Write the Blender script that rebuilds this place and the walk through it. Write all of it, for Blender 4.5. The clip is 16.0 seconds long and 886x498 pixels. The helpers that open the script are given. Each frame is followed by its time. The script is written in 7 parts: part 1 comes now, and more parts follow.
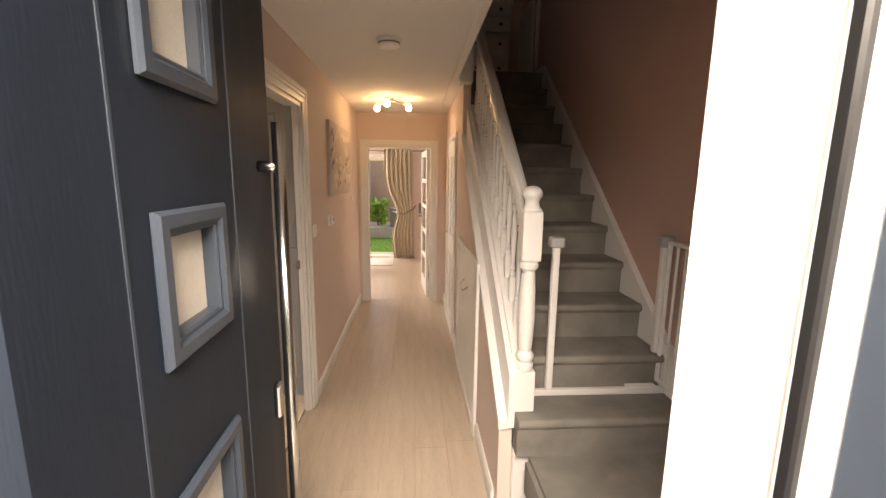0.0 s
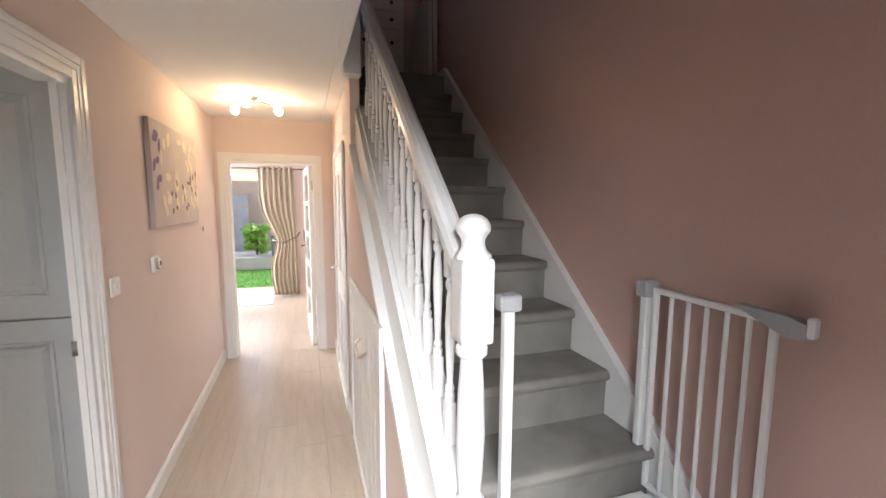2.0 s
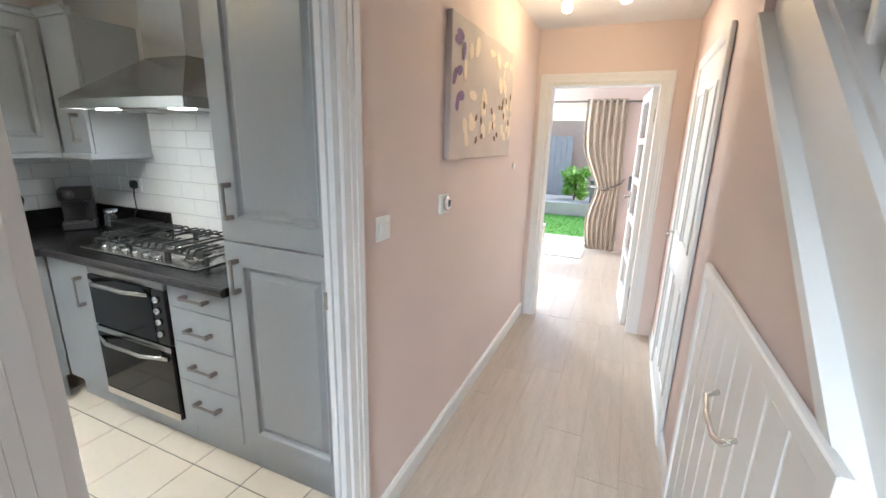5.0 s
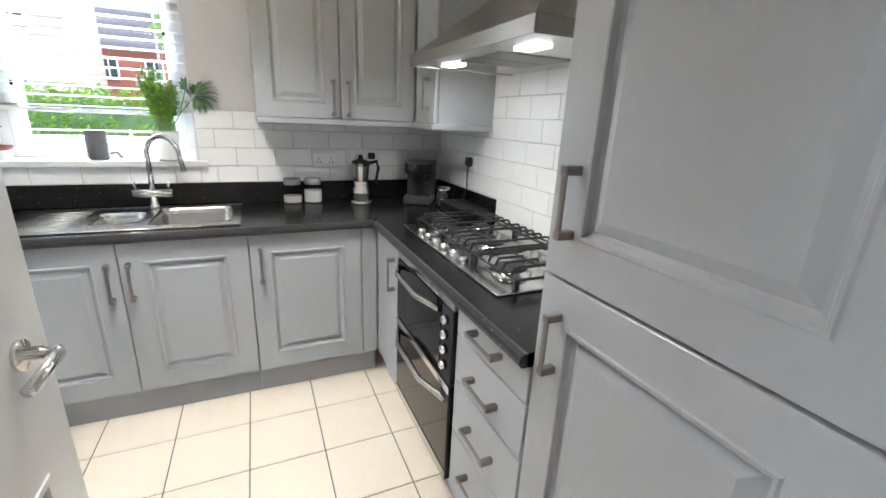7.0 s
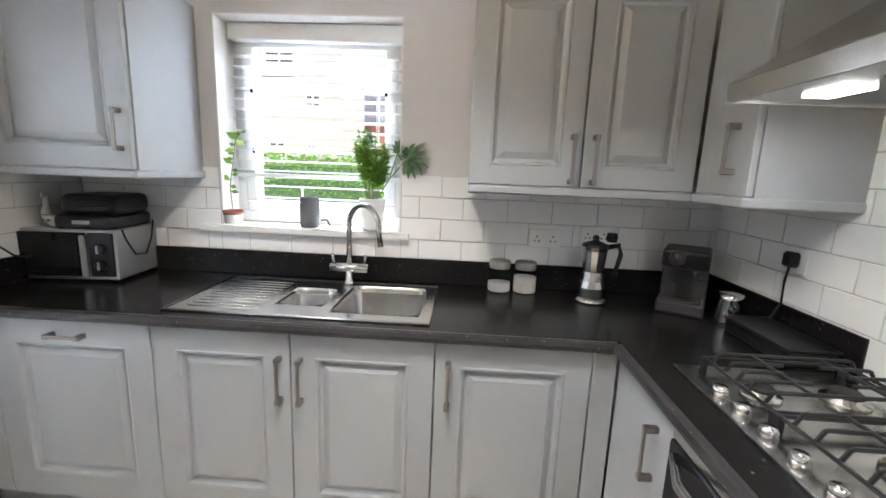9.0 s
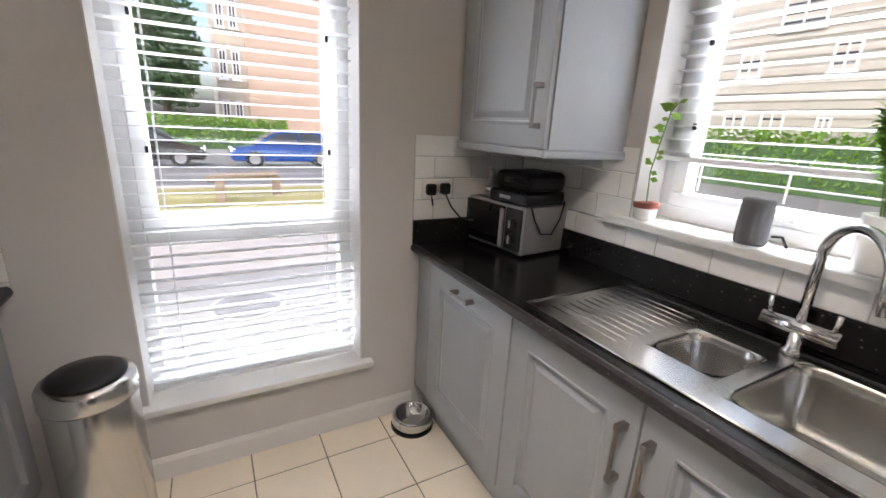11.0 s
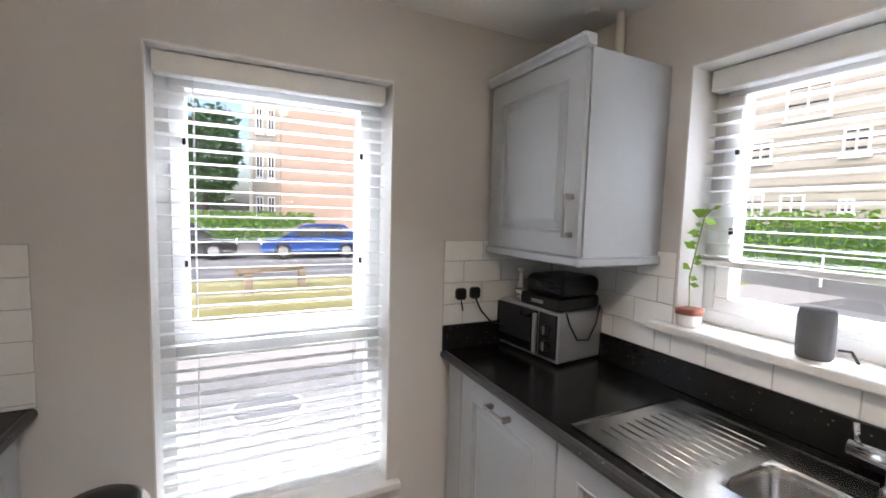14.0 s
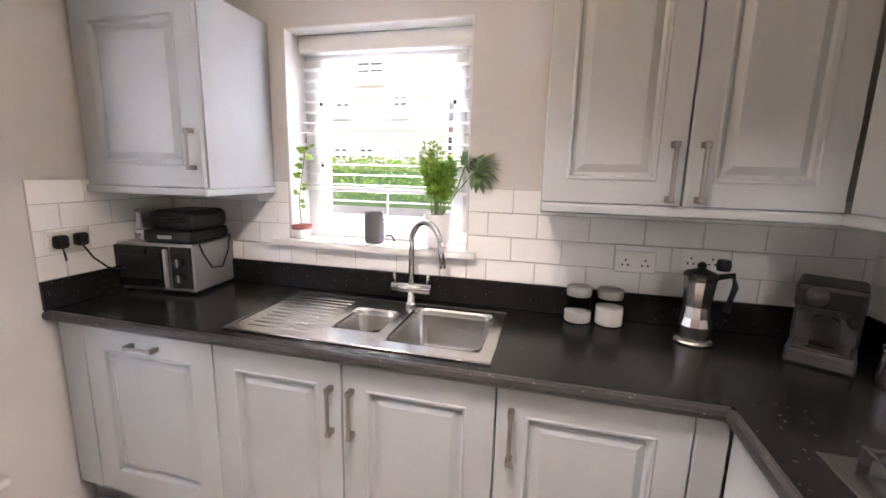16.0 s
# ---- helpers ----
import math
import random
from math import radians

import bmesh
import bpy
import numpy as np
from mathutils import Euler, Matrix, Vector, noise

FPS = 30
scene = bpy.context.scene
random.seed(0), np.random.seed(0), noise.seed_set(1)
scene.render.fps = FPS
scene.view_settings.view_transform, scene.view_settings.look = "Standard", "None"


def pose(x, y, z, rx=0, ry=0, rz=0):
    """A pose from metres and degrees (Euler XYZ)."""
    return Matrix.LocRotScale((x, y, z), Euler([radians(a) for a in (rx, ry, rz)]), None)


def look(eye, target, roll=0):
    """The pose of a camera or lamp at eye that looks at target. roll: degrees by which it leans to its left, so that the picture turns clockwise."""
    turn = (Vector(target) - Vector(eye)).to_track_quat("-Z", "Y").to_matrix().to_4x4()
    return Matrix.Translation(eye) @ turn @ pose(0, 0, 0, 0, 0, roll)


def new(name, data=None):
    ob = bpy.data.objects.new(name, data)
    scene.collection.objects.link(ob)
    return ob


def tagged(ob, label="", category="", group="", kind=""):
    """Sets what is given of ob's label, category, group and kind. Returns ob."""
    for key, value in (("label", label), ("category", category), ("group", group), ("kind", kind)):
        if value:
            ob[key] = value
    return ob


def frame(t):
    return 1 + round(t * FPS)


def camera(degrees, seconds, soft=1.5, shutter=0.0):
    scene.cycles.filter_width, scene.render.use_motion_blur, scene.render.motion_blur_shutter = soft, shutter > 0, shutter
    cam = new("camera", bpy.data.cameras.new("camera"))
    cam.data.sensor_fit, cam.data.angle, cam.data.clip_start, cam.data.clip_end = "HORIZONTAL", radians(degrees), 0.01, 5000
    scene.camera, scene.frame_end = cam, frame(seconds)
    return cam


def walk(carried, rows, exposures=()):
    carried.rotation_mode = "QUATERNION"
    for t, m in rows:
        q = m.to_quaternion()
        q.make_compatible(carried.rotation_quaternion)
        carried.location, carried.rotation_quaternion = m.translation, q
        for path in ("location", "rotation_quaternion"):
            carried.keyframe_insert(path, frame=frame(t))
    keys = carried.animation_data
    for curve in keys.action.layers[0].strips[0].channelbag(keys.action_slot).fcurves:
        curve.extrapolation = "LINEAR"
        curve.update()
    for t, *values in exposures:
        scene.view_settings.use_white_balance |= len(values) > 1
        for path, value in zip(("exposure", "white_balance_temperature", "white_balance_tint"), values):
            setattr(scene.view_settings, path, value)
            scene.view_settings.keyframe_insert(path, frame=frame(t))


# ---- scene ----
cam = camera(93.1, 16.0, shutter=0.08)
PATH = [
    (0, (0.71, -0.511, 1.607), (0.844, 1.456, 1.27), 0.8),
    (0.5, (0.712, -0.288, 1.602), (0.93, 1.669, 1.254), 0.7),
    (1, (0.697, -0.105, 1.616), (1.037, 1.835, 1.268), 0.5),
    (1.5, (0.733, 0.082, 1.586), (1.218, 1.998, 1.281), 0.6),
    (2, (0.815, 0.294, 1.611), (1.435, 2.181, 1.377), 0.3),
    (2.5, (0.859, 0.431, 1.645), (1.588, 2.292, 1.574), 0.1),
    (3, (0.875, 0.569, 1.681), (1.576, 2.435, 1.843), 0.3),
    (3.5, (0.883, 0.698, 1.653), (1.22, 2.67, 1.66), 0.7),
    (4, (0.91, 0.859, 1.581), (0.817, 2.835, 1.289), 1.3),
    (4.2, (0.914, 0.922, 1.573), (0.673, 2.87, 1.191), 1.3),
    (6.3, (0.254, 1.735, 1.438), (-1.206, 2.994, 0.906), 2.3),
    (6.5, (0.182, 1.775, 1.432), (-1.374, 2.911, 0.895), 2.2),
    (7, (0.012, 1.832, 1.422), (-1.731, 2.616, 0.832), 2.5),
    (7.5, (-0.134, 1.872, 1.421), (-1.987, 2.286, 0.794), 2.5),
    (8, (-0.309, 1.886, 1.426), (-2.207, 2.184, 0.873), 2.9),
    (8.2, (-0.399, 1.875, 1.439), (-2.314, 2.175, 0.945), 3.1),
    (10.3, (-1.055, 1.822, 1.441), (-2.616, 0.656, 0.991), 3.2),
    (10.5, (-1.092, 1.789, 1.455), (-2.523, 0.493, 0.934), 3.2),
    (11, (-1.215, 1.761, 1.458), (-2.155, 0.086, 0.9), 3.0),
    (11.5, (-1.263, 1.744, 1.458), (-1.651, -0.144, 0.926), 3.0),
    (12, (-1.293, 1.732, 1.501), (-1.161, -0.208, 1.034), 1.7),
    (12.5, (-1.302, 1.749, 1.518), (-0.933, -0.204, 1.289), 1.1),
    (13, (-1.305, 1.754, 1.568), (-1.124, -0.238, 1.598), 1.6),
    (13.5, (-1.295, 1.734, 1.57), (-1.625, -0.237, 1.648), 1.7),
    (14, (-1.196, 1.698, 1.538), (-2.07, -0.093, 1.373), 1.6),
    (14.5, (-1.119, 1.705, 1.471), (-2.345, 0.182, 1.048), 1.8),
    (15, (-1.093, 1.763, 1.445), (-2.598, 0.542, 0.952), 1.6),
    (15.5, (-1.017, 1.847, 1.457), (-2.76, 0.977, 1.004), 1.3),
    (16, (-0.91, 1.888, 1.488), (-2.815, 1.401, 1.122), 1.4),
]
EXPOSURES = [(0.0, -1.05, 9000, 19), (0.5, -0.4, 7000, 13), (1.5, -0.2, 6400, 11), (3.0, -0.15, 5900, 9), (4.0, -0.2, 5500, 3), (6.5, 0.1, 5750, 6), (8.0, 0.12, 5750, 8), (8.2, 0.1, 5750, 8),
    (10.3, -0.3, 6300, 14), (10.6, -0.4, 6300, 14), (11.0, -0.65, 6300, 14), (11.4, -0.55, 6300, 15), (12.0, -0.15, 6300, 17), (13.2, -0.1, 6200, 15), (14.5, -0.8, 6250, 13), (15.0, -0.75, 6250, 13), (16.0, 0.15, 6450, 21)]
walk(cam, [(t, look(e, g, r)) for t, e, g, r in PATH], [(t, 1.9 + s, k, q) for t, s, k, q in EXPOSURES])

# ---- light ----
world = bpy.data.worlds.new("sky")
scene.world = world
world.use_nodes = True
wn = world.node_tree
sky = wn.nodes.new("ShaderNodeTexSky")
sky.sky_type = "NISHITA"
sky.sun_disc = False
sky.sun_elevation = radians(48)
sky.sun_rotation = radians(45)
sky.air_density, sky.dust_density = 1.0, 4.0
wn.links.new(sky.outputs[0], wn.nodes["Background"].inputs[0])
wn.nodes["Background"].inputs[1].default_value = 0.14


def lamp(name, kind, place, target, power, colour=(1, 1, 1), size=(1, 1)):
    data = bpy.data.lights.new(name, kind)
    data.energy, data.color = power, colour
    if kind == "AREA":
        data.shape, data.size, data.size_y = "RECTANGLE", size[0], size[1]
    elif kind in ("POINT", "SPOT"):
        data.shadow_soft_size = size[0]
    elif kind == "SUN":
        data.angle = radians(size[0])
    ob = new(name, data)
    ob.matrix_world = look(place, target)
    return ob


lamp("overcast_sun", "SUN", (9, 9, 14), (0, 0, 0), 0.8, (1, 0.97, 0.93), (25, 0))
# daylight that the sky sends through the openings
lamp("front_door_daylight", "AREA", (0.68, -1.05, 2.4), (1.25, 1.4, 0.5), 108, (0.95, 0.98, 1), (0.9, 0.7))
lamp("front_window_skylight", "AREA", (-1.35, -1.1, 3.15), (-1.25, 1.6, 0.3), 150, (0.95, 0.98, 1), (1.2, 0.9))
lamp("sink_window_skylight", "AREA", (-3.65, 1.12, 3.15), (-1.2, 1.5, 0.2), 210, (0.95, 0.98, 1), (1.1, 0.9))
lamp("patio_daylight", "AREA", (-1.75, 7.72, 1.1), (-0.6, 5.0, 0.5), 110, (0.95, 0.98, 1), (0.9, 1.9))


# ---- materials ----
def mat(name, colour, rough=0.5, metal=0.0, var=0.06, scale=8.0, bump=0.0, bump_scale=60.0, coat=0.0, second=None, spec=0.5, island=0.0, stretch=(1, 1, 1)):
    m = bpy.data.materials.new(name)
    m.use_nodes = True
    nt = m.node_tree
    b = nt.nodes["Principled BSDF"]
    b.inputs["Roughness"].default_value = rough
    b.inputs["Metallic"].default_value = metal
    b.inputs["Specular IOR Level"].default_value = spec
    if coat:
        b.inputs["Coat Weight"].default_value = coat
        b.inputs["Coat Roughness"].default_value = 0.08
    tc = nt.nodes.new("ShaderNodeTexCoord")
    mp = nt.nodes.new("ShaderNodeMapping")
    mp.inputs["Scale"].default_value = stretch
    nt.links.new(tc.outputs["Object"], mp.inputs[0])
    big = nt.nodes.new("ShaderNodeTexNoise")
    big.inputs["Scale"].default_value = scale
    big.inputs["Detail"].default_value = 5
    fine = nt.nodes.new("ShaderNodeTexNoise")
    fine.inputs["Scale"].default_value = bump_scale
    fine.inputs["Detail"].default_value = 4
    nt.links.new(mp.outputs[0], big.inputs["Vector"])
    nt.links.new(mp.outputs[0], fine.inputs["Vector"])
    mixed = nt.nodes.new("ShaderNodeMath")
    mixed.operation = "MULTIPLY_ADD"
    mixed.inputs[1].default_value = 0.4
    nt.links.new(fine.outputs[0], mixed.inputs[0])
    scaled = nt.nodes.new("ShaderNodeMath")
    scaled.operation = "MULTIPLY"
    scaled.inputs[1].default_value = 0.6
    nt.links.new(big.outputs[0], scaled.inputs[0])
    nt.links.new(scaled.outputs[0], mixed.inputs[2])
    value = mixed.outputs[0]
    if island:
        info = nt.nodes.new("ShaderNodeObjectInfo")
        add = nt.nodes.new("ShaderNodeMath")
        add.operation = "MULTIPLY_ADD"
        add.inputs[1].default_value = island
        nt.links.new(info.outputs["Random"], add.inputs[0])
        nt.links.new(value, add.inputs[2])
        sub = nt.nodes.new("ShaderNodeMath")
        sub.operation = "SUBTRACT"
        sub.inputs[1].default_value = island / 2
        nt.links.new(add.outputs[0], sub.inputs[0])
        value = sub.outputs[0]
    ramp = nt.nodes.new("ShaderNodeValToRGB")
    ramp.color_ramp.elements[0].position, ramp.color_ramp.elements[1].position = 0.3, 0.7
    lo = second if second else tuple(c * (1 - var) for c in colour)
    hi = colour if second else tuple(min(1, c * (1 + var)) for c in colour)
    ramp.color_ramp.elements[0].color = (*lo, 1)
    ramp.color_ramp.elements[1].color = (*hi, 1)
    nt.links.new(value, ramp.inputs[0])
    nt.links.new(ramp.outputs[0], b.inputs["Base Color"])
    rr = nt.nodes.new("ShaderNodeMapRange")
    rr.inputs["To Min"].default_value = max(0.02, rough * 0.85)
    rr.inputs["To Max"].default_value = min(1, rough * 1.15)
    nt.links.new(big.outputs[0], rr.inputs[0])
    nt.links.new(rr.outputs[0], b.inputs["Roughness"])
    if bump:
        bp = nt.nodes.new("ShaderNodeBump")
        bp.inputs["Strength"].default_value = bump
        bp.inputs["Distance"].default_value = 0.004
        nt.links.new(fine.outputs[0], bp.inputs["Height"])
        nt.links.new(bp.outputs[0], b.inputs["Normal"])
    return m


def speckled(name, base, fleck, rough):
    m = mat(name, base, rough, var=0.25, scale=14, spec=0.28)
    nt = m.node_tree
    b = nt.nodes["Principled BSDF"]
    tc = nt.nodes.new("ShaderNodeTexCoord")
    v = nt.nodes.new("ShaderNodeTexVoronoi")
    v.inputs["Scale"].default_value = 38
    nt.links.new(tc.outputs["Object"], v.inputs["Vector"])
    r = nt.nodes.new("ShaderNodeValToRGB")
    r.color_ramp.elements[0].position, r.color_ramp.elements[1].position = 0.07, 0.14
    r.color_ramp.elements[0].color, r.color_ramp.elements[1].color = (1, 1, 1, 1), (0, 0, 0, 1)
    nt.links.new(v.outputs["Distance"], r.inputs[0])
    mx = nt.nodes.new("ShaderNodeMix")
    mx.data_type = "RGBA"
    old = b.inputs["Base Color"].links[0].from_socket
    nt.links.new(r.outputs[0], mx.inputs["Factor"])
    nt.links.new(old, mx.inputs["A"])
    mx.inputs["B"].default_value = (*fleck, 1)
    nt.links.new(mx.outputs["Result"], b.inputs["Base Color"])
    return m


def glass(name, rough=0.0, colour=(1, 1, 1), ior=1.45):
    m = bpy.data.materials.new(name)
    m.use_nodes = True
    b = m.node_tree.nodes["Principled BSDF"]
    b.inputs["Transmission Weight"].default_value = 1
    b.inputs["Roughness"].default_value = rough
    b.inputs["IOR"].default_value = ior
    b.inputs["Base Color"].default_value = (*colour, 1)
    return m


def glow(name, colour, strength):
    m = bpy.data.materials.new(name)
    m.use_nodes = True
    b = m.node_tree.nodes["Principled BSDF"]
    b.inputs["Emission Color"].default_value = (*colour, 1)
    b.inputs["Emission Strength"].default_value = strength
    return m


M_HALL = mat("pink_beige_wall_paint", (0.66, 0.545, 0.50), 0.75, var=0.03, scale=2, bump=0.06, bump_scale=180)
M_STAIRWALL = mat("mauve_brown_wall_paint", (0.52, 0.343, 0.294), 0.55, var=0.06, scale=1.5, bump=0.05, bump_scale=160)
M_KITWALL = mat("pale_grey_wall_paint", (0.59, 0.573, 0.563), 0.75, var=0.03, scale=2, bump=0.05, bump_scale=180)
M_CEIL = mat("white_ceiling_paint", (0.80, 0.79, 0.77), 0.85, var=0.02, scale=2, bump=0.04, bump_scale=200)
M_WHITE = mat("white_gloss_paint", (0.71, 0.70, 0.685), 0.30, var=0.008, scale=5, bump=0.015, bump_scale=40)
M_UPVC = mat("white_plastic", (0.80, 0.81, 0.82), 0.35, var=0.02, scale=5)
M_BLIND = mat("white_blind_slat", (0.82, 0.83, 0.84), 0.45, var=0.03, scale=6)
M_CARPET = mat("grey_carpet", (0.24, 0.225, 0.205), 0.95, scale=6, var=0.3, bump=1.0, bump_scale=420, spec=0.1)
M_PLANK = mat("grey_oak_laminate", (0.50, 0.42, 0.345), 0.30, scale=3.0, second=(0.38, 0.315, 0.255), bump=0.04, bump_scale=26, island=0.09, stretch=(7, 0.9, 1))
M_GROUT_FLOOR = mat("dark_floor_joint", (0.16, 0.14, 0.12), 0.9)
M_FTILE = mat("cream_ceramic_floor_tile", (0.80, 0.71, 0.585), 0.34, var=0.02, scale=5, bump=0.03, bump_scale=30, island=0.12)
M_WTILE = mat("white_glazed_tile", (0.80, 0.80, 0.79), 0.12, var=0.015, scale=6, bump=0.02, bump_scale=14, island=0.08)
M_GROUT = mat("grey_tile_grout", (0.50, 0.49, 0.475), 0.9, var=0.12, scale=20)
M_CAB = mat("grey_painted_wood", (0.335, 0.350, 0.366), 0.36, var=0.03, scale=3, bump=0.02, bump_scale=90, stretch=(1, 1, 0.25))
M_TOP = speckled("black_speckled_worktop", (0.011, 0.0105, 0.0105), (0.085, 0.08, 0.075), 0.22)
# same black worktop, base colour lightened for the reflection along its edge
M_TOPEDGE_SHEEN = speckled("speckled_worktop_edge_sheen", (0.035, 0.033, 0.034), (0.16, 0.15, 0.15), 0.35)
M_STEEL = mat("brushed_stainless_steel", (0.60, 0.585, 0.56), 0.19, 1.0, var=0.06, scale=4, bump=0.04, bump_scale=150, stretch=(1, 12, 1))
M_CHROME = mat("polished_chrome", (0.72, 0.72, 0.72), 0.08, 1.0, var=0.03)
M_PEWTER = mat("dull_pewter_metal", (0.27, 0.25, 0.23), 0.45, 1.0, var=0.1)
M_BLACK = mat("black_plastic", (0.011, 0.011, 0.012), 0.35, var=0.2, spec=0.3)
M_IRON = mat("matt_cast_iron", (0.012, 0.012, 0.013), 0.55, var=0.3, bump=0.2, bump_scale=150)
M_BGLASS = mat("black_oven_glass", (0.008, 0.008, 0.009), 0.08, var=0.1, spec=0.3)
M_GREY = mat("mid_grey_plastic", (0.16, 0.16, 0.165), 0.5, var=0.08)
M_DARKGREY = mat("dark_grey_plastic", (0.045, 0.042, 0.046), 0.4, var=0.1)
M_SILVER = mat("silver_grey_casing", (0.36, 0.36, 0.37), 0.38, 0.5, var=0.05)
M_CAPGREY = mat("light_grey_plastic", (0.36, 0.36, 0.365), 0.45, var=0.06)
M_GLASS = glass("clear_glass")
M_THIN = glass("thin_jar_glass", ior=1.06)
M_LIDGLASS = mat("thick_pale_glass", (0.24, 0.235, 0.225), 0.08, var=0.2, scale=40)
M_FROST = mat("obscured_glass", (0.62, 0.57, 0.50), 0.3, var=0.08, scale=25, bump=0.5, bump_scale=120)
M_FDOOR = mat("anthracite_composite_door", (0.012, 0.0175, 0.027), 0.45, var=0.1, scale=4, spec=0.16, bump=0.12, bump_scale=60, stretch=(4, 4, 0.4))
M_FDFRAME = mat("grey_door_moulding", (0.036, 0.048, 0.066), 0.35, var=0.08, scale=6)
M_CURTAIN = mat("beige_curtain_cloth", (0.50, 0.43, 0.34), 0.9, var=0.08, scale=20, bump=0.4, bump_scale=300)
M_WOOD = mat("warm_bamboo_board", (0.40, 0.225, 0.085), 0.42, second=(0.22, 0.11, 0.038), scale=4, stretch=(1, 1, 9), bump=0.05)
M_PALEWOOD = mat("pale_wood_board", (0.62, 0.50, 0.33), 0.55, var=0.06, scale=4, stretch=(1, 1, 8))
M_PAPER = mat("white_kitchen_paper", (0.84, 0.82, 0.80), 0.95, var=0.04, bump=0.5, bump_scale=160)
M_RED = mat("red_enamel", (0.42, 0.012, 0.012), 0.2, var=0.15, coat=0.5)
M_LEAF = mat("green_leaf", (0.30, 0.50, 0.065), 0.45, second=(0.15, 0.33, 0.04), scale=15)
M_DARKLEAF_AND_SHADE = mat("dark_green_leaf_and_hedge_shade", (0.085, 0.16, 0.06), 0.45, var=0.3, scale=15)
M_STEM = mat("green_stem", (0.16, 0.24, 0.06), 0.6, var=0.2)
M_SOIL = mat("potting_soil", (0.03, 0.022, 0.016), 0.95, var=0.4, bump=0.8)
M_POT = mat("white_ceramic", (0.78, 0.77, 0.75), 0.25, var=0.03)
M_TERRA = mat("red_terracotta", (0.30, 0.10, 0.07), 0.6, var=0.1)
M_BULB = glow("warm_bulb", (1, 0.72, 0.38), 22)
M_HOODLIGHT = glow("hood_light_lens", (1, 0.93, 0.82), 4.5)
M_GRASS = mat("lawn_grass", (0.10, 0.27, 0.03), 0.9, second=(0.06, 0.18, 0.02), scale=30, bump=1, bump_scale=300)
M_DRYGRASS = mat("dry_grass", (0.33, 0.29, 0.10), 0.95, second=(0.24, 0.23, 0.09), scale=6, bump=1, bump_scale=200)
M_ASPHALT = mat("grey_asphalt", (0.17, 0.165, 0.16), 0.9, var=0.15, scale=4, bump=0.5, bump_scale=200)
M_PAVE = mat("pale_concrete_paving", (0.42, 0.40, 0.37), 0.85, var=0.12, scale=5, bump=0.3, bump_scale=90)
M_GRAVEL = mat("white_gravel", (0.34, 0.335, 0.325), 0.9, second=(0.16, 0.155, 0.15), scale=60, bump=1, bump_scale=90)
M_BRICK = mat("orange_brick", (0.60, 0.45, 0.345), 0.85, second=(0.54, 0.39, 0.29), scale=10, bump=0.4, bump_scale=60)
M_RENDER = mat("cream_weatherboard", (0.47, 0.435, 0.36), 0.7, var=0.05, scale=3)
M_ROOF = mat("grey_slate_roof", (0.10, 0.095, 0.10), 0.8, var=0.2, scale=8)
M_REDBRICK = mat("red_brick", (0.30, 0.11, 0.07), 0.85, second=(0.22, 0.085, 0.055), scale=10)
M_DARKGLASS = mat("dark_window_pane", (0.05, 0.06, 0.07), 0.08, var=0.2)
M_BLUECAR = mat("blue_car_paint", (0.02, 0.085, 0.36), 0.22, 0.2, var=0.04, coat=0.8)
M_BLACKCAR = mat("black_car_paint", (0.012, 0.012, 0.014), 0.2, var=0.1, coat=0.8)
M_RUBBER = mat("tyre_rubber", (0.015, 0.015, 0.015), 0.85, var=0.2)
M_TIMBER = mat("weathered_timber", (0.26, 0.20, 0.14), 0.85, var=0.2, scale=5, stretch=(5, 5, 1))
M_BARK = mat("tree_bark", (0.10, 0.075, 0.055), 0.95, var=0.3, scale=12, bump=0.8)
M_FENCE = mat("grey_fence_panel", (0.46, 0.445, 0.435), 0.85, var=0.15, scale=6)
M_PLASTICWHITE = mat("white_switch_plastic", (0.78, 0.77, 0.74), 0.35, var=0.02)


# ---- building helpers ----
def part(name, bm, material, parent=None, label="", smooth=False):
    me = bpy.data.meshes.new(name)
    if smooth:
        for f in bm.faces:
            f.smooth = True
    bm.to_mesh(me)
    bm.free()
    me.materials.append(material)
    ob = new(name, me)
    if parent is not None:
        ob.parent = parent
        origin = Vector((0, 0, 0))
        p = parent
        while p is not None:
            origin += p.location
            p = p.parent
        me.transform(Matrix.Translation(-origin))
    if label:
        ob["label"] = label
    return ob


def thing(name, place, label, category, group=""):
    ob = new(name)
    ob.empty_display_size = 0.1
    ob.location = place
    return tagged(ob, label, category, group)


def structure(name, bm, material, label, category):
    return tagged(part(name, bm, material), label, category, kind="structure")


def box(x0, x1, y0, y1, z0, z1, bevel=0.0, bm=None, segs=1):
    own = bmesh.new()
    bmesh.ops.create_cube(own, size=1)
    sx, sy, sz = abs(x1 - x0), abs(y1 - y0), abs(z1 - z0)
    bmesh.ops.transform(own, matrix=Matrix.Translation(((x0 + x1) / 2, (y0 + y1) / 2, (z0 + z1) / 2)) @ Matrix.Diagonal((sx, sy, sz, 1)), verts=own.verts)
    if bevel:
        bmesh.ops.bevel(own, geom=own.edges[:], offset=min(bevel, 0.45 * min(sx, sy, sz)), segments=segs, affect="EDGES", profile=0.6)
    if bm is None:
        return own
    return join(bm, own)


def join(bm, own):
    me = bpy.data.meshes.new("tmp")
    own.to_mesh(me)
    own.free()
    bm.from_mesh(me)
    bpy.data.meshes.remove(me)
    return bm


def move(bm, m):
    bmesh.ops.transform(bm, matrix=m, verts=bm.verts)
    return bm


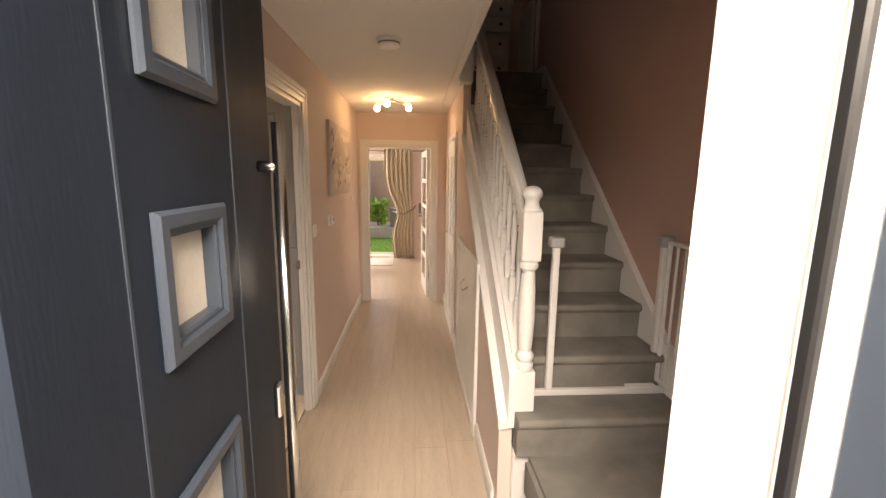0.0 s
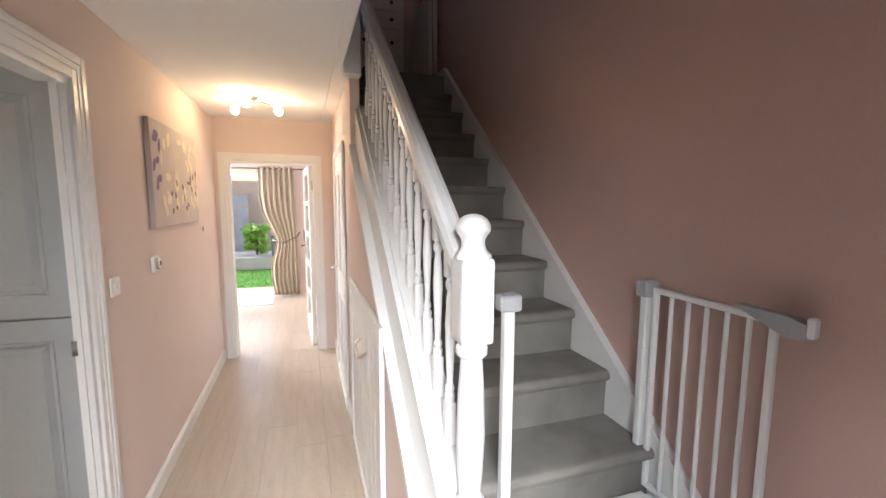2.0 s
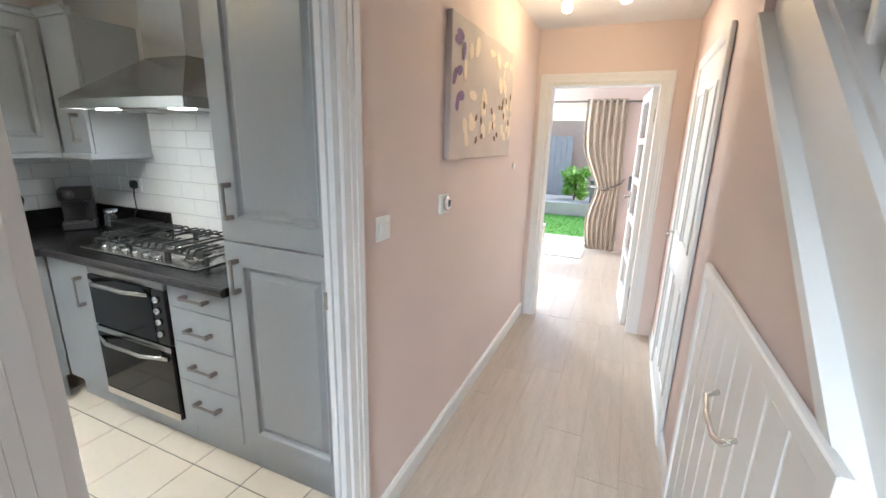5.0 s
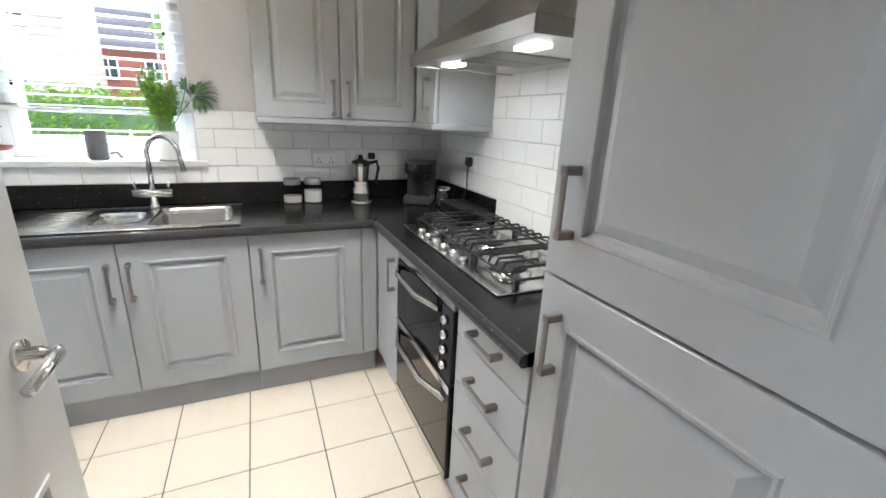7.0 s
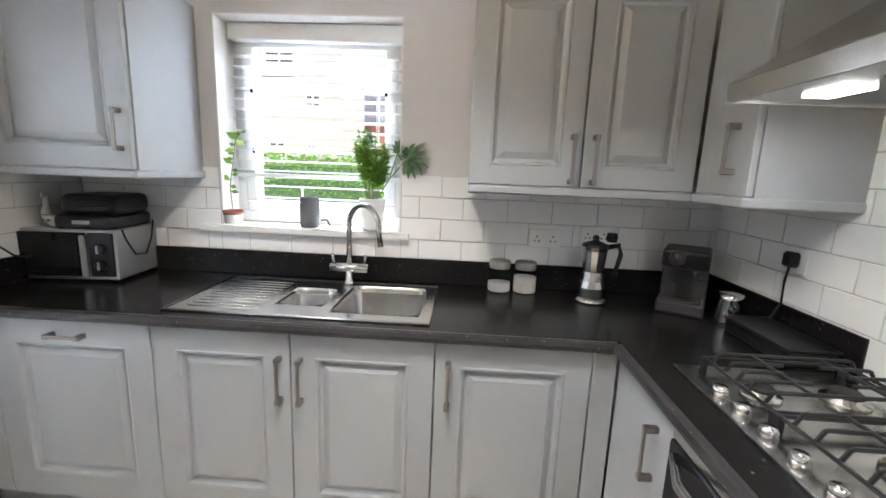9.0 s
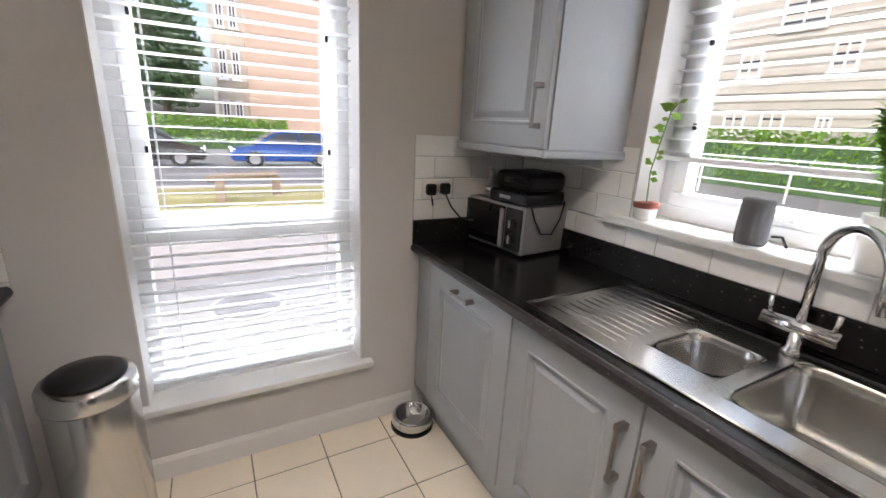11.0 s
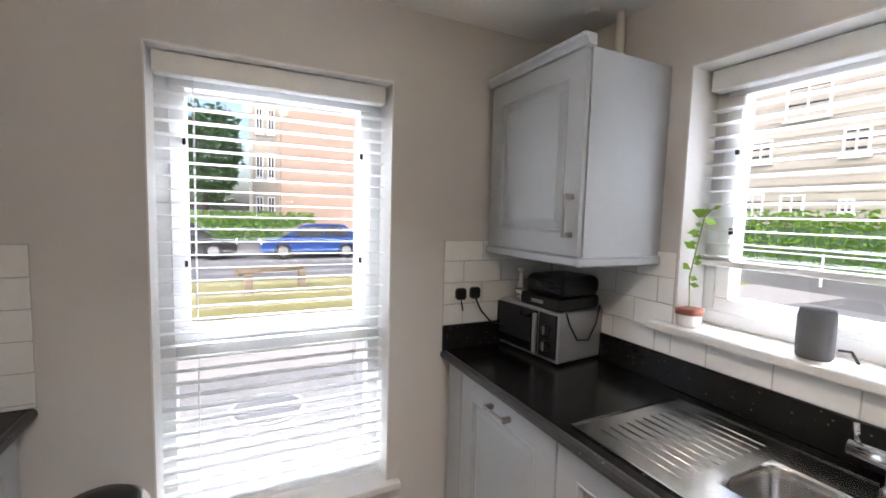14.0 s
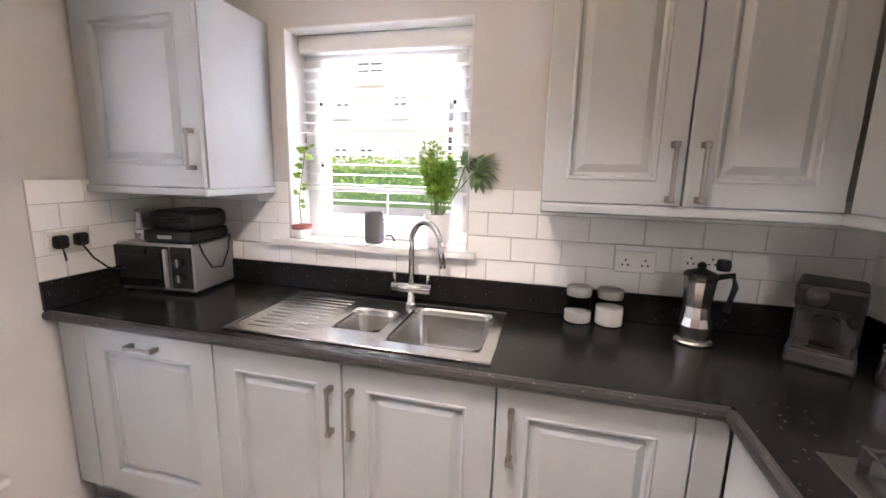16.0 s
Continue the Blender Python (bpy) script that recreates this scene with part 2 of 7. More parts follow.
def lathe(profile, place=(0, 0, 0), segs=20, axis="Z"):
    """A turned body from (radius, height) rows."""
    bm = bmesh.new()
    rings = []
    for r, h in profile:
        ring = []
        for i in range(segs):
            a = 2 * math.pi * i / segs
            v = Vector((r * math.cos(a), r * math.sin(a), h))
            if axis == "X":
                v = Vector((v.z, v.x, v.y))
            elif axis == "Y":
                v = Vector((v.y, v.z, v.x))
            ring.append(bm.verts.new(v + Vector(place)))
        rings.append(ring)
    for a, b in zip(rings, rings[1:]):
        for i in range(segs):
            bm.faces.new((a[i], a[(i + 1) % segs], b[(i + 1) % segs], b[i]))
    bm.faces.new(rings[0][::-1])
    bm.faces.new(rings[-1])
    return bm


def tube(points, radius, segs=8, bm=None):
    """A round bar through the points."""
    own = bmesh.new() if bm is None else bm
    pts = [Vector(p) for p in points]
    rings = []
    for i, p in enumerate(pts):
        d = (pts[min(i + 1, len(pts) - 1)] - pts[max(i - 1, 0)]).normalized()
        u = d.orthogonal().normalized() if abs(d.z) > 0.99 else d.cross(Vector((0, 0, 1))).normalized()
        v = d.cross(u)
        rings.append([own.verts.new(p + radius * (math.cos(2 * math.pi * k / segs) * u + math.sin(2 * math.pi * k / segs) * v)) for k in range(segs)])
    for a, b in zip(rings, rings[1:]):
        for k in range(segs):
            own.faces.new((a[k], a[(k + 1) % segs], b[(k + 1) % segs], b[k]))
    own.faces.new(rings[0][::-1])
    own.faces.new(rings[-1])
    bmesh.ops.recalc_face_normals(own, faces=own.faces)
    return own


def prism(outline, depth, axis, at):
    """An outline of (a, b) points, drawn out along an axis from at by depth."""
    bm = bmesh.new()

    def spot(a, b, c):
        return {"X": (c, a, b), "Y": (a, c, b), "Z": (a, b, c)}[axis]
    one = [bm.verts.new(spot(a, b, at)) for a, b in outline]
    two = [bm.verts.new(spot(a, b, at + depth)) for a, b in outline]
    n = len(outline)
    bm.faces.new(one)
    bm.faces.new(two[::-1])
    for i in range(n):
        bm.faces.new((one[i], two[i], two[(i + 1) % n], one[(i + 1) % n]))
    bmesh.ops.recalc_face_normals(bm, faces=bm.faces)
    return bm


def frame_bm(a0, a1, b0, b1, w, c0, c1, axis, bevel=0.003):
    """A closed rectangular frame of bar width w in the plane across axis, from c0 to c1 along it."""
    bm = bmesh.new()
    e = min(bevel, 0.4 * w, 0.4 * abs(c1 - c0))
    loops = []
    for i, c in ((e, c0), (0, c0 + e), (0, c1 - e), (e, c1), (w - e, c1), (w, c1 - e), (w, c0 + e), (w - e, c0)):
        pts = ((a0 + i, b0 + i), (a1 - i, b0 + i), (a1 - i, b1 - i), (a0 + i, b1 - i))
        loops.append([bm.verts.new((c, a, b) if axis == "X" else (a, c, b)) for a, b in pts])
    for k in range(8):
        u, v = loops[k], loops[(k + 1) % 8]
        for i in range(4):
            bm.faces.new((u[i], u[(i + 1) % 4], v[(i + 1) % 4], v[i]))
    bmesh.ops.recalc_face_normals(bm, faces=bm.faces)
    return bm


def wall_with_holes(axis, c0, c1, a0, a1, z0, z1, holes):
    """A wall across an axis from c0 to c1, with rectangular openings (a0, a1, z0, z1)."""
    bm = bmesh.new()
    cuts = sorted({a0, a1, *[h[0] for h in holes], *[h[1] for h in holes]})
    for p, q in zip(cuts, cuts[1:]):
        mid = (p + q) / 2
        spans = sorted((h[2], h[3]) for h in holes if h[0] < mid < h[1])
        z = z0
        pieces = []
        for lo, hi in spans:
            if lo > z:
                pieces.append((z, lo))
            z = hi
        if z < z1:
            pieces.append((z, z1))
        for lo, hi in pieces:
            if axis == "X":
                box(c0, c1, p, q, lo, hi, 0, bm)
            else:
                box(p, q, c0, c1, lo, hi, 0, bm)
    bmesh.ops.remove_doubles(bm, verts=bm.verts, dist=0.0005)
    return bm


# ---- large structure ----
CEIL = 2.38
KX0, KX1, KY1 = -2.66, -0.09, 2.99      # kitchen: sink wall, hall-side wall, hob wall
HX1, SX1 = 1.10, 1.97                   # hall: wall under the stairs, stairwell wall
LAND = 2.616
DOOR_Y0, DOOR_Y1, DOOR_Z = 1.512, 2.255, 2.05
FW = (-1.779, -0.919, 0.35, 2.078)      # front kitchen window
SW = (0.69, 1.545, 1.15, 2.09)          # window over the sink

structure("wall_hall_left", wall_with_holes("X", -0.045, 0, 0, 4.855, 0, CEIL, [(DOOR_Y0, DOOR_Y1, 0, DOOR_Z)]), M_HALL, "pink beige painted hall wall with doorway", "wall")
structure("wall_kitchen_hall_side", wall_with_holes("X", -0.09, -0.045, 0, KY1, 0, CEIL, [(DOOR_Y0, 2.375, 0, DOOR_Z)]), M_KITWALL, "pale grey painted kitchen wall with doorway", "wall")
structure("wall_front_kitchen", wall_with_holes("Y", -0.12, 0, KX0, -0.045, 0, CEIL, [FW]), M_KITWALL, "pale grey painted kitchen wall with tall window", "wall")
structure("wall_front_hall", wall_with_holes("Y", -0.15, 0, -0.045, SX1 + 0.12, 0, 5.0, [(0.27, 1.07, 0, 2.1)]), M_HALL, "pale painted wall round the front door", "wall")
structure("wall_front_outside", wall_with_holes("Y", -0.30, -0.15, -2.96, 2.5, -0.15, 5.2, [FW, (0.21, 1.13, -0.15, 2.13)]), M_BRICK, "orange brick outer wall", "wall")
structure("wall_front_cavity", wall_with_holes("Y", -0.15, -0.12, KX0, -0.045, 0, CEIL, [FW]), M_KITWALL, "white window lining", "wall")
structure("wall_kitchen_sink", wall_with_holes("X", KX0 - 0.12, KX0, -0.15, KY1 + 0.1, 0, CEIL, [SW]), M_KITWALL, "pale grey painted wall over the sink", "wall")
structure("wall_side_outside", wall_with_holes("X", KX0 - 0.30, KX0 - 0.12, -0.15, KY1 + 0.1, -0.15, 5.2, [SW]), M_BRICK, "brick outer side wall", "wall")
structure("wall_kitchen_hob", box(KX0, -0.045, KY1, KY1 + 0.1, 0, CEIL), M_KITWALL, "pale grey painted wall behind the hob", "wall")
structure("wall_stairwell", box(SX1, SX1 + 0.12, 0, 4.9, 0, 5.0), M_STAIRWALL, "mauve brown painted stairwell wall", "wall")
structure("wall_hall_end", wall_with_holes("Y", 4.855, 4.95, -0.045, SX1, 0, CEIL, [(0.10, 0.93, 0, 1.985)]), M_HALL, "pink beige painted hall end wall with doorway", "wall")
structure("wall_landing", box(1.13, SX1, 4.80, 4.9, LAND, 5.0), M_HALL, "beige landing wall in shade", "wall")
structure("wall_upstairs", box(0.90, 1.0, 0, 4.8, LAND, 5.0), M_HALL, "beige wall beside the stairwell", "wall")

NOSE_Y, NOSE_Z, GO, RISE = 0.640, 0.203, 0.237, 0.1855


def nose(y):
    """Height of the line of nosings."""
    return NOSE_Z + (y - NOSE_Y) * RISE / GO


bm = prism([(1.235, 0.0), (4.855, 0.0), (4.855, CEIL), (3.02, CEIL), (3.02, nose(3.02) - 0.15), (1.235, nose(1.235) - 0.15)], 0.06, "X", HX1)
structure("wall_under_stairs", bm, M_HALL, "pink beige wall under the stairs", "wall")
structure("ceiling_hall", box(1.002, 1.158, 2.985, 4.853, CEIL, LAND - 0.006, 0, box(-0.045, 1.0, 0, 4.855, CEIL, LAND - 0.004)), M_CEIL, "white hall ceiling", "ceiling")
structure("ceiling_kitchen", box(KX0 - 0.12, -0.047, -0.12, KY1 + 0.1, CEIL, CEIL + 0.1), M_CEIL, "white kitchen ceiling", "ceiling")
structure("ceiling_upstairs", box(0.90, SX1 + 0.12, -0.15, 4.9, 5.0, 5.1), M_CEIL, "white ceiling over the stairs", "ceiling")
structure("floor_landing", box(1.131, SX1, 3.70, 4.80, CEIL + 0.02, LAND), M_CARPET, "grey carpeted landing", "floor")

# living room shell
structure("wall_living_left", box(-2.7, -2.6, 4.95, 7.9, 0, CEIL), M_HALL, "cream living room wall", "wall")
structure("wall_living_right", box(2.2, 2.3, 4.95, 7.9, 0, CEIL), M_HALL, "cream living room wall", "wall")
structure("wall_living_front", wall_with_holes("Y", 4.955, 5.0, -2.6, 2.2, 0, CEIL, [(0.10, 0.93, 0, 1.985)]), M_HALL, "cream living room wall round the doorway", "wall")
structure("wall_garden", wall_with_holes("Y", 7.75, 7.9, -2.7, 2.3, 0, CEIL, [(-1.5, 0.62, 0.0, 2.02)]), M_HALL, "cream wall with patio doors to the garden", "wall")
structure("ceiling_living", box(-2.7, 2.3, 4.95, 7.9, CEIL, CEIL + 0.1), M_CEIL, "white living room ceiling", "ceiling")
structure("floor_living_base", box(-2.7, 2.3, 4.9, 7.9, -0.1, -0.012), M_GROUT_FLOOR, "floor under the living room boards", "floor")
floor_hall = structure("floor_hall", box(-0.045, SX1, -0.1, 4.9, -0.1, -0.012), M_GROUT_FLOOR, "grey oak laminate hall floor", "floor")
floor_kitchen = structure("floor_kitchen", box(KX0, -0.045, 0, KY1, -0.1, -0.006), M_GROUT_FLOOR, "cream tiled kitchen floor with dark joints", "floor")

# outside ground
structure("ground", box(-400, 400, -400, 400, -0.4, -0.16), M_ASPHALT, "grey asphalt road and ground", "ground")

# skirting boards
def skirting(name, axis, face, side, a0, a1, z=0.0, h=0.10):
    outline = [(0, 0), (0.016, 0), (0.016, h - 0.018), (0.006, h), (0, h)]
    if axis == "X":
        bm = prism([(face + side * p, z + q) for p, q in outline], a1 - a0, "Y", a0)
    else:
        bm = prism([(face + side * p, z + q) for p, q in outline], a1 - a0, "X", a0)
    return structure(name, bm, M_WHITE, "white painted skirting board", "skirting")


skirting("baseboard_hall_1", "X", 0, 1, 0, DOOR_Y0 - 0.09)
skirting("baseboard_hall_2", "X", 0, 1, DOOR_Y1 + 0.09, 4.855)
skirting("baseboard_hall_3", "X", HX1, -1, 1.30, 1.86)
skirting("baseboard_hall_4", "X", HX1, -1, 2.96, 3.42)
skirting("baseboard_hall_5", "X", HX1, -1, 4.36, 4.855)
skirting("baseboard_kitchen_front", "Y", 0, 1, -2.05, -0.64)
skirting("baseboard_landing", "Y", 4.80, -1, 1.13, SX1, LAND)


# ---- doorways: linings and architraves ----
def architrave_x(name, face, side, y0, y1, z, w=0.065, label="white painted door architrave", both=True):
    """Moulded trim round a doorway in a wall across x."""
    bm = bmesh.new()
    for p, q, t in ((0.0, w * 0.4, 0.014), (w * 0.4, w * 0.66, 0.017), (w * 0.66, w, 0.021)):
        xa, xb = sorted((face, face + side * t))
        box(xa, xb, y0 - q, y0 - p, 0, z + q, 0.002, bm)
        if both:
            box(xa, xb, y1 + p, y1 + q, 0, z + q, 0.002, bm)
        box(xa, xb, y0 - p, y1 + p, z + p, z + q, 0.002, bm)
    return structure(name, bm, M_WHITE, label, "door frame")


def architrave_y(name, face, side, x0, x1, z, w=0.065):
    bm = bmesh.new()
    for p, q, t in ((0.0, w * 0.4, 0.014), (w * 0.4, w * 0.66, 0.017), (w * 0.66, w, 0.021)):
        ya, yb = sorted((face, face + side * t))
        box(x0 - q, x0 - p, ya, yb, 0, z + q, 0.002, bm)
        box(x1 + p, x1 + q, ya, yb, 0, z + q, 0.002, bm)
        box(x0 - p, x1 + p, ya, yb, z + p, z + q, 0.002, bm)
    return structure(name, bm, M_WHITE, "white painted door architrave", "door frame")


architrave_x("trim_kitchen_door_hall", 0, 1, DOOR_Y0, DOOR_Y1, DOOR_Z, 0.09)
architrave_x("trim_kitchen_door_inside", KX1, -1, DOOR_Y0, DOOR_Y1, DOOR_Z, 0.05, both=False)
bm = bmesh.new()
box(KX1, 0, DOOR_Y0, DOOR_Y0 + 0.025, 0, DOOR_Z, 0, bm)
box(-0.050, 0, DOOR_Y1 - 0.025, DOOR_Y1, 0, DOOR_Z, 0, bm)
box(KX1, 0, DOOR_Y0 + 0.025, DOOR_Y1 - 0.025, DOOR_Z - 0.025, DOOR_Z, 0, bm)
box(-0.035, -0.02, DOOR_Y0 + 0.025, DOOR_Y0 + 0.037, 0, DOOR_Z - 0.025, 0, bm)
box(-0.035, -0.02, DOOR_Y1 - 0.037, DOOR_Y1 - 0.025, 0, DOOR_Z - 0.025, 0, bm)
structure("trim_kitchen_door_lining", bm, M_WHITE, "white painted door lining with stop", "door frame")
part("strike_plate", box(-0.058, -0.036, DOOR_Y1 - 0.029, DOOR_Y1 - 0.0245, 1.0, 1.06, 0.001), M_CHROME, bpy.data.objects["trim_kitchen_door_lining"], "small chrome strike plate")
architrave_y("trim_hall_end_door", 4.855, -1, 0.10, 0.93, 1.985)
bm = bmesh.new()
box(0.10, 0.125, 4.855, 5.0, 0, 1.985, 0, bm)
box(0.905, 0.93, 4.855, 5.0, 0, 1.985, 0, bm)
box(0.125, 0.905, 4.855, 5.0, 1.96, 1.985, 0, bm)
structure("trim_hall_end_lining", bm, M_WHITE, "white painted door lining", "door frame")

bm = bmesh.new()
box(1.066, 1.07, -0.152, 0.004, 0, 2.1, 0, bm)
box(0.27, 0.274, -0.152, 0.004, 0, 2.1, 0, bm)
box(0.274, 1.066, -0.152, 0.004, 2.096, 2.1, 0, bm)
structure("trim_front_door_reveal", bm, M_WHITE, "white front door reveal", "door frame")
# front door frame: white inside, grey outside
bm = bmesh.new()
for x0, x1, z0, z1 in ((0.21, 0.27, 0, 2.13), (1.07, 1.13, 0, 2.13), (0.27, 1.07, 2.07, 2.13)):
    box(x0, x1, -0.204, -0.152, z0, z1, 0.004, bm)
structure("front_door_frame", bm, M_UPVC, "white plastic front door frame", "door frame")
bm = bmesh.new()
for x0, x1, z0, z1 in ((0.14, 0.255, -0.15, 2.2), (1.074, 1.50, -0.15, 2.2), (0.255, 1.074, 2.075, 2.2)):
    box(max(x0, 0.212), min(x1, 1.128), -0.303, -0.206, max(z0, 0.013), min(z1, 2.128), 0.003, bm)
    box(x0, x1, -0.318, -0.3035, z0, z1, 0.004, bm)
structure("front_door_outer_frame", bm, M_FDFRAME, "slate grey outer door frame", "door frame")
bm = bmesh.new()
box(1.058, 1.07, -0.185, -0.168, 0, 2.07, 0.003, bm)
structure("front_door_seal", bm, M_BLACK, "dark rubber door seal", "door frame")
structure("front_door_threshold", box(0.21, 1.16, -0.30, -0.1, -0.06, 0.012, 0.006), M_STEEL, "metal door threshold", "threshold")
structure("doorstep", box(-0.2, 1.6, -1.6, -0.301, -0.3, -0.08, 0.01), M_PAVE, "pale concrete doorstep", "step")


# ---- hall: front door ----
def front_door():
    t = thing("front_door", (0.27, -0.13, 0.015), "open anthracite composite front door with small square panes", "door")
    x0, x1, y0, y1, z0, z1 = 0.298, 0.342, -0.13, 0.688, 0.015, 2.05
    wins = [(1.738, 1.98), (1.31, 1.552), (0.855, 1.097), (0.41, 0.652)]
    wy0, wy1 = 0.105, 0.345
    bm = wall_with_holes("X", x0, x1, y0, y1, z0, z1, [(wy0 + 0.02, wy1 - 0.02, a + 0.02, b - 0.02) for a, b in wins])
    part("leaf", bm, M_FDOOR, t)
    for y in (0.045, 0.42):
        part("groove", box(x1, x1 + 0.0015, y - 0.003, y + 0.003, z0, z1), M_FDFRAME, t, "shallow upright groove")
    for a, b in wins:
        fr = bmesh.new()
        join(fr, frame_bm(wy0, wy1, a, b, 0.032, x1 - 0.004, x1 + 0.014, "X", 0.006))
        join(fr, frame_bm(wy0 + 0.022, wy1 - 0.022, a + 0.022, b - 0.022, 0.02, x1 - 0.03, x1 + 0.006, "X", 0.004))
        f = part("pane_frame", fr, M_FDFRAME, t, "raised grey pane moulding")
        part("pane", box(x0 + 0.016, x0 + 0.024, wy0 + 0.02, wy1 - 0.02, a + 0.02, b - 0.02), M_FROST, f, "obscured beige glass pane")
    bar = tube([(0.394, 0.588, 0.42), (0.394, 0.588, 1.735)], 0.016, 14)
    h = part("bar_handle", bar, M_STEEL, t, "long brushed steel bar handle", True)
    for z in (0.60, 1.628):
        part("handle_mount", lathe([(0.014, 0), (0.014, 0.062)], (0.34, 0.588, z), 12, "X"), M_STEEL, h, "", True)
    part("lock", box(x1, x1 + 0.02, 0.60, 0.632, 0.93, 1.03, 0.008, segs=2), M_CHROME, t, "chrome lock plate")
    part("edge_strip", box(x0 + 0.003, x1 - 0.003, y1, y1 + 0.003, z0, z1), M_UPVC, t, "pale door edge")
    part("weather_bar", box(x1, x1 + 0.02, y0 + 0.03, y1 - 0.03, 0.04, 0.07, 0.006), M_FDFRAME, t)
    t.rotation_euler = (0, 0, radians(2.0))


front_door()


# ---- hall: staircase ----
stairs = thing("staircase", (1.55, 0.62, 0), "steep straight staircase with worn grey carpet", "staircase")
for k in range(1, 14):
    y0, z = NOSE_Y + GO * (k - 1), NOSE_Z + RISE * (k - 1)
    xl = HX1 + 0.06 if k > 2 else HX1 + 0.10
    bm = bmesh.new()
    outline = [(y0 + 0.025, z - RISE), (y0 + 0.022, z - 0.05)]
    for i in range(7):
        a = math.radians(-80 + 170 * i / 6)
        outline.append((y0 + 0.022 - 0.022 * math.cos(a), z - 0.022 + 0.022 * math.sin(a)))
    outline += [(y0 + GO + 0.04, z), (y0 + GO + 0.04, z - RISE)]
    if k <= 2:
        bm = prism(outline, SX1 - 0.001 - xl, "X", xl)
        bmesh.ops.bevel(bm, geom=[e for e in bm.edges if abs(e.verts[0].co.x - xl) < 1e-4 and abs(e.verts[1].co.x - xl) < 1e-4], offset=0.02, segments=2, affect="EDGES")
    else:
        bm = prism(outline, SX1 - 0.036 - xl, "X", xl)
    part("step", bm, M_CARPET, stairs)


def string_bm(x0, x1, ya, yb, up, down):
    return prism([(ya, nose(ya) - down), (yb, nose(yb) - down), (yb, nose(yb) + up), (ya, nose(ya) + up)], x1 - x0, "X", x0)


bm = prism([(0.64, 0.0), (4.0, nose(3.72) - 0.25), (4.0, LAND + 0.07), (3.72, LAND + 0.07), (0.64, nose(0.64) + 0.045)], 0.035, "X", SX1 - 0.036)
part("wall_string", bm, M_WHITE, stairs, "white painted wall string")
bm = string_bm(1.13, 1.225, 1.20, 3.02, 0.10, 0.148)
part("outer_string", bm, M_WHITE, stairs, "white painted outer string")
bm = string_bm(1.155, 1.237, 1.25, 3.02, 0.125, -0.10)
part("string_capping", bm, M_WHITE, stairs, "white moulded string capping")
bm = string_bm(1.088, 1.1295, 1.20, 3.02, -0.115, 0.155)
part("string_moulding", bm, M_WHITE, stairs)

balustrade = thing("stair_balustrade", (1.20, 1.24, 0), "white painted turned-spindle stair balustrade", "balustrade")
BX = 1.198


def newel():
    x, y = 1.203, 1.24
    bm = box(x - 0.043, x + 0.043, y - 0.043, y + 0.043, 0.0, 0.76, 0.006, segs=2)
    box(x - 0.043, x + 0.043, y - 0.043, y + 0.043, 1.258, 1.472, 0.012, bm, 2)
    prof = [(0.034, 0.755), (0.040, 0.775), (0.040, 0.79), (0.030, 0.80), (0.040, 0.815), (0.040, 0.83), (0.028, 0.85), (0.033, 0.90), (0.037, 1.0), (0.034, 1.12), (0.029, 1.20), (0.027, 1.215), (0.040, 1.228), (0.040, 1.245), (0.032, 1.255), (0.035, 1.27)]
    join(bm, lathe(prof, (x, y, 0), 20))
    part("newel_post", bm, M_WHITE, balustrade, "white turned newel post")
    cap = [(0.046, 1.468), (0.045, 1.478), (0.036, 1.485), (0.030, 1.499), (0.029, 1.512), (0.033, 1.523), (0.040, 1.531), (0.043, 1.540), (0.042, 1.551), (0.035, 1.564), (0.022, 1.573), (0.006, 1.577)]
    part("newel_cap", lathe(cap, (x, y, 0), 24), M_WHITE, balustrade, "white mushroom newel cap", True)


newel()
RAIL = 0.735
rail = []
for a, b in ((-0.034, -0.03), (0.034, -0.03), (0.034, 0.0), (0.026, 0.022), (0.012, 0.03), (-0.012, 0.03), (-0.026, 0.022), (-0.034, 0.0)):
    rail.append((BX + 0.004 + a, b))
bm = bmesh.new()
ends = []
for y in (1.30, 3.0):
    ends.append([bm.verts.new((px, y, nose(y) + RAIL + pz)) for px, pz in rail])
for i in range(len(rail)):
    bm.faces.new((ends[0][i], ends[0][(i + 1) % 8], ends[1][(i + 1) % 8], ends[1][i]))
bm.faces.new(ends[0][::-1])
bm.faces.new(ends[1])
bmesh.ops.recalc_face_normals(bm, faces=bm.faces)
part("handrail", bm, M_WHITE, balustrade, "white moulded handrail")
part("top_newel", box(1.052, 1.158, 2.885, 2.98, 2.335, 2.95, 0.006), M_WHITE, balustrade, "white square top newel against the ceiling")

n = 14
for i in range(n):
    y = 1.39 + 0.1185 * i
    z0, z1 = nose(y) + 0.11, nose(y) + RAIL - 0.02
    h = z1 - z0
    bm = box(BX - 0.016, BX + 0.016, y - 0.016, y + 0.016, z0 - 0.02, z0 + 0.13, 0.002)
    box(BX - 0.016, BX + 0.016, y - 0.016, y + 0.016, z1 - 0.11, z1 + 0.02, 0.002, bm)
    prof = [(0.012, z0 + 0.125), (0.016, z0 + 0.14), (0.016, z0 + 0.15), (0.010, z0 + 0.158), (0.015, z0 + 0.17), (0.009, z0 + 0.185), (0.014, z0 + 0.30), (0.0155, z0 + 0.36), (0.012, z0 + 0.43), (0.009, z1 - 0.15), (0.015, z1 - 0.135), (0.015, z1 - 0.125), (0.010, z1 - 0.115), (0.013, z1 - 0.10)]
    join(bm, lathe(prof, (BX, y, 0), 10))
    part("spindle", bm, M_WHITE, balustrade)

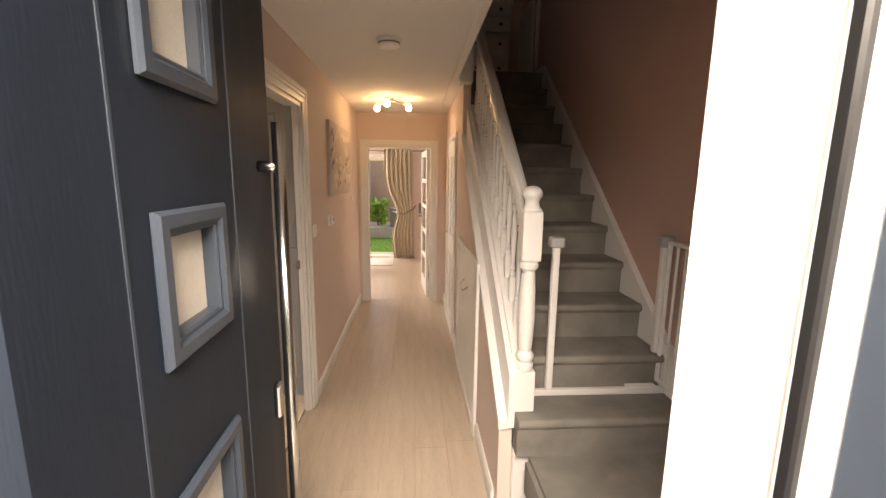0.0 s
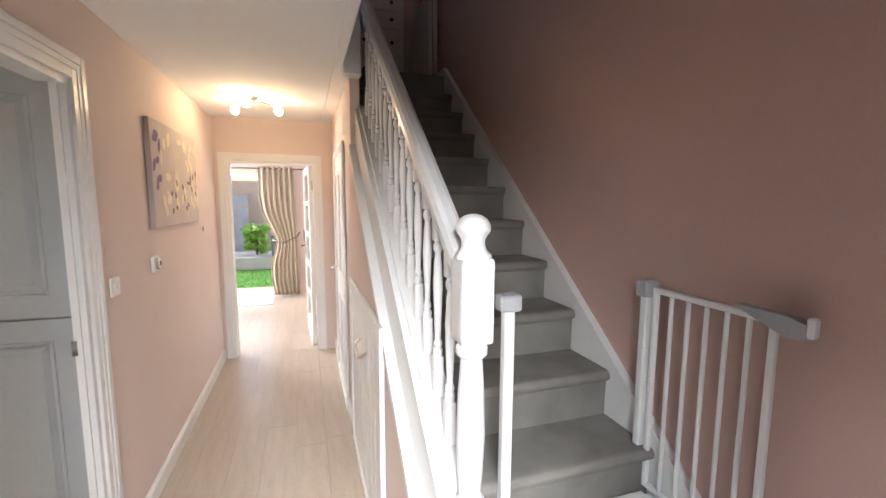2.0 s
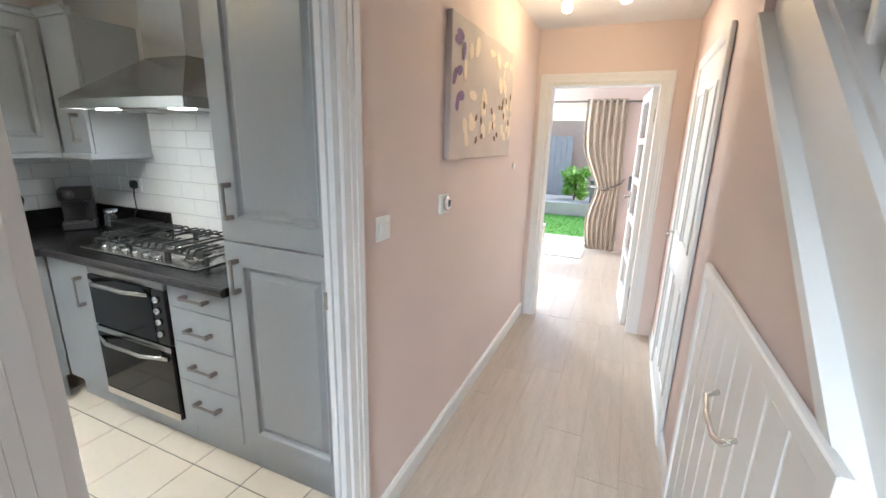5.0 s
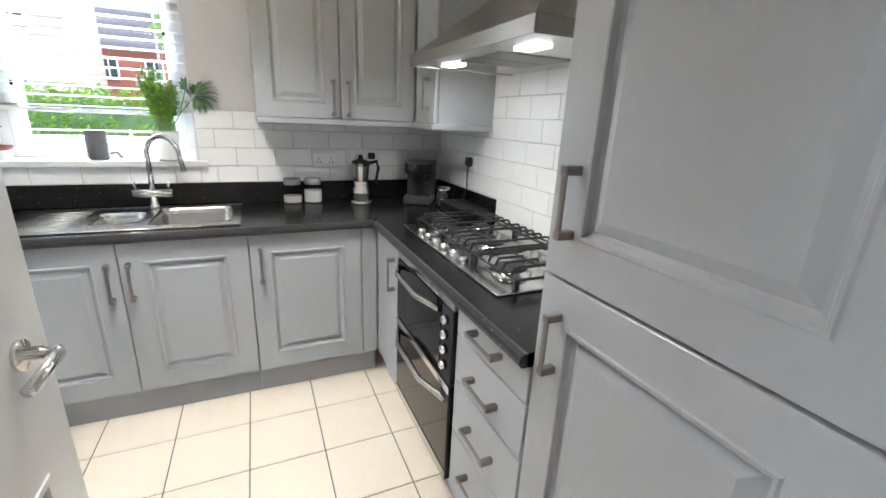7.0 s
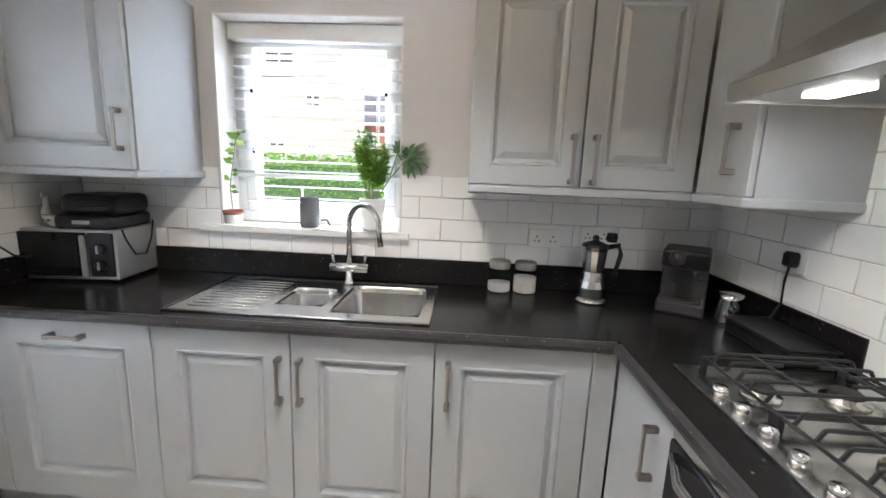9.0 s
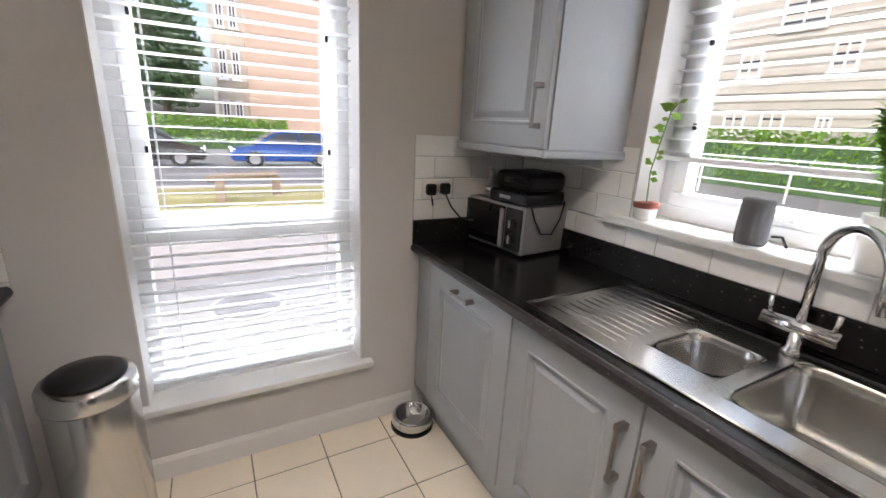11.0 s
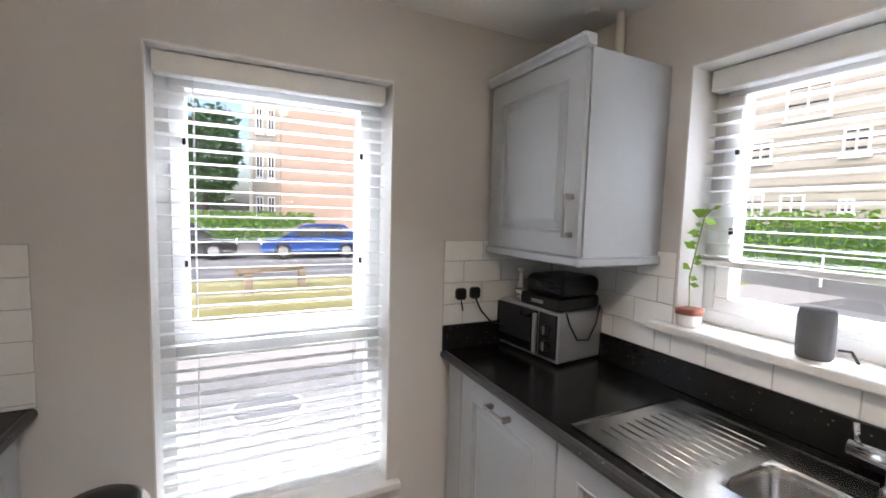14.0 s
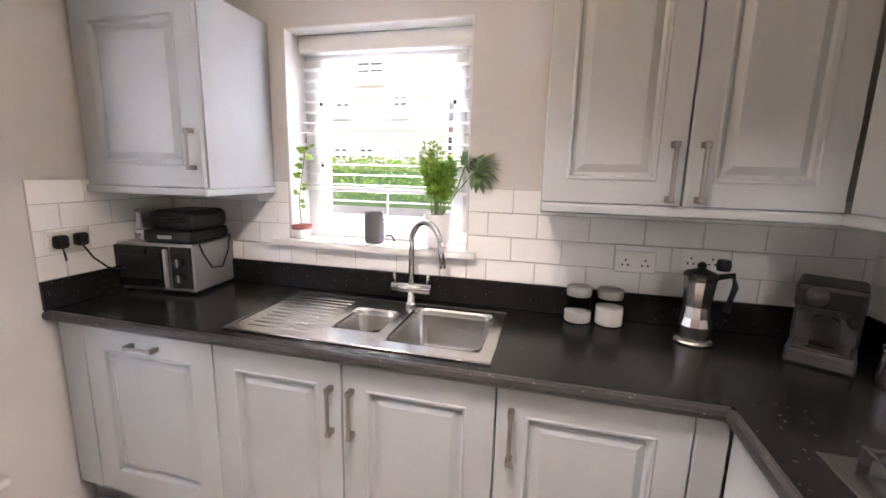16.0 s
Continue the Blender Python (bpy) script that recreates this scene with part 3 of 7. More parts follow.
structure("trim_stairwell_edge", box(1.001, 1.05, 0, 2.98, CEIL - 0.006, LAND + 0.02, 0.004), M_CEIL, "white edge of the ceiling over the stairs", "trim")


# ---- under-stairs doors ----
def low_cupboard():
    t = thing("understairs_cupboard_door", (HX1, 2.41, 0), "low white boarded cupboard door under the stairs", "cupboard door")
    y0, y1, z1 = 1.93, 2.97, 1.07
    x = HX1 - 0.004
    part("frame", frame_bm(y0 - 0.05, y1 + 0.05, 0.0, z1 + 0.04, 0.05, x - 0.022, x, "X", 0.004), M_WHITE, t)
    k = 8
    for i in range(k):
        a = y0 + (y1 - y0) * i / k
        part("board", box(x - 0.014, x - 0.001, a + 0.004, a + (y1 - y0) / k - 0.004, 0.055, z1 - 0.015, 0.004), M_WHITE, t)
    h = tube([(x - 0.014, 2.30, 0.86), (x - 0.045, 2.30, 0.84), (x - 0.05, 2.36, 0.82), (x - 0.05, 2.46, 0.82), (x - 0.045, 2.52, 0.84), (x - 0.014, 2.52, 0.86)], 0.008, 8)
    part("handle", h, M_CHROME, t, "chrome bow handle", True)


def tall_cupboard():
    t = thing("hall_cupboard_door", (HX1, 3.9, 0), "closed white panelled hall cupboard door", "door")
    y0, y1, z1 = 3.48, 4.30, 1.97
    x = HX1 - 0.004
    part("frame", frame_bm(y0 - 0.055, y1 + 0.055, -0.004, z1 + 0.055, 0.055, x - 0.02, x, "X", 0.004), M_WHITE, t)
    bm = box(x - 0.008, x - 0.001, y0, y1, 0.06, z1, 0.002)
    for a, b in ((y0 + 0.1, (y0 + y1) / 2 - 0.04), ((y0 + y1) / 2 + 0.04, y1 - 0.1)):
        for c, d in ((0.2, 0.8), (1.0, 1.82)):
            join(bm, frame_bm(a, b, c, d, 0.02, x - 0.016, x - 0.006, "X", 0.004))
    part("leaf", bm, M_WHITE, t)
    part("lever_handle", tube([(x - 0.008, 4.22, 1.0), (x - 0.05, 4.22, 1.0), (x - 0.055, 4.2, 1.0), (x - 0.055, 4.1, 1.0)], 0.009, 8), M_CHROME, t, "chrome lever handle", True)


low_cupboard()
tall_cupboard()


# ---- safety gates ----
def safety_gate():
    t = thing("stair_safety_gate", (1.62, 1.345, 0.58), "open white metal stair safety gate with grey latch", "safety gate")
    x = 1.915
    part("bottom_bar", box(1.25, 1.93, 1.262, 1.292, 0.576, 0.606, 0.004), M_WHITE, t)
    part("ramp_plate", box(1.74, 1.89, 1.25, 1.297, 0.606, 0.618, 0.004), M_WHITE, t, "white threshold catch")
    part("left_post", box(1.338, 1.370, 1.264, 1.294, 0.606, 1.30, 0.004), M_WHITE, t)
    part("left_cap", box(1.321, 1.387, 1.254, 1.304, 1.300, 1.347, 0.006), M_CAPGREY, t, "grey plastic post cap")
    part("hinge_post", box(1.895, 1.93, 1.33, 1.36, 0.610, 1.31, 0.004), M_WHITE, t)
    part("hinge_cap", box(1.88, 1.945, 1.32, 1.37, 1.29, 1.345, 0.006), M_CAPGREY, t, "grey plastic hinge cap")
    lf = part("gate_leaf", frame_bm(0.93, 1.318, 0.62, 1.325, 0.018, x - 0.010, x + 0.010, "X", 0.004), M_WHITE, t, "white barred gate leaf folded to the wall")
    for i in range(6):
        y = 0.93 + 0.009 + (1.309 - 0.939) * i / 6
        if i:
            part("bar", tube([(x, y, 0.63), (x, y, 1.315)], 0.007, 8), M_WHITE, lf)
    part("latch", prism([(1.035, 1.340), (0.90, 1.338), (0.862, 1.328), (0.862, 1.292), (0.90, 1.286), (0.99, 1.318)], 0.034, "X", x - 0.017), M_CAPGREY, lf, "grey tapered plastic latch")
    part("latch_tip", box(x - 0.013, x + 0.013, 0.848, 0.866, 1.296, 1.346, 0.005), M_UPVC, lf)
    t.location.y += 0.06


safety_gate()


def landing_gate():
    t = thing("landing_safety_gate", (1.93, 4.0, LAND), "white metal safety gate open at the stair top", "safety gate")
    part("post", box(1.925, 1.955, 3.95, 3.985, LAND + 0.1, 3.47, 0.004), M_WHITE, t)
    part("sill_bar", box(1.20, 1.955, 3.95, 3.985, LAND, LAND + 0.03, 0.004), M_WHITE, t)
    lf = part("gate_leaf", frame_bm(4.0, 4.6, LAND + 0.06, 3.42, 0.02, 1.90, 1.918, "X", 0.004), M_WHITE, t)
    for i in range(1, 9):
        y = 4.0 + 0.6 * i / 9
        part("bar", tube([(1.909, y, LAND + 0.07), (1.909, y, 3.41)], 0.006, 6), M_WHITE, lf)
    part("cap", box(1.915, 1.965, 3.94, 3.99, 3.47, 3.51, 0.005), M_GREY, t)


landing_gate()


def landing_chest():
    t = thing("landing_chest_of_drawers", (1.50, 4.5, LAND), "narrow cream chest of drawers with dark knobs", "chest of drawers")
    x0, x1, y0, y1, z1 = 1.25, 1.745, 4.33, 4.75, 3.50
    part("carcass", box(x0, x1, y0, y1, LAND, z1 - 0.025, 0.004), M_POT, t)
    part("top", box(x0 - 0.015, x1 + 0.015, y0 - 0.02, y1, z1 - 0.025, z1, 0.005), M_POT, t)
    zs = [LAND + 0.05, LAND + 0.30, LAND + 0.55, LAND + 0.70, z1 - 0.035]
    for a, b in zip(zs, zs[1:]):
        d = part("drawer", box(x0 + 0.02, x1 - 0.02, y0 - 0.015, y0, a + 0.005, b - 0.005, 0.004), M_POT, t)
        for x in (x0 + 0.12, x1 - 0.12):
            part("knob", lathe([(0.008, 0), (0.016, -0.018), (0.012, -0.026)], (x, y0 - 0.015, (a + b) / 2), 10, "Y"), M_BLACK, d, "small dark knob", True)
    o = thing("dark_ornament", (1.69, 4.4, z1), "small dark ornament on the chest", "ornament")
    part("bowl", lathe([(0.03, z1), (0.055, z1 + 0.02), (0.05, z1 + 0.025)], (1.66, 4.42, 0), 12), M_BLACK, o)
    part("figure", tube([(1.66, 4.42, z1 + 0.015), (1.65, 4.42, z1 + 0.05), (1.67, 4.42, z1 + 0.085)], 0.01, 6), M_BLACK, o)


landing_chest()


# ---- hall: small fixtures ----
def ceiling_spots():
    t = thing("ceiling_spotlight", (0.46, 3.87, CEIL), "chrome three-arm ceiling spotlight with warm lit bulbs", "ceiling light")
    part("rose", lathe([(0.06, CEIL), (0.06, CEIL - 0.02), (0.03, CEIL - 0.03)], (0.46, 3.87, 0), 20), M_CHROME, t, "", True)
    for dx, dy in ((-0.14, 0.16), (-0.02, -0.16), (0.183, 0.08)):
        a = part("arm", tube([(0.46, 3.87, CEIL - 0.025), (0.46 + dx * 0.6, 3.87 + dy * 0.6, CEIL - 0.04), (0.46 + dx, 3.87 + dy, CEIL - 0.06)], 0.008, 8), M_CHROME, t, "", True)
        part("bulb", lathe([(0.012, 0.03), (0.026, 0.012), (0.032, -0.012), (0.022, -0.032), (0.006, -0.04)], (0.46 + dx, 3.87 + dy, CEIL - 0.075), 14), M_BULB, a, "glowing warm bulb", True)


ceiling_spots()
for dx, dy in ((-0.14, 0.16), (-0.02, -0.16), (0.183, 0.08)):
    lamp("spot_bulb_light", "POINT", (0.46 + dx, 3.87 + dy, CEIL - 0.14), (0.46, 3.87, 0), 0.48, (1, 0.66, 0.36), (0.03, 0))


def smoke_alarm():
    t = thing("smoke_alarm", (0.56, 2.06, CEIL), "round white plastic smoke alarm on the ceiling", "smoke alarm")
    part("base", lathe([(0.072, CEIL), (0.072, CEIL - 0.015), (0.066, CEIL - 0.018)], (0.56, 2.06, 0), 28), M_PLASTICWHITE, t)
    part("body", lathe([(0.062, CEIL - 0.017), (0.062, CEIL - 0.035), (0.050, CEIL - 0.046), (0.02, CEIL - 0.049)], (0.56, 2.06, 0), 28), M_PLASTICWHITE, t)
    part("vent_ring", lathe([(0.063, CEIL - 0.024), (0.0635, CEIL - 0.027), (0.063, CEIL - 0.030)], (0.56, 2.06, 0), 28), M_GREY, t, "dark vent slot")


smoke_alarm()


def canvas_picture():
    y0, y1, z0, z1 = 3.0, 4.0, 1.44, 2.05
    t = thing("canvas_picture", (0.0, 3.5, z0), "canvas print of pale blossom on grey beige", "picture")
    part("canvas", box(0.002, 0.03, y0, y1, z0, z1, 0.003), mat("canvas_print", (0.62, 0.55, 0.50), 0.8, second=(0.45, 0.40, 0.39), scale=4, bump=0.15, bump_scale=400), t)
    rnd = random.Random(5)
    m_petal = mat("painted_cream_petal", (0.74, 0.64, 0.50), 0.8, var=0.1, scale=30)
    m_purple = mat("painted_mauve", (0.22, 0.16, 0.30), 0.8, var=0.2, scale=30)
    m_brown = mat("painted_brown_seed", (0.20, 0.12, 0.07), 0.8, var=0.2, scale=30)

    def blob(ra, rb, cy, cz, x):
        bm = bmesh.new()
        rot = rnd.uniform(0, 3.1)
        vs = []
        for i in range(10):
            a = 2 * math.pi * i / 10
            p, q = ra * math.cos(a), rb * math.sin(a)
            vs.append((min(y1 - 0.004, max(y0 + 0.004, cy + p * math.cos(rot) - q * math.sin(rot))), min(z1 - 0.004, max(z0 + 0.004, cz + p * math.sin(rot) + q * math.cos(rot)))))
        return prism(vs, 0.0006, "X", x)
    for i in range(34):
        u = rnd.uniform(0.15, 1)
        part("petal", blob(rnd.uniform(0.03, 0.06), rnd.uniform(0.018, 0.035), y0 + u * (y1 - y0), z0 + (0.15 + 0.75 * rnd.random()) * (z1 - z0), 0.0302 + i * 0.00006), m_petal, t)
    for i in range(16):
        u = rnd.uniform(0.3, 0.97)
        part("seed", blob(0.022, 0.014, y0 + u * (y1 - y0), z0 + rnd.uniform(0.08, 0.6) * (z1 - z0), 0.0326 + i * 0.00003), m_brown, t)
    for i in range(8):
        part("mauve_leaf", blob(rnd.uniform(0.03, 0.05), 0.02, y0 + rnd.uniform(0.02, 0.14) * (y1 - y0), z0 + rnd.uniform(0.2, 0.9) * (z1 - z0), 0.0330 + i * 0.00005), m_purple, t)


canvas_picture()


def thermostat():
    t = thing("room_thermostat", (0, 3.0, 1.20), "white and chrome wall thermostat", "thermostat")
    part("plate", box(0.001, 0.018, 2.955, 3.045, 1.20, 1.29, 0.006, segs=2), M_PLASTICWHITE, t)
    part("dial", lathe([(0.034, 0.018), (0.034, 0.03), (0.026, 0.034)], (0, 3.008, 1.246), 20, "X"), M_CHROME, t, "chrome dial", True)
    part("display", box(0.030, 0.0355, 2.995, 3.022, 1.232, 1.262, 0.001), M_BLACK, t, "dark display")


def light_switch():
    t = thing("light_switch", (0, 2.479, 1.18), "white plastic light switch", "light switch")
    part("plate", box(0.001, 0.011, 2.437, 2.523, 1.18, 1.266, 0.004, segs=2), M_PLASTICWHITE, t)
    for y in (2.462, 2.498):
        part("rocker", box(0.011, 0.016, y - 0.011, y + 0.011, 1.205, 1.24, 0.002), M_PLASTICWHITE, t)
    s = thing("small_wall_sensor", (0, 4.25, 1.36), "tiny white wall sensor", "sensor")
    part("case", box(0.001, 0.014, 4.23, 4.27, 1.34, 1.38, 0.004), M_PLASTICWHITE, s)


thermostat()
light_switch()


# ---- kitchen: cabinet pieces ----
def place(axis, side, face):
    """Maps (along, out, up) to the world for a front that faces along an axis."""
    def f(a, o, z):
        return (face + side * o, a, z) if axis == "X" else (a, face + side * o, z)
    return f


def pbox(f, a0, a1, o0, o1, z0, z1, bevel=0.0, bm=None):
    p, q = f(a0, o0, z0), f(a1, o1, z1)
    return box(min(p[0], q[0]), max(p[0], q[0]), min(p[1], q[1]), max(p[1], q[1]), z0, z1, bevel, bm)


def bar_handle(f, a, z, length, vertical, parent):
    bm = bmesh.new()
    h = length / 2
    if vertical:
        pbox(f, a - 0.006, a + 0.006, 0.030, 0.038, z - h, z + h, 0.002, bm)
        for s in (-1, 1):
            pbox(f, a - 0.009, a + 0.009, 0.0, 0.039, z + s * (h - 0.008) - 0.009, z + s * (h - 0.008) + 0.009, 0.002, bm)
    else:
        pbox(f, a - h, a + h, 0.030, 0.038, z - 0.006, z + 0.006, 0.002, bm)
        for s in (-1, 1):
            c = a + s * (h - 0.008)
            pbox(f, c - 0.009, c + 0.009, 0.0, 0.039, z - 0.009, z + 0.009, 0.002, bm)
    part("handle", bm, M_PEWTER, parent, "square dull metal handle")


def ring_front(f, a0, a1, z0, z1, steps, back=-0.019):
    """One closed front: rings inset by w at depth o, from the outer edge to the field."""
    bm = bmesh.new()
    loops = []
    for w, o in [(0.0, back), (0.0, -0.002), (0.002, 0.0), *steps]:
        loops.append([bm.verts.new(f(a, o, z)) for a, z in ((a0 + w, z0 + w), (a1 - w, z0 + w), (a1 - w, z1 - w), (a0 + w, z1 - w))])
    for u, v in zip(loops, loops[1:]):
        for i in range(4):
            bm.faces.new((u[i], u[(i + 1) % 4], v[(i + 1) % 4], v[i]))
    bm.faces.new(loops[-1])
    bm.faces.new(loops[0][::-1])
    bmesh.ops.recalc_face_normals(bm, faces=bm.faces)
    return bm


def panel_front(name, f, a0, a1, z0, z1, parent, rail=0.075, handle=None):
    """A framed front with a raised, bevelled panel."""
    steps = [(rail, 0.0), (rail + 0.004, 0.003), (rail + 0.010, 0.002), (rail + 0.015, -0.010), (rail + 0.024, -0.014), (rail + 0.048, -0.003)]
    d = part(name, ring_front(f, a0 + 0.003, a1 - 0.003, z0 + 0.002, z1 - 0.002, steps), M_CAB, parent)
    if handle:
        bar_handle(f, *handle, d)
    return d


def plain_front(name, f, a0, a1, z0, z1, parent, handle=None):
    d = part(name, pbox(f, a0 + 0.0025, a1 - 0.0025, -0.019, 0, z0 + 0.0015, z1 - 0.0015, 0.003), M_CAB, parent)
    if handle:
        bar_handle(f, *handle, d)
    return d


BASE0, BASE1, WT = 0.15, 0.872, 0.915
WT2 = 0.897                      # side worktop, a little lower
WALL0, WALL1 = 1.40, 2.11
XF = -2.06                       # fronts of the sink run
YF = 2.385                       # fronts of the hob run
fs, fh, fl = place("X", 1, XF), place("Y", -1, YF), place("X", -1, -0.585)


def base_unit(name, label, f, a0, a1, depth, fronts, z0=BASE0, z1=BASE1, category="kitchen cabinet"):
    p = f((a0 + a1) / 2, -depth / 2, 0)
    t = thing(name, p, label, category, "kitchen cabinets")
    part("carcass", pbox(f, a0 + 0.001, a1 - 0.001, -depth, -0.021, z0, z1), M_CAB, t)
    part("plinth", pbox(f, a0 + 0.001, a1 - 0.001, -0.075, -0.055, 0.002, z0), M_CAB, t, "grey plinth board")
    for fr in fronts:
        fr(t)
    return t


D = 0.58
base_unit("end_filler_unit", "narrow grey end panel beside the dishwasher", fs, 0.022, 0.15, D, [lambda t: plain_front("panel", fs, 0.022, 0.15, BASE0, BASE1, t)])
base_unit("dishwasher_unit", "grey painted integrated dishwasher front", fs, 0.15, 0.757, D, [lambda t: panel_front("door", fs, 0.15, 0.757, BASE0, BASE1, t, 0.09, (0.455, 0.815, 0.13, False))])
base_unit("sink_cabinet", "grey painted double-door cabinet under the sink", fs, 0.757, 1.768, D, [
    lambda t: panel_front("door", fs, 0.757, 1.262, BASE0, BASE1, t, 0.085, (1.225, 0.70, 0.17, True)),
    lambda t: panel_front("door", fs, 1.262, 1.768, BASE0, BASE1, t, 0.085, (1.30, 0.70, 0.17, True))], z1=0.735)
base_unit("corner_cabinet", "grey painted corner base cabinet", fs, 1.768, 2.384, D, [
    lambda t: panel_front("door", fs, 1.768, 2.30, BASE0, BASE1, t, 0.085, (1.815, 0.72, 0.17, True)),
    lambda t: plain_front("corner_post", fs, 2.30, 2.384, BASE0, BASE1, t)])
base_unit("pull_out_cabinet", "slim grey cabinet beside the oven", fh, -2.058, -1.667, D, [lambda t: plain_front("door", fh, -2.058, -1.667, BASE0, BASE1, t, (-1.755, 0.72, 0.16, True))])


def drawers(t):
    zs = [0.15, 0.395, 0.595, 0.765, BASE1]
    for a, b, h in zip(zs, zs[1:], (0.30, 0.49, 0.672, 0.83)):
        plain_front("drawer", fh, -1.08, -0.684, a, b, t, (-0.88, h, 0.15, False))


base_unit("drawer_unit", "grey four-drawer kitchen unit with bar handles", fh, -1.08, -0.684, D, [drawers])


def tall_fridge():
    t = thing("tall_fridge_cabinet", (-0.385, 2.69, 0), "tall grey painted integrated fridge freezer cabinet", "fridge cabinet", "kitchen cabinets")
    part("carcass", pbox(fh, -0.683, -0.092, -0.60, -0.021, 0.15, 2.11), M_CAB, t)
    part("plinth", pbox(fh, -0.683, -0.092, -0.075, -0.055, 0.002, 0.15), M_CAB, t)
    panel_front("door", fh, -0.681, -0.094, 1.12, 2.105, t, 0.088, (-0.610, 1.28, 0.14, True))
    panel_front("door", fh, -0.681, -0.094, 0.15, 1.117, t, 0.088, (-0.610, 0.98, 0.14, True))
    bm = prism([(0.0, 2.11), (0.03, 2.115), (0.035, 2.13), (0.05, 2.145), (0.05, 2.16), (0, 2.16)], 0.62, "X", -0.71)
    move(bm, Matrix.Translation((0, YF, 0)) @ Matrix.Diagonal((1, -1, 1, 1)))
    part("cornice", bm, M_CAB, t, "moulded grey cornice")
    o = thing("wire_basket", (-0.5, 2.75, 2.11), "black wire basket on the tall cabinet", "basket")
    for k in range(4):
        z = 2.125 + 0.035 * k
        part("ring", tube([(-0.62, 2.5, z), (-0.36, 2.5, z), (-0.36, 2.85, z), (-0.62, 2.85, z), (-0.62, 2.5, z)], 0.007, 6), M_BLACK, o)
    for x in (-0.62, -0.53, -0.44, -0.36):
        part("wire", tube([(x, 2.5, 2.112), (x, 2.5, 2.235)], 0.005, 6), M_BLACK, o)


tall_fridge()


# ---- kitchen: worktops ----
def edge_strip(f, a0, a1, parent, low=0.0):
    bm = bmesh.new()
    prof = [(-0.02, 0.877), (0.026, 0.877), (0.034, 0.885), (0.036, 0.896), (0.032, 0.908), (0.022, 0.914), (-0.02, 0.914)]
    rings = [[bm.verts.new(f(a, o, z - low)) for o, z in prof] for a in (a0, a1)]
    k = len(prof)
    for i in range(k):
        bm.faces.new((rings[0][i], rings[0][(i + 1) % k], rings[1][(i + 1) % k], rings[1][i]))
    bm.faces.new(rings[0])
    bm.faces.new(rings[1][::-1])
    bmesh.ops.recalc_face_normals(bm, faces=bm.faces)
    part("rolled_edge", bm, M_TOPEDGE_SHEEN, parent, "rolled black worktop edge with sheen in its colour")


w1 = thing("main_worktop", (-2.3, 1.2, 0.877), "black speckled L-shaped worktop with upstand", "worktop")
bm = bmesh.new()
SX0, SX1_, SY0, SY1 = -2.55, -2.13, 1.11, 1.705      # cut-out for the bowls
xs, ys = (KX0, SX0, SX1_, XF + 0.012, -0.684), (0.002, SY0, SY1, YF - 0.012, KY1)
for x0, x1 in zip(xs, xs[1:]):
    for y0, y1 in zip(ys, ys[1:]):
        if (x0 == SX0 and y0 == SY0) or (x0 > SX1_ and y1 < KY1):
            continue
        box(x0, x1, y0, y1, 0.877, WT, 0, bm)
bmesh.ops.remove_doubles(bm, verts=bm.verts, dist=0.0005)
seen = {}
for face in bm.faces[:]:
    key = tuple(round(c, 4) for c in face.calc_center_median())
    seen.setdefault(key, []).append(face)
bmesh.ops.delete(bm, geom=[q for v in seen.values() if len(v) > 1 for q in v], context="FACES_ONLY")
part("top", bm, M_TOP, w1)
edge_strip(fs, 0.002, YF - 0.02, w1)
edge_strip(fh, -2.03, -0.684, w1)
part("upstand", box(KX0, KX0 + 0.02, 0.02, KY1, WT, 1.03, 0.003), M_TOP, w1)
part("upstand", box(KX0, -2.03, 0.001, 0.02, WT, 1.03, 0.003), M_TOP, w1)
part("upstand", box(KX0 + 0.02, -1.88, KY1 - 0.02, KY1, WT, 1.03, 0.003), M_TOP, w1)

w2 = thing("side_worktop", (-0.36, 0.7, 0.877), "black speckled worktop along the hall wall", "worktop")
part("top", box(-0.60, KX1, 0.002, 1.395, WT2 - 0.038, WT2, 0.003), M_TOP, w2)
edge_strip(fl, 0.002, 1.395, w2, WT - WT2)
base_unit("side_base_cabinet", "grey painted base cabinet with white child lock", fl, 0.022, 1.39, 0.50, [
    lambda t: panel_front("door", fl, 0.04, 0.648, BASE0, BASE1 - 0.018, t, 0.085, (0.592, 0.68, 0.17, True)),
    lambda t: panel_front("door", fl, 0.648, 1.256, BASE0, BASE1 - 0.018, t, 0.085, (0.704, 0.68, 0.17, True)),
    lambda t: plain_front("end_panel", fl, 1.256, 1.39, BASE0, BASE1 - 0.018, t)], z1=BASE1 - 0.018)


def child_lock():
    t = thing("child_lock", (-0.62, 0.65, 0.74), "white plastic child safety lock across two handles", "child lock")
    part("strap", tube([(-0.625, 0.592, 0.775), (-0.645, 0.62, 0.795), (-0.645, 0.67, 0.79), (-0.625, 0.704, 0.77)], 0.008, 8), M_PLASTICWHITE, t, "", True)
    for y, z in ((0.592, 0.772), (0.704, 0.768)):
        part("clip", box(-0.642, -0.61, y - 0.02, y + 0.02, z - 0.018, z + 0.022, 0.007, segs=2), M_PLASTICWHITE, t)


child_lock()


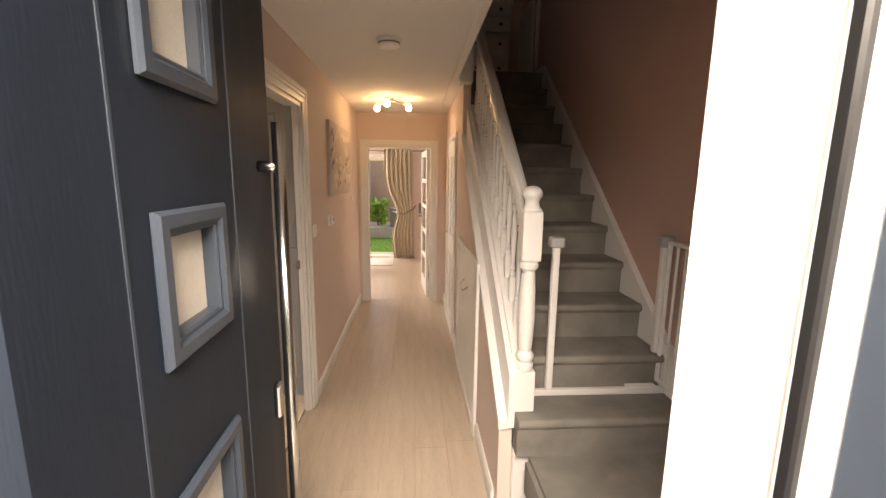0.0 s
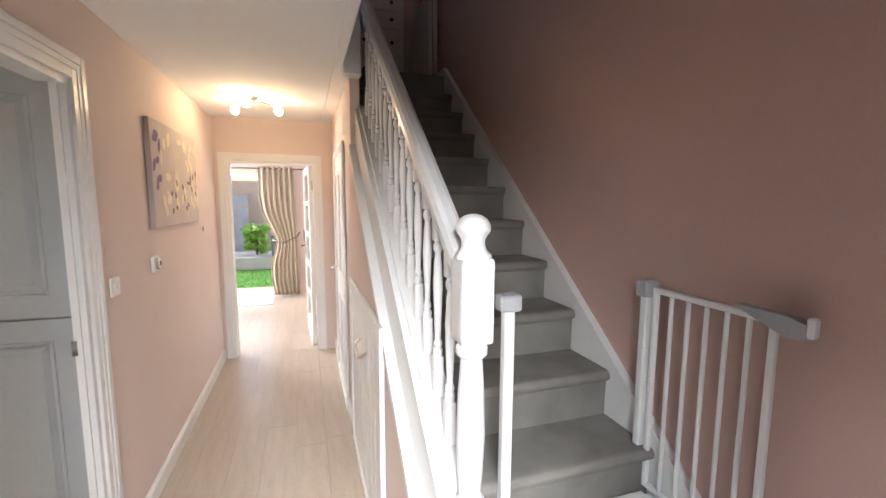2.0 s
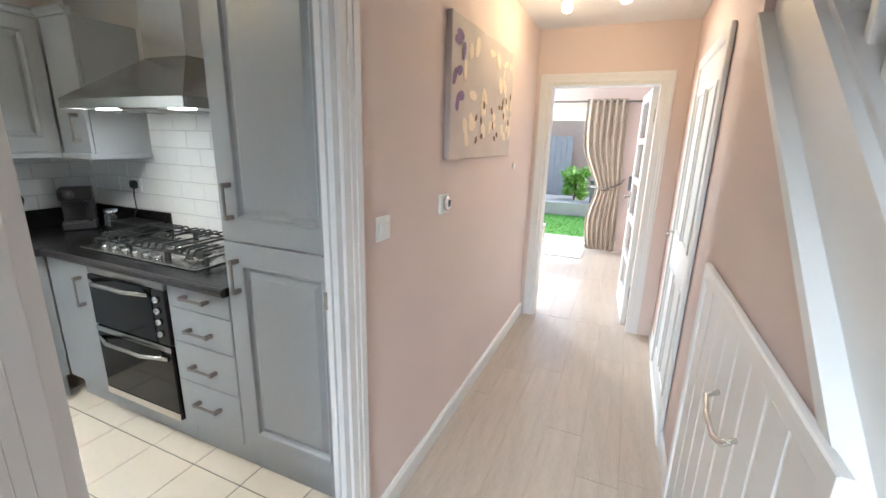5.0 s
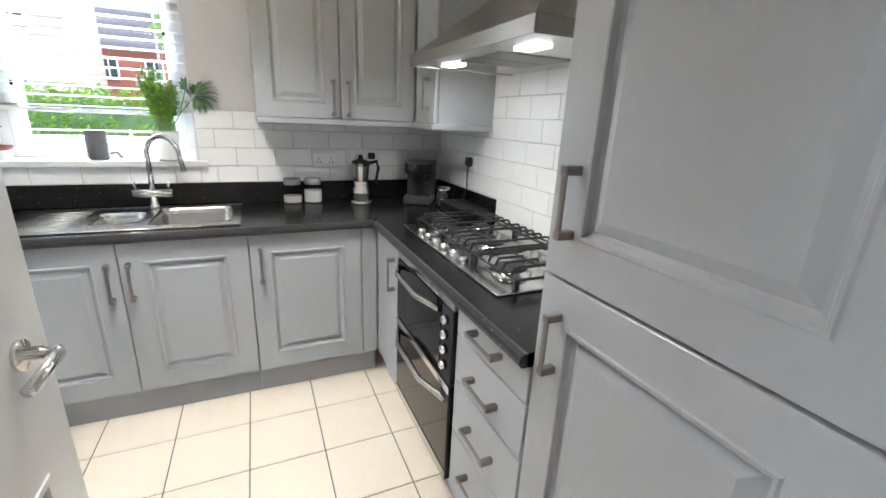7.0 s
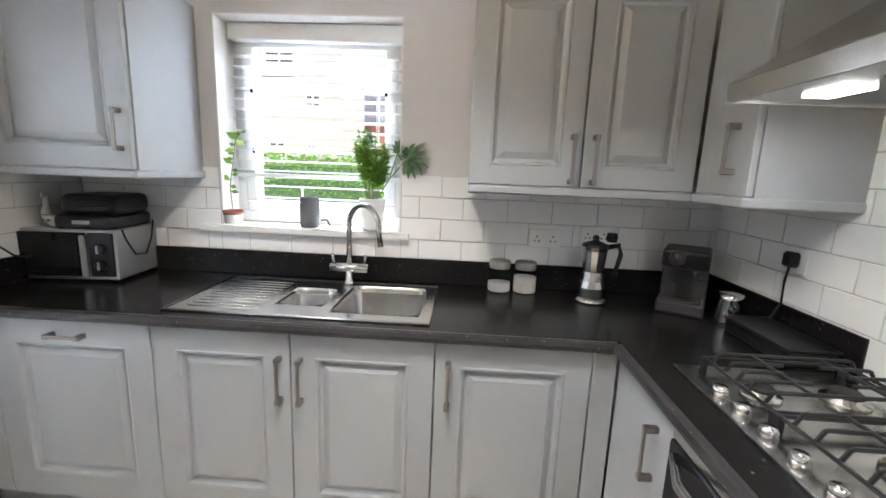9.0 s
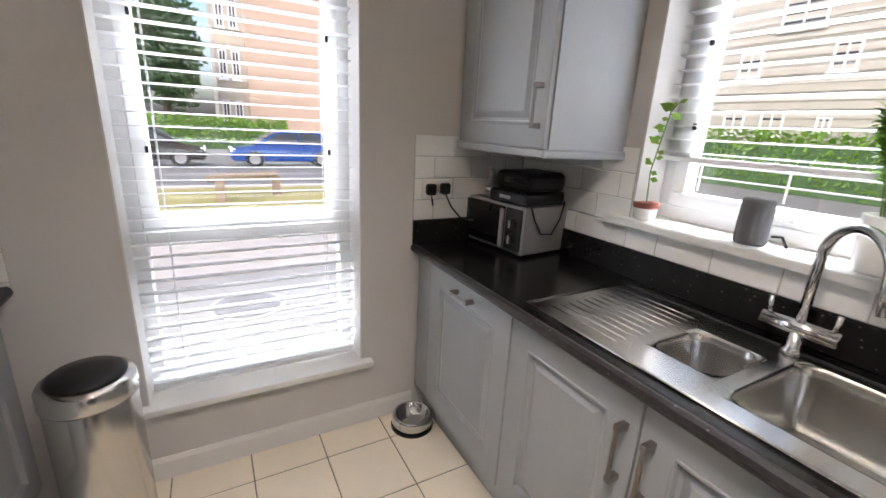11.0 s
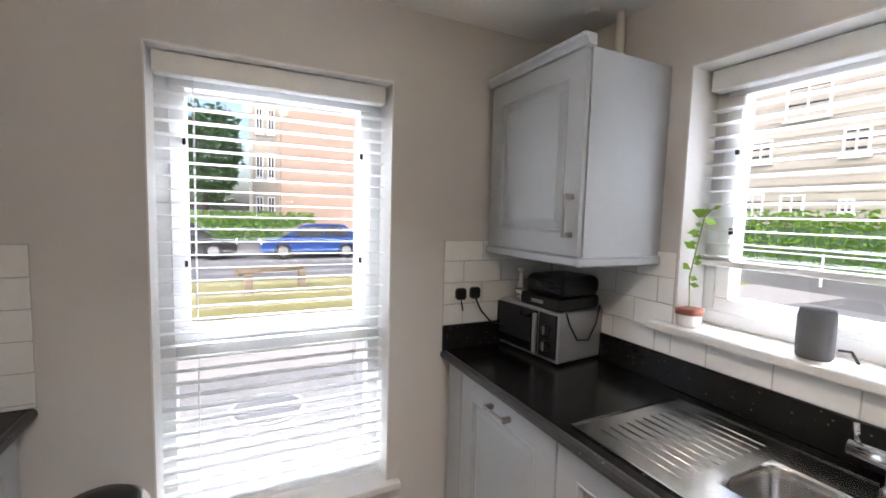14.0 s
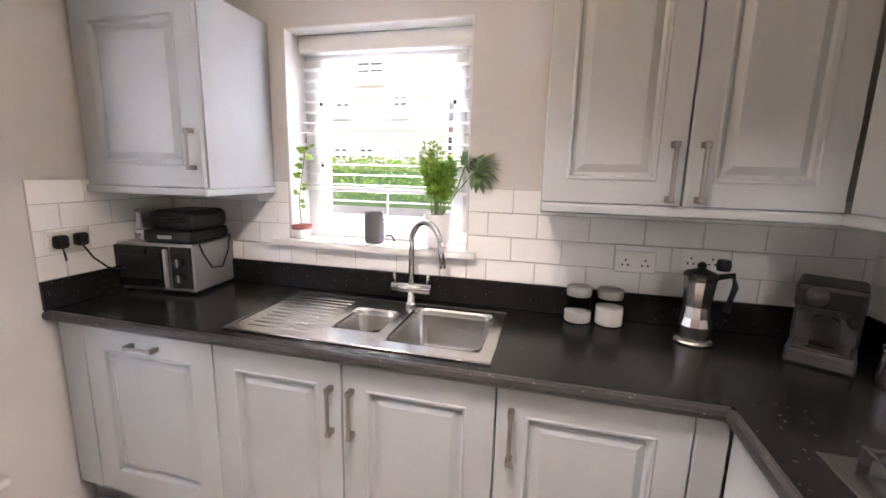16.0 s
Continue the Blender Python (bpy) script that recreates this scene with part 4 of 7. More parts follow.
# ---- kitchen: wall cabinets ----
def cornice_run(f, a0, a1, z, parent, name="cornice"):
    bm = bmesh.new()
    prof = [(-0.02, z), (0.012, z), (0.018, z + 0.012), (0.03, z + 0.022), (0.032, z + 0.035), (-0.02, z + 0.035)]
    rings = [[bm.verts.new(f(a, o, q)) for o, q in prof] for a in (a0, a1)]
    k = len(prof)
    for i in range(k):
        bm.faces.new((rings[0][i], rings[0][(i + 1) % k], rings[1][(i + 1) % k], rings[1][i]))
    bm.faces.new(rings[0])
    bm.faces.new(rings[1][::-1])
    bmesh.ops.recalc_face_normals(bm, faces=bm.faces)
    part(name, bm, M_CAB, parent, "moulded grey trim")


def wall_unit(name, label, f, a0, a1, depth, fronts, trims=True, z0=WALL0, z1=WALL1):
    p = f((a0 + a1) / 2, -depth / 2, z0)
    t = thing(name, p, label, "wall cabinet", "kitchen cabinets")
    part("carcass", pbox(f, a0 + 0.001, a1 - 0.001, -depth, -0.021, z0, z1), M_CAB, t)
    for fr in fronts:
        fr(t)
    if trims:
        cornice_run(f, a0 - 0.0, a1 + 0.012, z1, t)
        part("pelmet", pbox(f, a0, a1 + 0.012, -depth, 0.014, z0 - 0.032, z0, 0.006), M_CAB, t, "grey pelmet under the cabinet")
    return t


fu = place("X", 1, -2.27)
fc = place("X", 1, -2.245)
wall_unit("corner_wall_cabinet", "grey painted single wall cabinet over the microwave", fc, 0.022, 0.61, 0.42, [lambda t: panel_front("door", fc, 0.022, 0.605, WALL0, WALL1, t, 0.08, (0.568, 1.545, 0.15, True))])
wall_unit("double_wall_cabinet", "grey painted double wall cabinet", fu, 1.852, 2.652, 0.385, [
    lambda t: panel_front("door", fu, 1.852, 2.252, WALL0, WALL1, t, 0.07, (2.215, 1.50, 0.17, True)),
    lambda t: panel_front("door", fu, 2.252, 2.652, WALL0, WALL1, t, 0.07, (2.292, 1.50, 0.17, True))])
fn = place("Y", -1, 2.652)
t = wall_unit("narrow_wall_cabinet", "narrow grey wall cabinet beside the hood", fn, -2.256, -1.98, 0.335, [lambda t: plain_front("door", fn, -2.256, -1.98, WALL0, WALL1, t, (-2.06, 1.54, 0.15, True))], False)
part("pelmet", box(-2.262, -1.975, 2.64, KY1, WALL0 - 0.032, WALL0, 0.006), M_CAB, t)
cornice_run(fn, -2.256, -1.98, WALL1, t)
fx = place("X", -1, -0.322)
SIDE1 = 2.085


def shaker(name, f, a0, a1, z0, z1, parent, rail=0.085):
    steps = [(rail, 0.0), (rail + 0.001, -0.008)]
    return part(name, ring_front(f, a0 + 0.003, a1 - 0.003, z0 + 0.002, z1 - 0.002, steps), M_CAB, parent)


wall_unit("side_wall_cabinet", "grey shaker double wall cabinet over the side worktop", fx, 0.022, 1.14, 0.23, [
    lambda t: shaker("door", fx, 0.022, 0.52, 1.37, SIDE1, t),
    lambda t: shaker("door", fx, 0.52, 1.14, 1.37, SIDE1, t)], False, 1.37, SIDE1)


# ---- kitchen: sink and tap ----
def sink():
    t = thing("kitchen_sink", (-2.33, 1.26, WT), "stainless steel one and a half bowl sink with drainer", "sink")
    x0, x1, y0, y1 = -2.575, -2.09, 0.785, 1.742
    z = WT + 0.004
    big = (-2.53, -2.16, 1.365, 1.70)
    small = (-2.45, -2.215, 1.135, 1.325)
    bm = bmesh.new()
    xs = sorted({x0, x1, big[0], big[1], small[0], small[1]})
    ys = sorted({y0, y1, 1.09, big[2], big[3], small[2], small[3]})
    for p, q in zip(xs, xs[1:]):
        for r, s in zip(ys, ys[1:]):
            cx, cy = (p + q) / 2, (r + s) / 2
            if any(b[0] < cx < b[1] and b[2] < cy < b[3] for b in (big, small)):
                continue
            box(p, q, r, s, WT + 0.0005, z, 0, bm)
    bmesh.ops.remove_doubles(bm, verts=bm.verts, dist=0.0002)
    part("deck", bm, M_STEEL, t)
    rim = bmesh.new()
    tube([(x0, y0, z), (x1, y0, z), (x1, y1, z), (x0, y1, z), (x0, y0, z)], 0.005, 8, rim)
    part("rim", rim, M_STEEL, t, "", True)
    for name, b, depth in (("main_bowl", big, 0.17), ("half_bowl", small, 0.13)):
        bm = bmesh.new()
        rings = []
        for w, dz in ((0.0, 0.001), (0.006, -0.006), (0.010, -0.03), (0.022, -depth + 0.03), (0.035, -depth + 0.008), (0.06, -depth)):
            ring = []
            rad = 0.055
            for cx, cy, a0 in ((b[1] - rad, b[3] - rad, 0), (b[0] + rad, b[3] - rad, 90), (b[0] + rad, b[2] + rad, 180), (b[1] - rad, b[2] + rad, 270)):
                for k in range(6):
                    a = radians(a0 + 18 * k)
                    r = max(0.012, rad - w)
                    ring.append(bm.verts.new((cx + r * math.cos(a), cy + r * math.sin(a), z + dz)))
            rings.append(ring)
        k = len(rings[0])
        for u, v in zip(rings, rings[1:]):
            for i in range(k):
                bm.faces.new((u[i], u[(i + 1) % k], v[(i + 1) % k], v[i]))
        bm.faces.new(rings[-1])
        # corner fillets between the square cut-out and the round bowl
        for (cx, cy), q in zip(((b[1], b[3]), (b[0], b[3]), (b[0], b[2]), (b[1], b[2])), range(4)):
            c = bm.verts.new((cx, cy, z + 0.001))
            for i in range(5):
                bm.faces.new((c, rings[0][q * 6 + i], rings[0][q * 6 + i + 1]))
        bmesh.ops.recalc_face_normals(bm, faces=bm.faces)
        bowl = part(name, bm, M_STEEL, t, "", True)
        cx, cy = (b[0] + b[1]) / 2, (b[2] + b[3]) / 2
        part("plug_hole", lathe([(0.035, z - depth + 0.001), (0.035, z - depth + 0.004), (0.02, z - depth + 0.003)], (cx, cy, 0), 16), M_CHROME, bowl)
    for i in range(11):
        x = -2.51 + 0.036 * i
        part("drainer_rib", tube([(x, 0.84, z - 0.0008), (x, 1.09, z - 0.0008)], 0.003, 6), M_STEEL, t, "", True)
    s = thing("cleaning_sponge", (-2.33, 1.22, 0.79), "yellow sponge in the small bowl", "sponge")
    part("foam", move(box(-0.04, 0.04, -0.03, 0.03, 0, 0.03, 0.006), Matrix.Translation((-2.33, 1.22, 0.792)) @ Matrix.Rotation(0.5, 4, "Z")), M_PALEWOOD, s)


sink()


def tap():
    t = thing("mixer_tap", (-2.545, 1.335, WT), "chrome swan-neck mixer tap with two levers", "tap")
    x, y, z = -2.545, 1.335, WT + 0.005
    part("base", lathe([(0.026, z), (0.026, z + 0.012), (0.018, z + 0.02), (0.017, z + 0.07)], (x, y, 0), 18), M_CHROME, t, "", True)
    pts = [(x, y, z + 0.06), (x, y, z + 0.27)]
    for i in range(1, 13):
        a = math.pi * i / 12
        pts.append((x + 0.055 * (1 - math.cos(a)), y + 0.078 * (1 - math.cos(a)), z + 0.27 + 0.095 * math.sin(a)))
    pts.append((x + 0.118, y + 0.167, z + 0.20))
    part("spout", tube(pts, 0.0125, 12), M_CHROME, t, "curved chrome spout", True)
    part("valve_body", tube([(x, y - 0.085, z + 0.075), (x, y + 0.085, z + 0.075)], 0.021, 14), M_CHROME, t, "", True)
    for s in (-1, 1):
        part("lever", tube([(x, y + s * 0.07, z + 0.075), (x + 0.005, y + s * 0.075, z + 0.14)], 0.006, 8), M_CHROME, t, "", True)


tap()


# ---- kitchen: cooker ----
def oven():
    t = thing("double_oven", (-1.375, 2.65, 0.15), "built-under stainless and black glass double oven", "oven")
    a0, a1 = -1.664, -1.083
    part("body", pbox(fh, a0, a1, -0.55, -0.01, 0.15, 0.872), M_GREY, t)
    part("top_trim", pbox(fh, a0, a1, -0.01, 0.012, 0.835, 0.872, 0.003), M_STEEL, t)
    up = part("upper_door", pbox(fh, a0, -1.175, -0.009, 0.016, 0.56, 0.832, 0.004), M_BGLASS, t, "black glass upper oven door")
    part("lower_door", pbox(fh, a0, a1, -0.009, 0.016, 0.16, 0.555, 0.004), M_BGLASS, t, "dark glass lower oven door")
    part("control_panel", pbox(fh, -1.172, a1, -0.009, 0.014, 0.56, 0.832, 0.003), M_BLACK, t, "black control column")
    part("lower_trim", pbox(fh, a0, a1, 0.0165, 0.019, 0.16, 0.20, 0.001), M_STEEL, t)
    part("mid_trim", pbox(fh, a0, a1, 0.0165, 0.019, 0.525, 0.553, 0.001), M_STEEL, t)
    for z in (0.79, 0.735, 0.68, 0.62):
        p = fh(-1.128, 0.014, z)
        part("knob", lathe([(0.017, 0), (0.016, -0.016), (0.012, -0.02)], p, 14, "Y"), M_CHROME, t, "chrome control knob", True)
    for z, a, b in ((0.80, a0 + 0.03, -1.19), (0.49, a0 + 0.03, a1 - 0.03)):
        pts = []
        for i in range(9):
            u = i / 8
            pts.append(fh(a + (b - a) * u, 0.018 + 0.045 * min(1, 4 * min(u, 1 - u)), z + 0.012 * (1 - (2 * u - 1) ** 2)))
        part("door_handle", tube(pts, 0.011, 10), M_STEEL, t, "curved steel oven handle", True)
    part("plinth", pbox(fh, a0, a1, -0.075, -0.055, 0.002, 0.15), M_CAB, t)


oven()


def hob():
    t = thing("gas_hob", (-1.43, 2.68, WT), "five-burner stainless gas hob with black iron grates", "hob")
    x0, x1, y0, y1, z = -1.885, -0.985, 2.465, 2.935, WT
    part("plate", box(x0, x1, y0, y1, z, z + 0.008, 0.004, segs=2), M_STEEL, t)
    spots = [(-1.72, 2.80, 0.036), (-1.72, 2.60, 0.030), (-1.43, 2.70, 0.052), (-1.14, 2.82, 0.030), (-1.14, 2.61, 0.056)]
    for x, y, r in spots:
        b = part("burner", lathe([(r + 0.016, z + 0.008), (r + 0.014, z + 0.016), (r, z + 0.018), (r, z + 0.026)], (x, y, 0), 20), M_STEEL, t, "ringed steel burner", True)
        part("burner_cap", lathe([(r - 0.002, z + 0.026), (r + 0.002, z + 0.03), (r - 0.006, z + 0.036)], (x, y, 0), 20), M_IRON, b, "black burner cap", True)
    h = z + 0.060
    for gx0, gx1 in ((-1.865, -1.59), (-1.575, -1.285), (-1.27, -1.0)):
        g = part("grate_frame", tube([(gx0, y0 + 0.075, h - 0.02), (gx1, y0 + 0.075, h - 0.02), (gx1, y1 - 0.02, h - 0.02), (gx0, y1 - 0.02, h - 0.02), (gx0, y0 + 0.075, h - 0.02)], 0.0048, 6), M_IRON, t, "black cast-iron grate")
        mid = (gx0 + gx1) / 2
        ya, yb, ym = y0 + 0.075, y1 - 0.02, (y0 + y1) / 2 + 0.027
        for x, gap in ((gx0 + 0.035, 0.0), (gx0 + 0.09, 0.045), (mid, 0.075), (gx1 - 0.09, 0.045), (gx1 - 0.035, 0.0)):
            for s, e in ((ya, ym - gap), (yb, ym + gap)):
                d = 0.022 if e > s else -0.022
                pts = [(x, s, h - 0.022), (x, s + d * 0.7, h + 0.006), (x, s + d, h + 0.008), (x, e, h + 0.008)]
                part("grate_bar", tube(pts, 0.0048, 6), M_IRON, g)
        for y in (ya + 0.10, yb - 0.10):
            part("grate_bar", tube([(gx0 + 0.035, y, h + 0.008), (gx1 - 0.035, y, h + 0.008)], 0.0046, 6), M_IRON, g)
        for s in (gx0, gx1):
            for y in (y0 + 0.075, y1 - 0.02):
                part("foot", box(s - 0.007, s + 0.007, y - 0.007, y + 0.007, z + 0.007, h - 0.018), M_IRON, g)
    for i in range(6):
        x = -1.72 + 0.085 * i
        part("control_knob", lathe([(0.019, z + 0.008), (0.018, z + 0.022), (0.014, z + 0.03)], (x, y0 + 0.038, 0), 16), M_CHROME, t, "chrome hob knob", True)


hob()


def hood():
    t = thing("cooker_hood", (-1.375, 2.75, 1.63), "stainless chimney cooker hood with two lit lamps", "cooker hood")
    x0, x1, y0, y1, z = -1.83, -0.93, 2.47, KY1 - 0.012, 1.63
    cx0, cx1, cy0 = -1.53, -1.22, 2.72
    bm = bmesh.new()
    low = [bm.verts.new(p) for p in ((x0, y0, z + 0.045), (x1, y0, z + 0.045), (x1, y1, z + 0.045), (x0, y1, z + 0.045))]
    top = [bm.verts.new(p) for p in ((cx0, cy0, z + 0.25), (cx1, cy0, z + 0.25), (cx1, y1, z + 0.25), (cx0, y1, z + 0.25))]
    for i in range(4):
        bm.faces.new((low[i], low[(i + 1) % 4], top[(i + 1) % 4], top[i]))
    bm.faces.new(low[::-1])
    bm.faces.new(top)
    part("canopy", bm, M_STEEL, t, "sloped stainless canopy")
    part("rim", frame_rim(x0, x1, y0, y1, z), M_STEEL, t, "straight stainless rim")
    part("underside", box(x0 + 0.012, x1 - 0.012, y0 + 0.012, y1 - 0.002, z + 0.004, z + 0.012), M_STEEL, t)
    part("chimney", box(cx0, cx1, cy0, y1, z + 0.25, CEIL - 0.001, 0.003), M_STEEL, t, "stainless chimney duct")
    for x in (-1.67, -1.12):
        part("filter", box(x + 0.13 if x < -1.4 else x - 0.27, x + 0.27 if x < -1.4 else x - 0.13, y0 + 0.10, y1 - 0.12, z + 0.001, z + 0.004), M_PEWTER, t, "grease filter")
        part("lamp_lens", box(x - 0.055, x + 0.055, y0 + 0.10, y0 + 0.16, z - 0.001, z + 0.003, 0.001), M_HOODLIGHT, t, "lit hood lamp")
        lamp("hood_lamp_light", "AREA", (x, y0 + 0.13, z - 0.01), (x, y0 + 0.15, 0), 0.45, (1, 0.94, 0.85), (0.1, 0.06))


def frame_rim(x0, x1, y0, y1, z):
    bm = bmesh.new()
    box(x0, x1, y0, y0 + 0.012, z, z + 0.045, 0.001, bm)
    box(x0, x0 + 0.012, y0 + 0.012, y1, z, z + 0.045, 0.001, bm)
    box(x1 - 0.012, x1, y0 + 0.012, y1, z, z + 0.045, 0.001, bm)
    return bm


hood()


# ---- kitchen: windows, sills and blinds ----
def window(name, axis, face, side, a0, a1, z0, z1, transom, label):
    """A white casement; face is the inside of its frame, side points into the room."""
    f = place(axis, side, face)
    t = tagged(new(name), label, "window", kind="structure")
    t.location = f((a0 + a1) / 2, 0, z0)

    def fr(b0, b1, c0, c1, w, o0, o1):
        bm = bmesh.new()
        for p, q, r, s in ((b0, b1, c1 - w, c1), (b0, b1, c0, c0 + w), (b0, b0 + w, c0 + w, c1 - w), (b1 - w, b1, c0 + w, c1 - w)):
            pbox(f, p, q, o0, o1, r, s, 0.004, bm)
        return bm
    part("window_frame", fr(a0, a1, z0, z1, 0.055, -0.07, 0.0), M_UPVC, t)
    if transom:
        part("transom", pbox(f, a0 + 0.055, a1 - 0.055, -0.07, 0.0, transom - 0.035, transom + 0.035, 0.004), M_UPVC, t)
    sash0 = transom + 0.035 if transom else z0 + 0.055
    s = part("opening_sash", fr(a0 + 0.05, a1 - 0.05, sash0, z1 - 0.05, 0.055, -0.055, 0.015), M_UPVC, t, "white opening sash")
    part("casement_handle", pbox(f, (a0 + a1) / 2 - 0.06, (a0 + a1) / 2 + 0.06, 0.015, 0.035, sash0 + 0.015, sash0 + 0.038, 0.006), M_UPVC, s)
    for a in (a0 + 0.1, a1 - 0.1):
        for z in (sash0 + 0.3, z1 - 0.3):
            part("blind_clip", pbox(f, a - 0.006, a + 0.006, 0.015, 0.03, z - 0.012, z + 0.012, 0.002), M_BLACK, s, "tiny dark catch")
    g = part("pane", pbox(f, a0 + 0.10, a1 - 0.10, -0.03, -0.026, sash0 + 0.05, z1 - 0.10), M_GLASS, t)
    g.visible_shadow = False
    if transom:
        g = part("pane", pbox(f, a0 + 0.05, a1 - 0.05, -0.03, -0.026, z0 + 0.05, transom - 0.03), M_GLASS, t)
        g.visible_shadow = False


window("window_1", "Y", -0.155, 1, FW[0], FW[1], FW[2], FW[3], 0.99, "tall white plastic kitchen window")
window("window_2", "X", KX0 - 0.155, 1, SW[0], SW[1], SW[2], SW[3], 0, "white plastic window over the sink")
for i, (x0, x1, y0, y1, z0, z1) in enumerate(((FW[0] - 0.05, FW[1] + 0.05, -0.155, 0.045, FW[2] - 0.028, FW[2] + 0.002), (KX0 - 0.155, KX0 + 0.05, SW[0] - 0.09, SW[1] + 0.045, SW[2] - 0.028, SW[2] + 0.002))):
    structure(f"window_sill_{i + 1}", box(x0, x1, y0, y1, z0, z1, 0.006, segs=2), M_WHITE, "white painted window sill", "window sill")
# white reveal linings
bm = bmesh.new()
box(FW[0], FW[0] + 0.006, -0.15, 0.004, FW[2], FW[3], 0, bm)
box(FW[1] - 0.006, FW[1], -0.15, 0.004, FW[2], FW[3], 0, bm)
box(FW[0] + 0.006, FW[1] - 0.006, -0.15, 0.004, FW[3] - 0.006, FW[3], 0, bm)
structure("trim_window_1", bm, M_WHITE, "white window reveal", "window trim")
bm = bmesh.new()
box(KX0 - 0.15, KX0 + 0.004, SW[0], SW[0] + 0.006, SW[2], SW[3], 0, bm)
box(KX0 - 0.15, KX0 + 0.004, SW[1] - 0.006, SW[1], SW[2], SW[3], 0, bm)
box(KX0 - 0.15, KX0 + 0.004, SW[0] + 0.006, SW[1] - 0.006, SW[3] - 0.006, SW[3], 0, bm)
structure("trim_window_2", bm, M_WHITE, "white window reveal", "window trim")


def blind(label, axis, face, side, a0, a1, z0, z1, pitch, tilt):
    f = place(axis, side, face)
    t = thing("venetian_blind", f((a0 + a1) / 2, 0, z0), label, "window blind")
    part("headrail", pbox(f, a0, a1, -0.03, 0.03, z1 - 0.075, z1, 0.004), M_BLIND, t, "white blind valance")
    n = int((z1 - 0.10 - z0) / pitch)
    dy, dz = 0.024 * math.cos(radians(tilt)), 0.024 * math.sin(radians(tilt))
    for i in range(n):
        z = z0 + 0.02 + pitch * i
        bm = bmesh.new()
        vs = []
        for o, h in ((-dy, -dz), (0, 0.0022), (dy, dz)):
            vs.append([bm.verts.new(f(a, o, z + h + e)) for a in (a0, a1) for e in (0.0, 0.0022)])
        for u, v in zip(vs, vs[1:]):
            bm.faces.new((u[0], u[2], v[2], v[0]))
            bm.faces.new((u[1], v[1], v[3], u[3]))
        bm.faces.new((vs[0][0], vs[0][1], vs[0][3], vs[0][2]))
        bm.faces.new((vs[2][0], vs[2][2], vs[2][3], vs[2][1]))
        bmesh.ops.recalc_face_normals(bm, faces=bm.faces)
        part("slat", bm, M_BLIND, t)
    part("bottom_rail", pbox(f, a0, a1, -0.025, 0.025, z0 - 0.012, z0 + 0.008, 0.003), M_BLIND, t)
    for a in (a0 + 0.12, a1 - 0.12):
        for o in (-0.024, 0.024):
            part("ladder_cord", tube([f(a, o, z0), f(a, o, z1 - 0.07)], 0.0012, 5), M_BLIND, t, "thin white cord")


blind("open white venetian blind at the tall window", "Y", -0.085, 1, FW[0] + 0.015, FW[1] - 0.015, FW[2] + 0.03, FW[3] - 0.008, 0.048, 4)
blind("open white venetian blind over the sink", "X", KX0 - 0.118, 1, SW[0] + 0.015, SW[1] - 0.015, SW[2] + 0.24, SW[3] - 0.008, 0.048, 4)


# ---- kitchen door ----
def kitchen_door():
    t = thing("kitchen_door", (-0.47, 1.45, 0.005), "open white panelled kitchen door with chrome lever", "door")
    y0, y1 = 1.412, 1.456
    x0, x1 = -0.895, -0.10
    bm = wall_with_holes("Y", y0, y1, x0, x1, 0.006, 2.02, [(x0 + 0.11, x1 - 0.11, 0.22, 0.80), (x0 + 0.11, x1 - 0.11, 1.16, 1.90)])
    part("leaf", bm, M_WHITE, t)
    for a, b in ((0.22, 0.80), (1.16, 1.90)):
        m = bmesh.new()
        join(m, frame_bm(x0 + 0.105, x1 - 0.105, a - 0.005, b + 0.005, 0.02, y0 - 0.003, y1 + 0.003, "Y", 0.004))
        fr = part("pane_bead", m, M_WHITE, t)
        part("pane", box(x0 + 0.12, x1 - 0.12, (y0 + y1) / 2 - 0.003, (y0 + y1) / 2 + 0.003, a + 0.01, b - 0.01), M_GLASS, fr, "clear glass pane")
    for s, yy in ((1, y1), (-1, y0)):
        h = part("rosette", lathe([(0.026, 0), (0.026, s * 0.008), (0.012, s * 0.010), (0.012, s * 0.03)], (-0.80, yy, 1.03), 20, "Y"), M_CHROME, t, "round chrome rosette", True)
        part("lever", tube([(-0.80, yy + s * 0.025, 1.03), (-0.80, yy + s * 0.052, 1.03), (-0.79, yy + s * 0.055, 1.03), (-0.68, yy + s * 0.055, 1.03)], 0.0095, 12), M_CHROME, h, "straight chrome lever", True)


kitchen_door()


# ---- kitchen: things on the worktops and sills ----
def box_at(m, x0, x1, y0, y1, z0, z1, bevel=0.0, segs=1):
    return move(box(x0, x1, y0, y1, z0, z1, bevel, segs=segs), m)


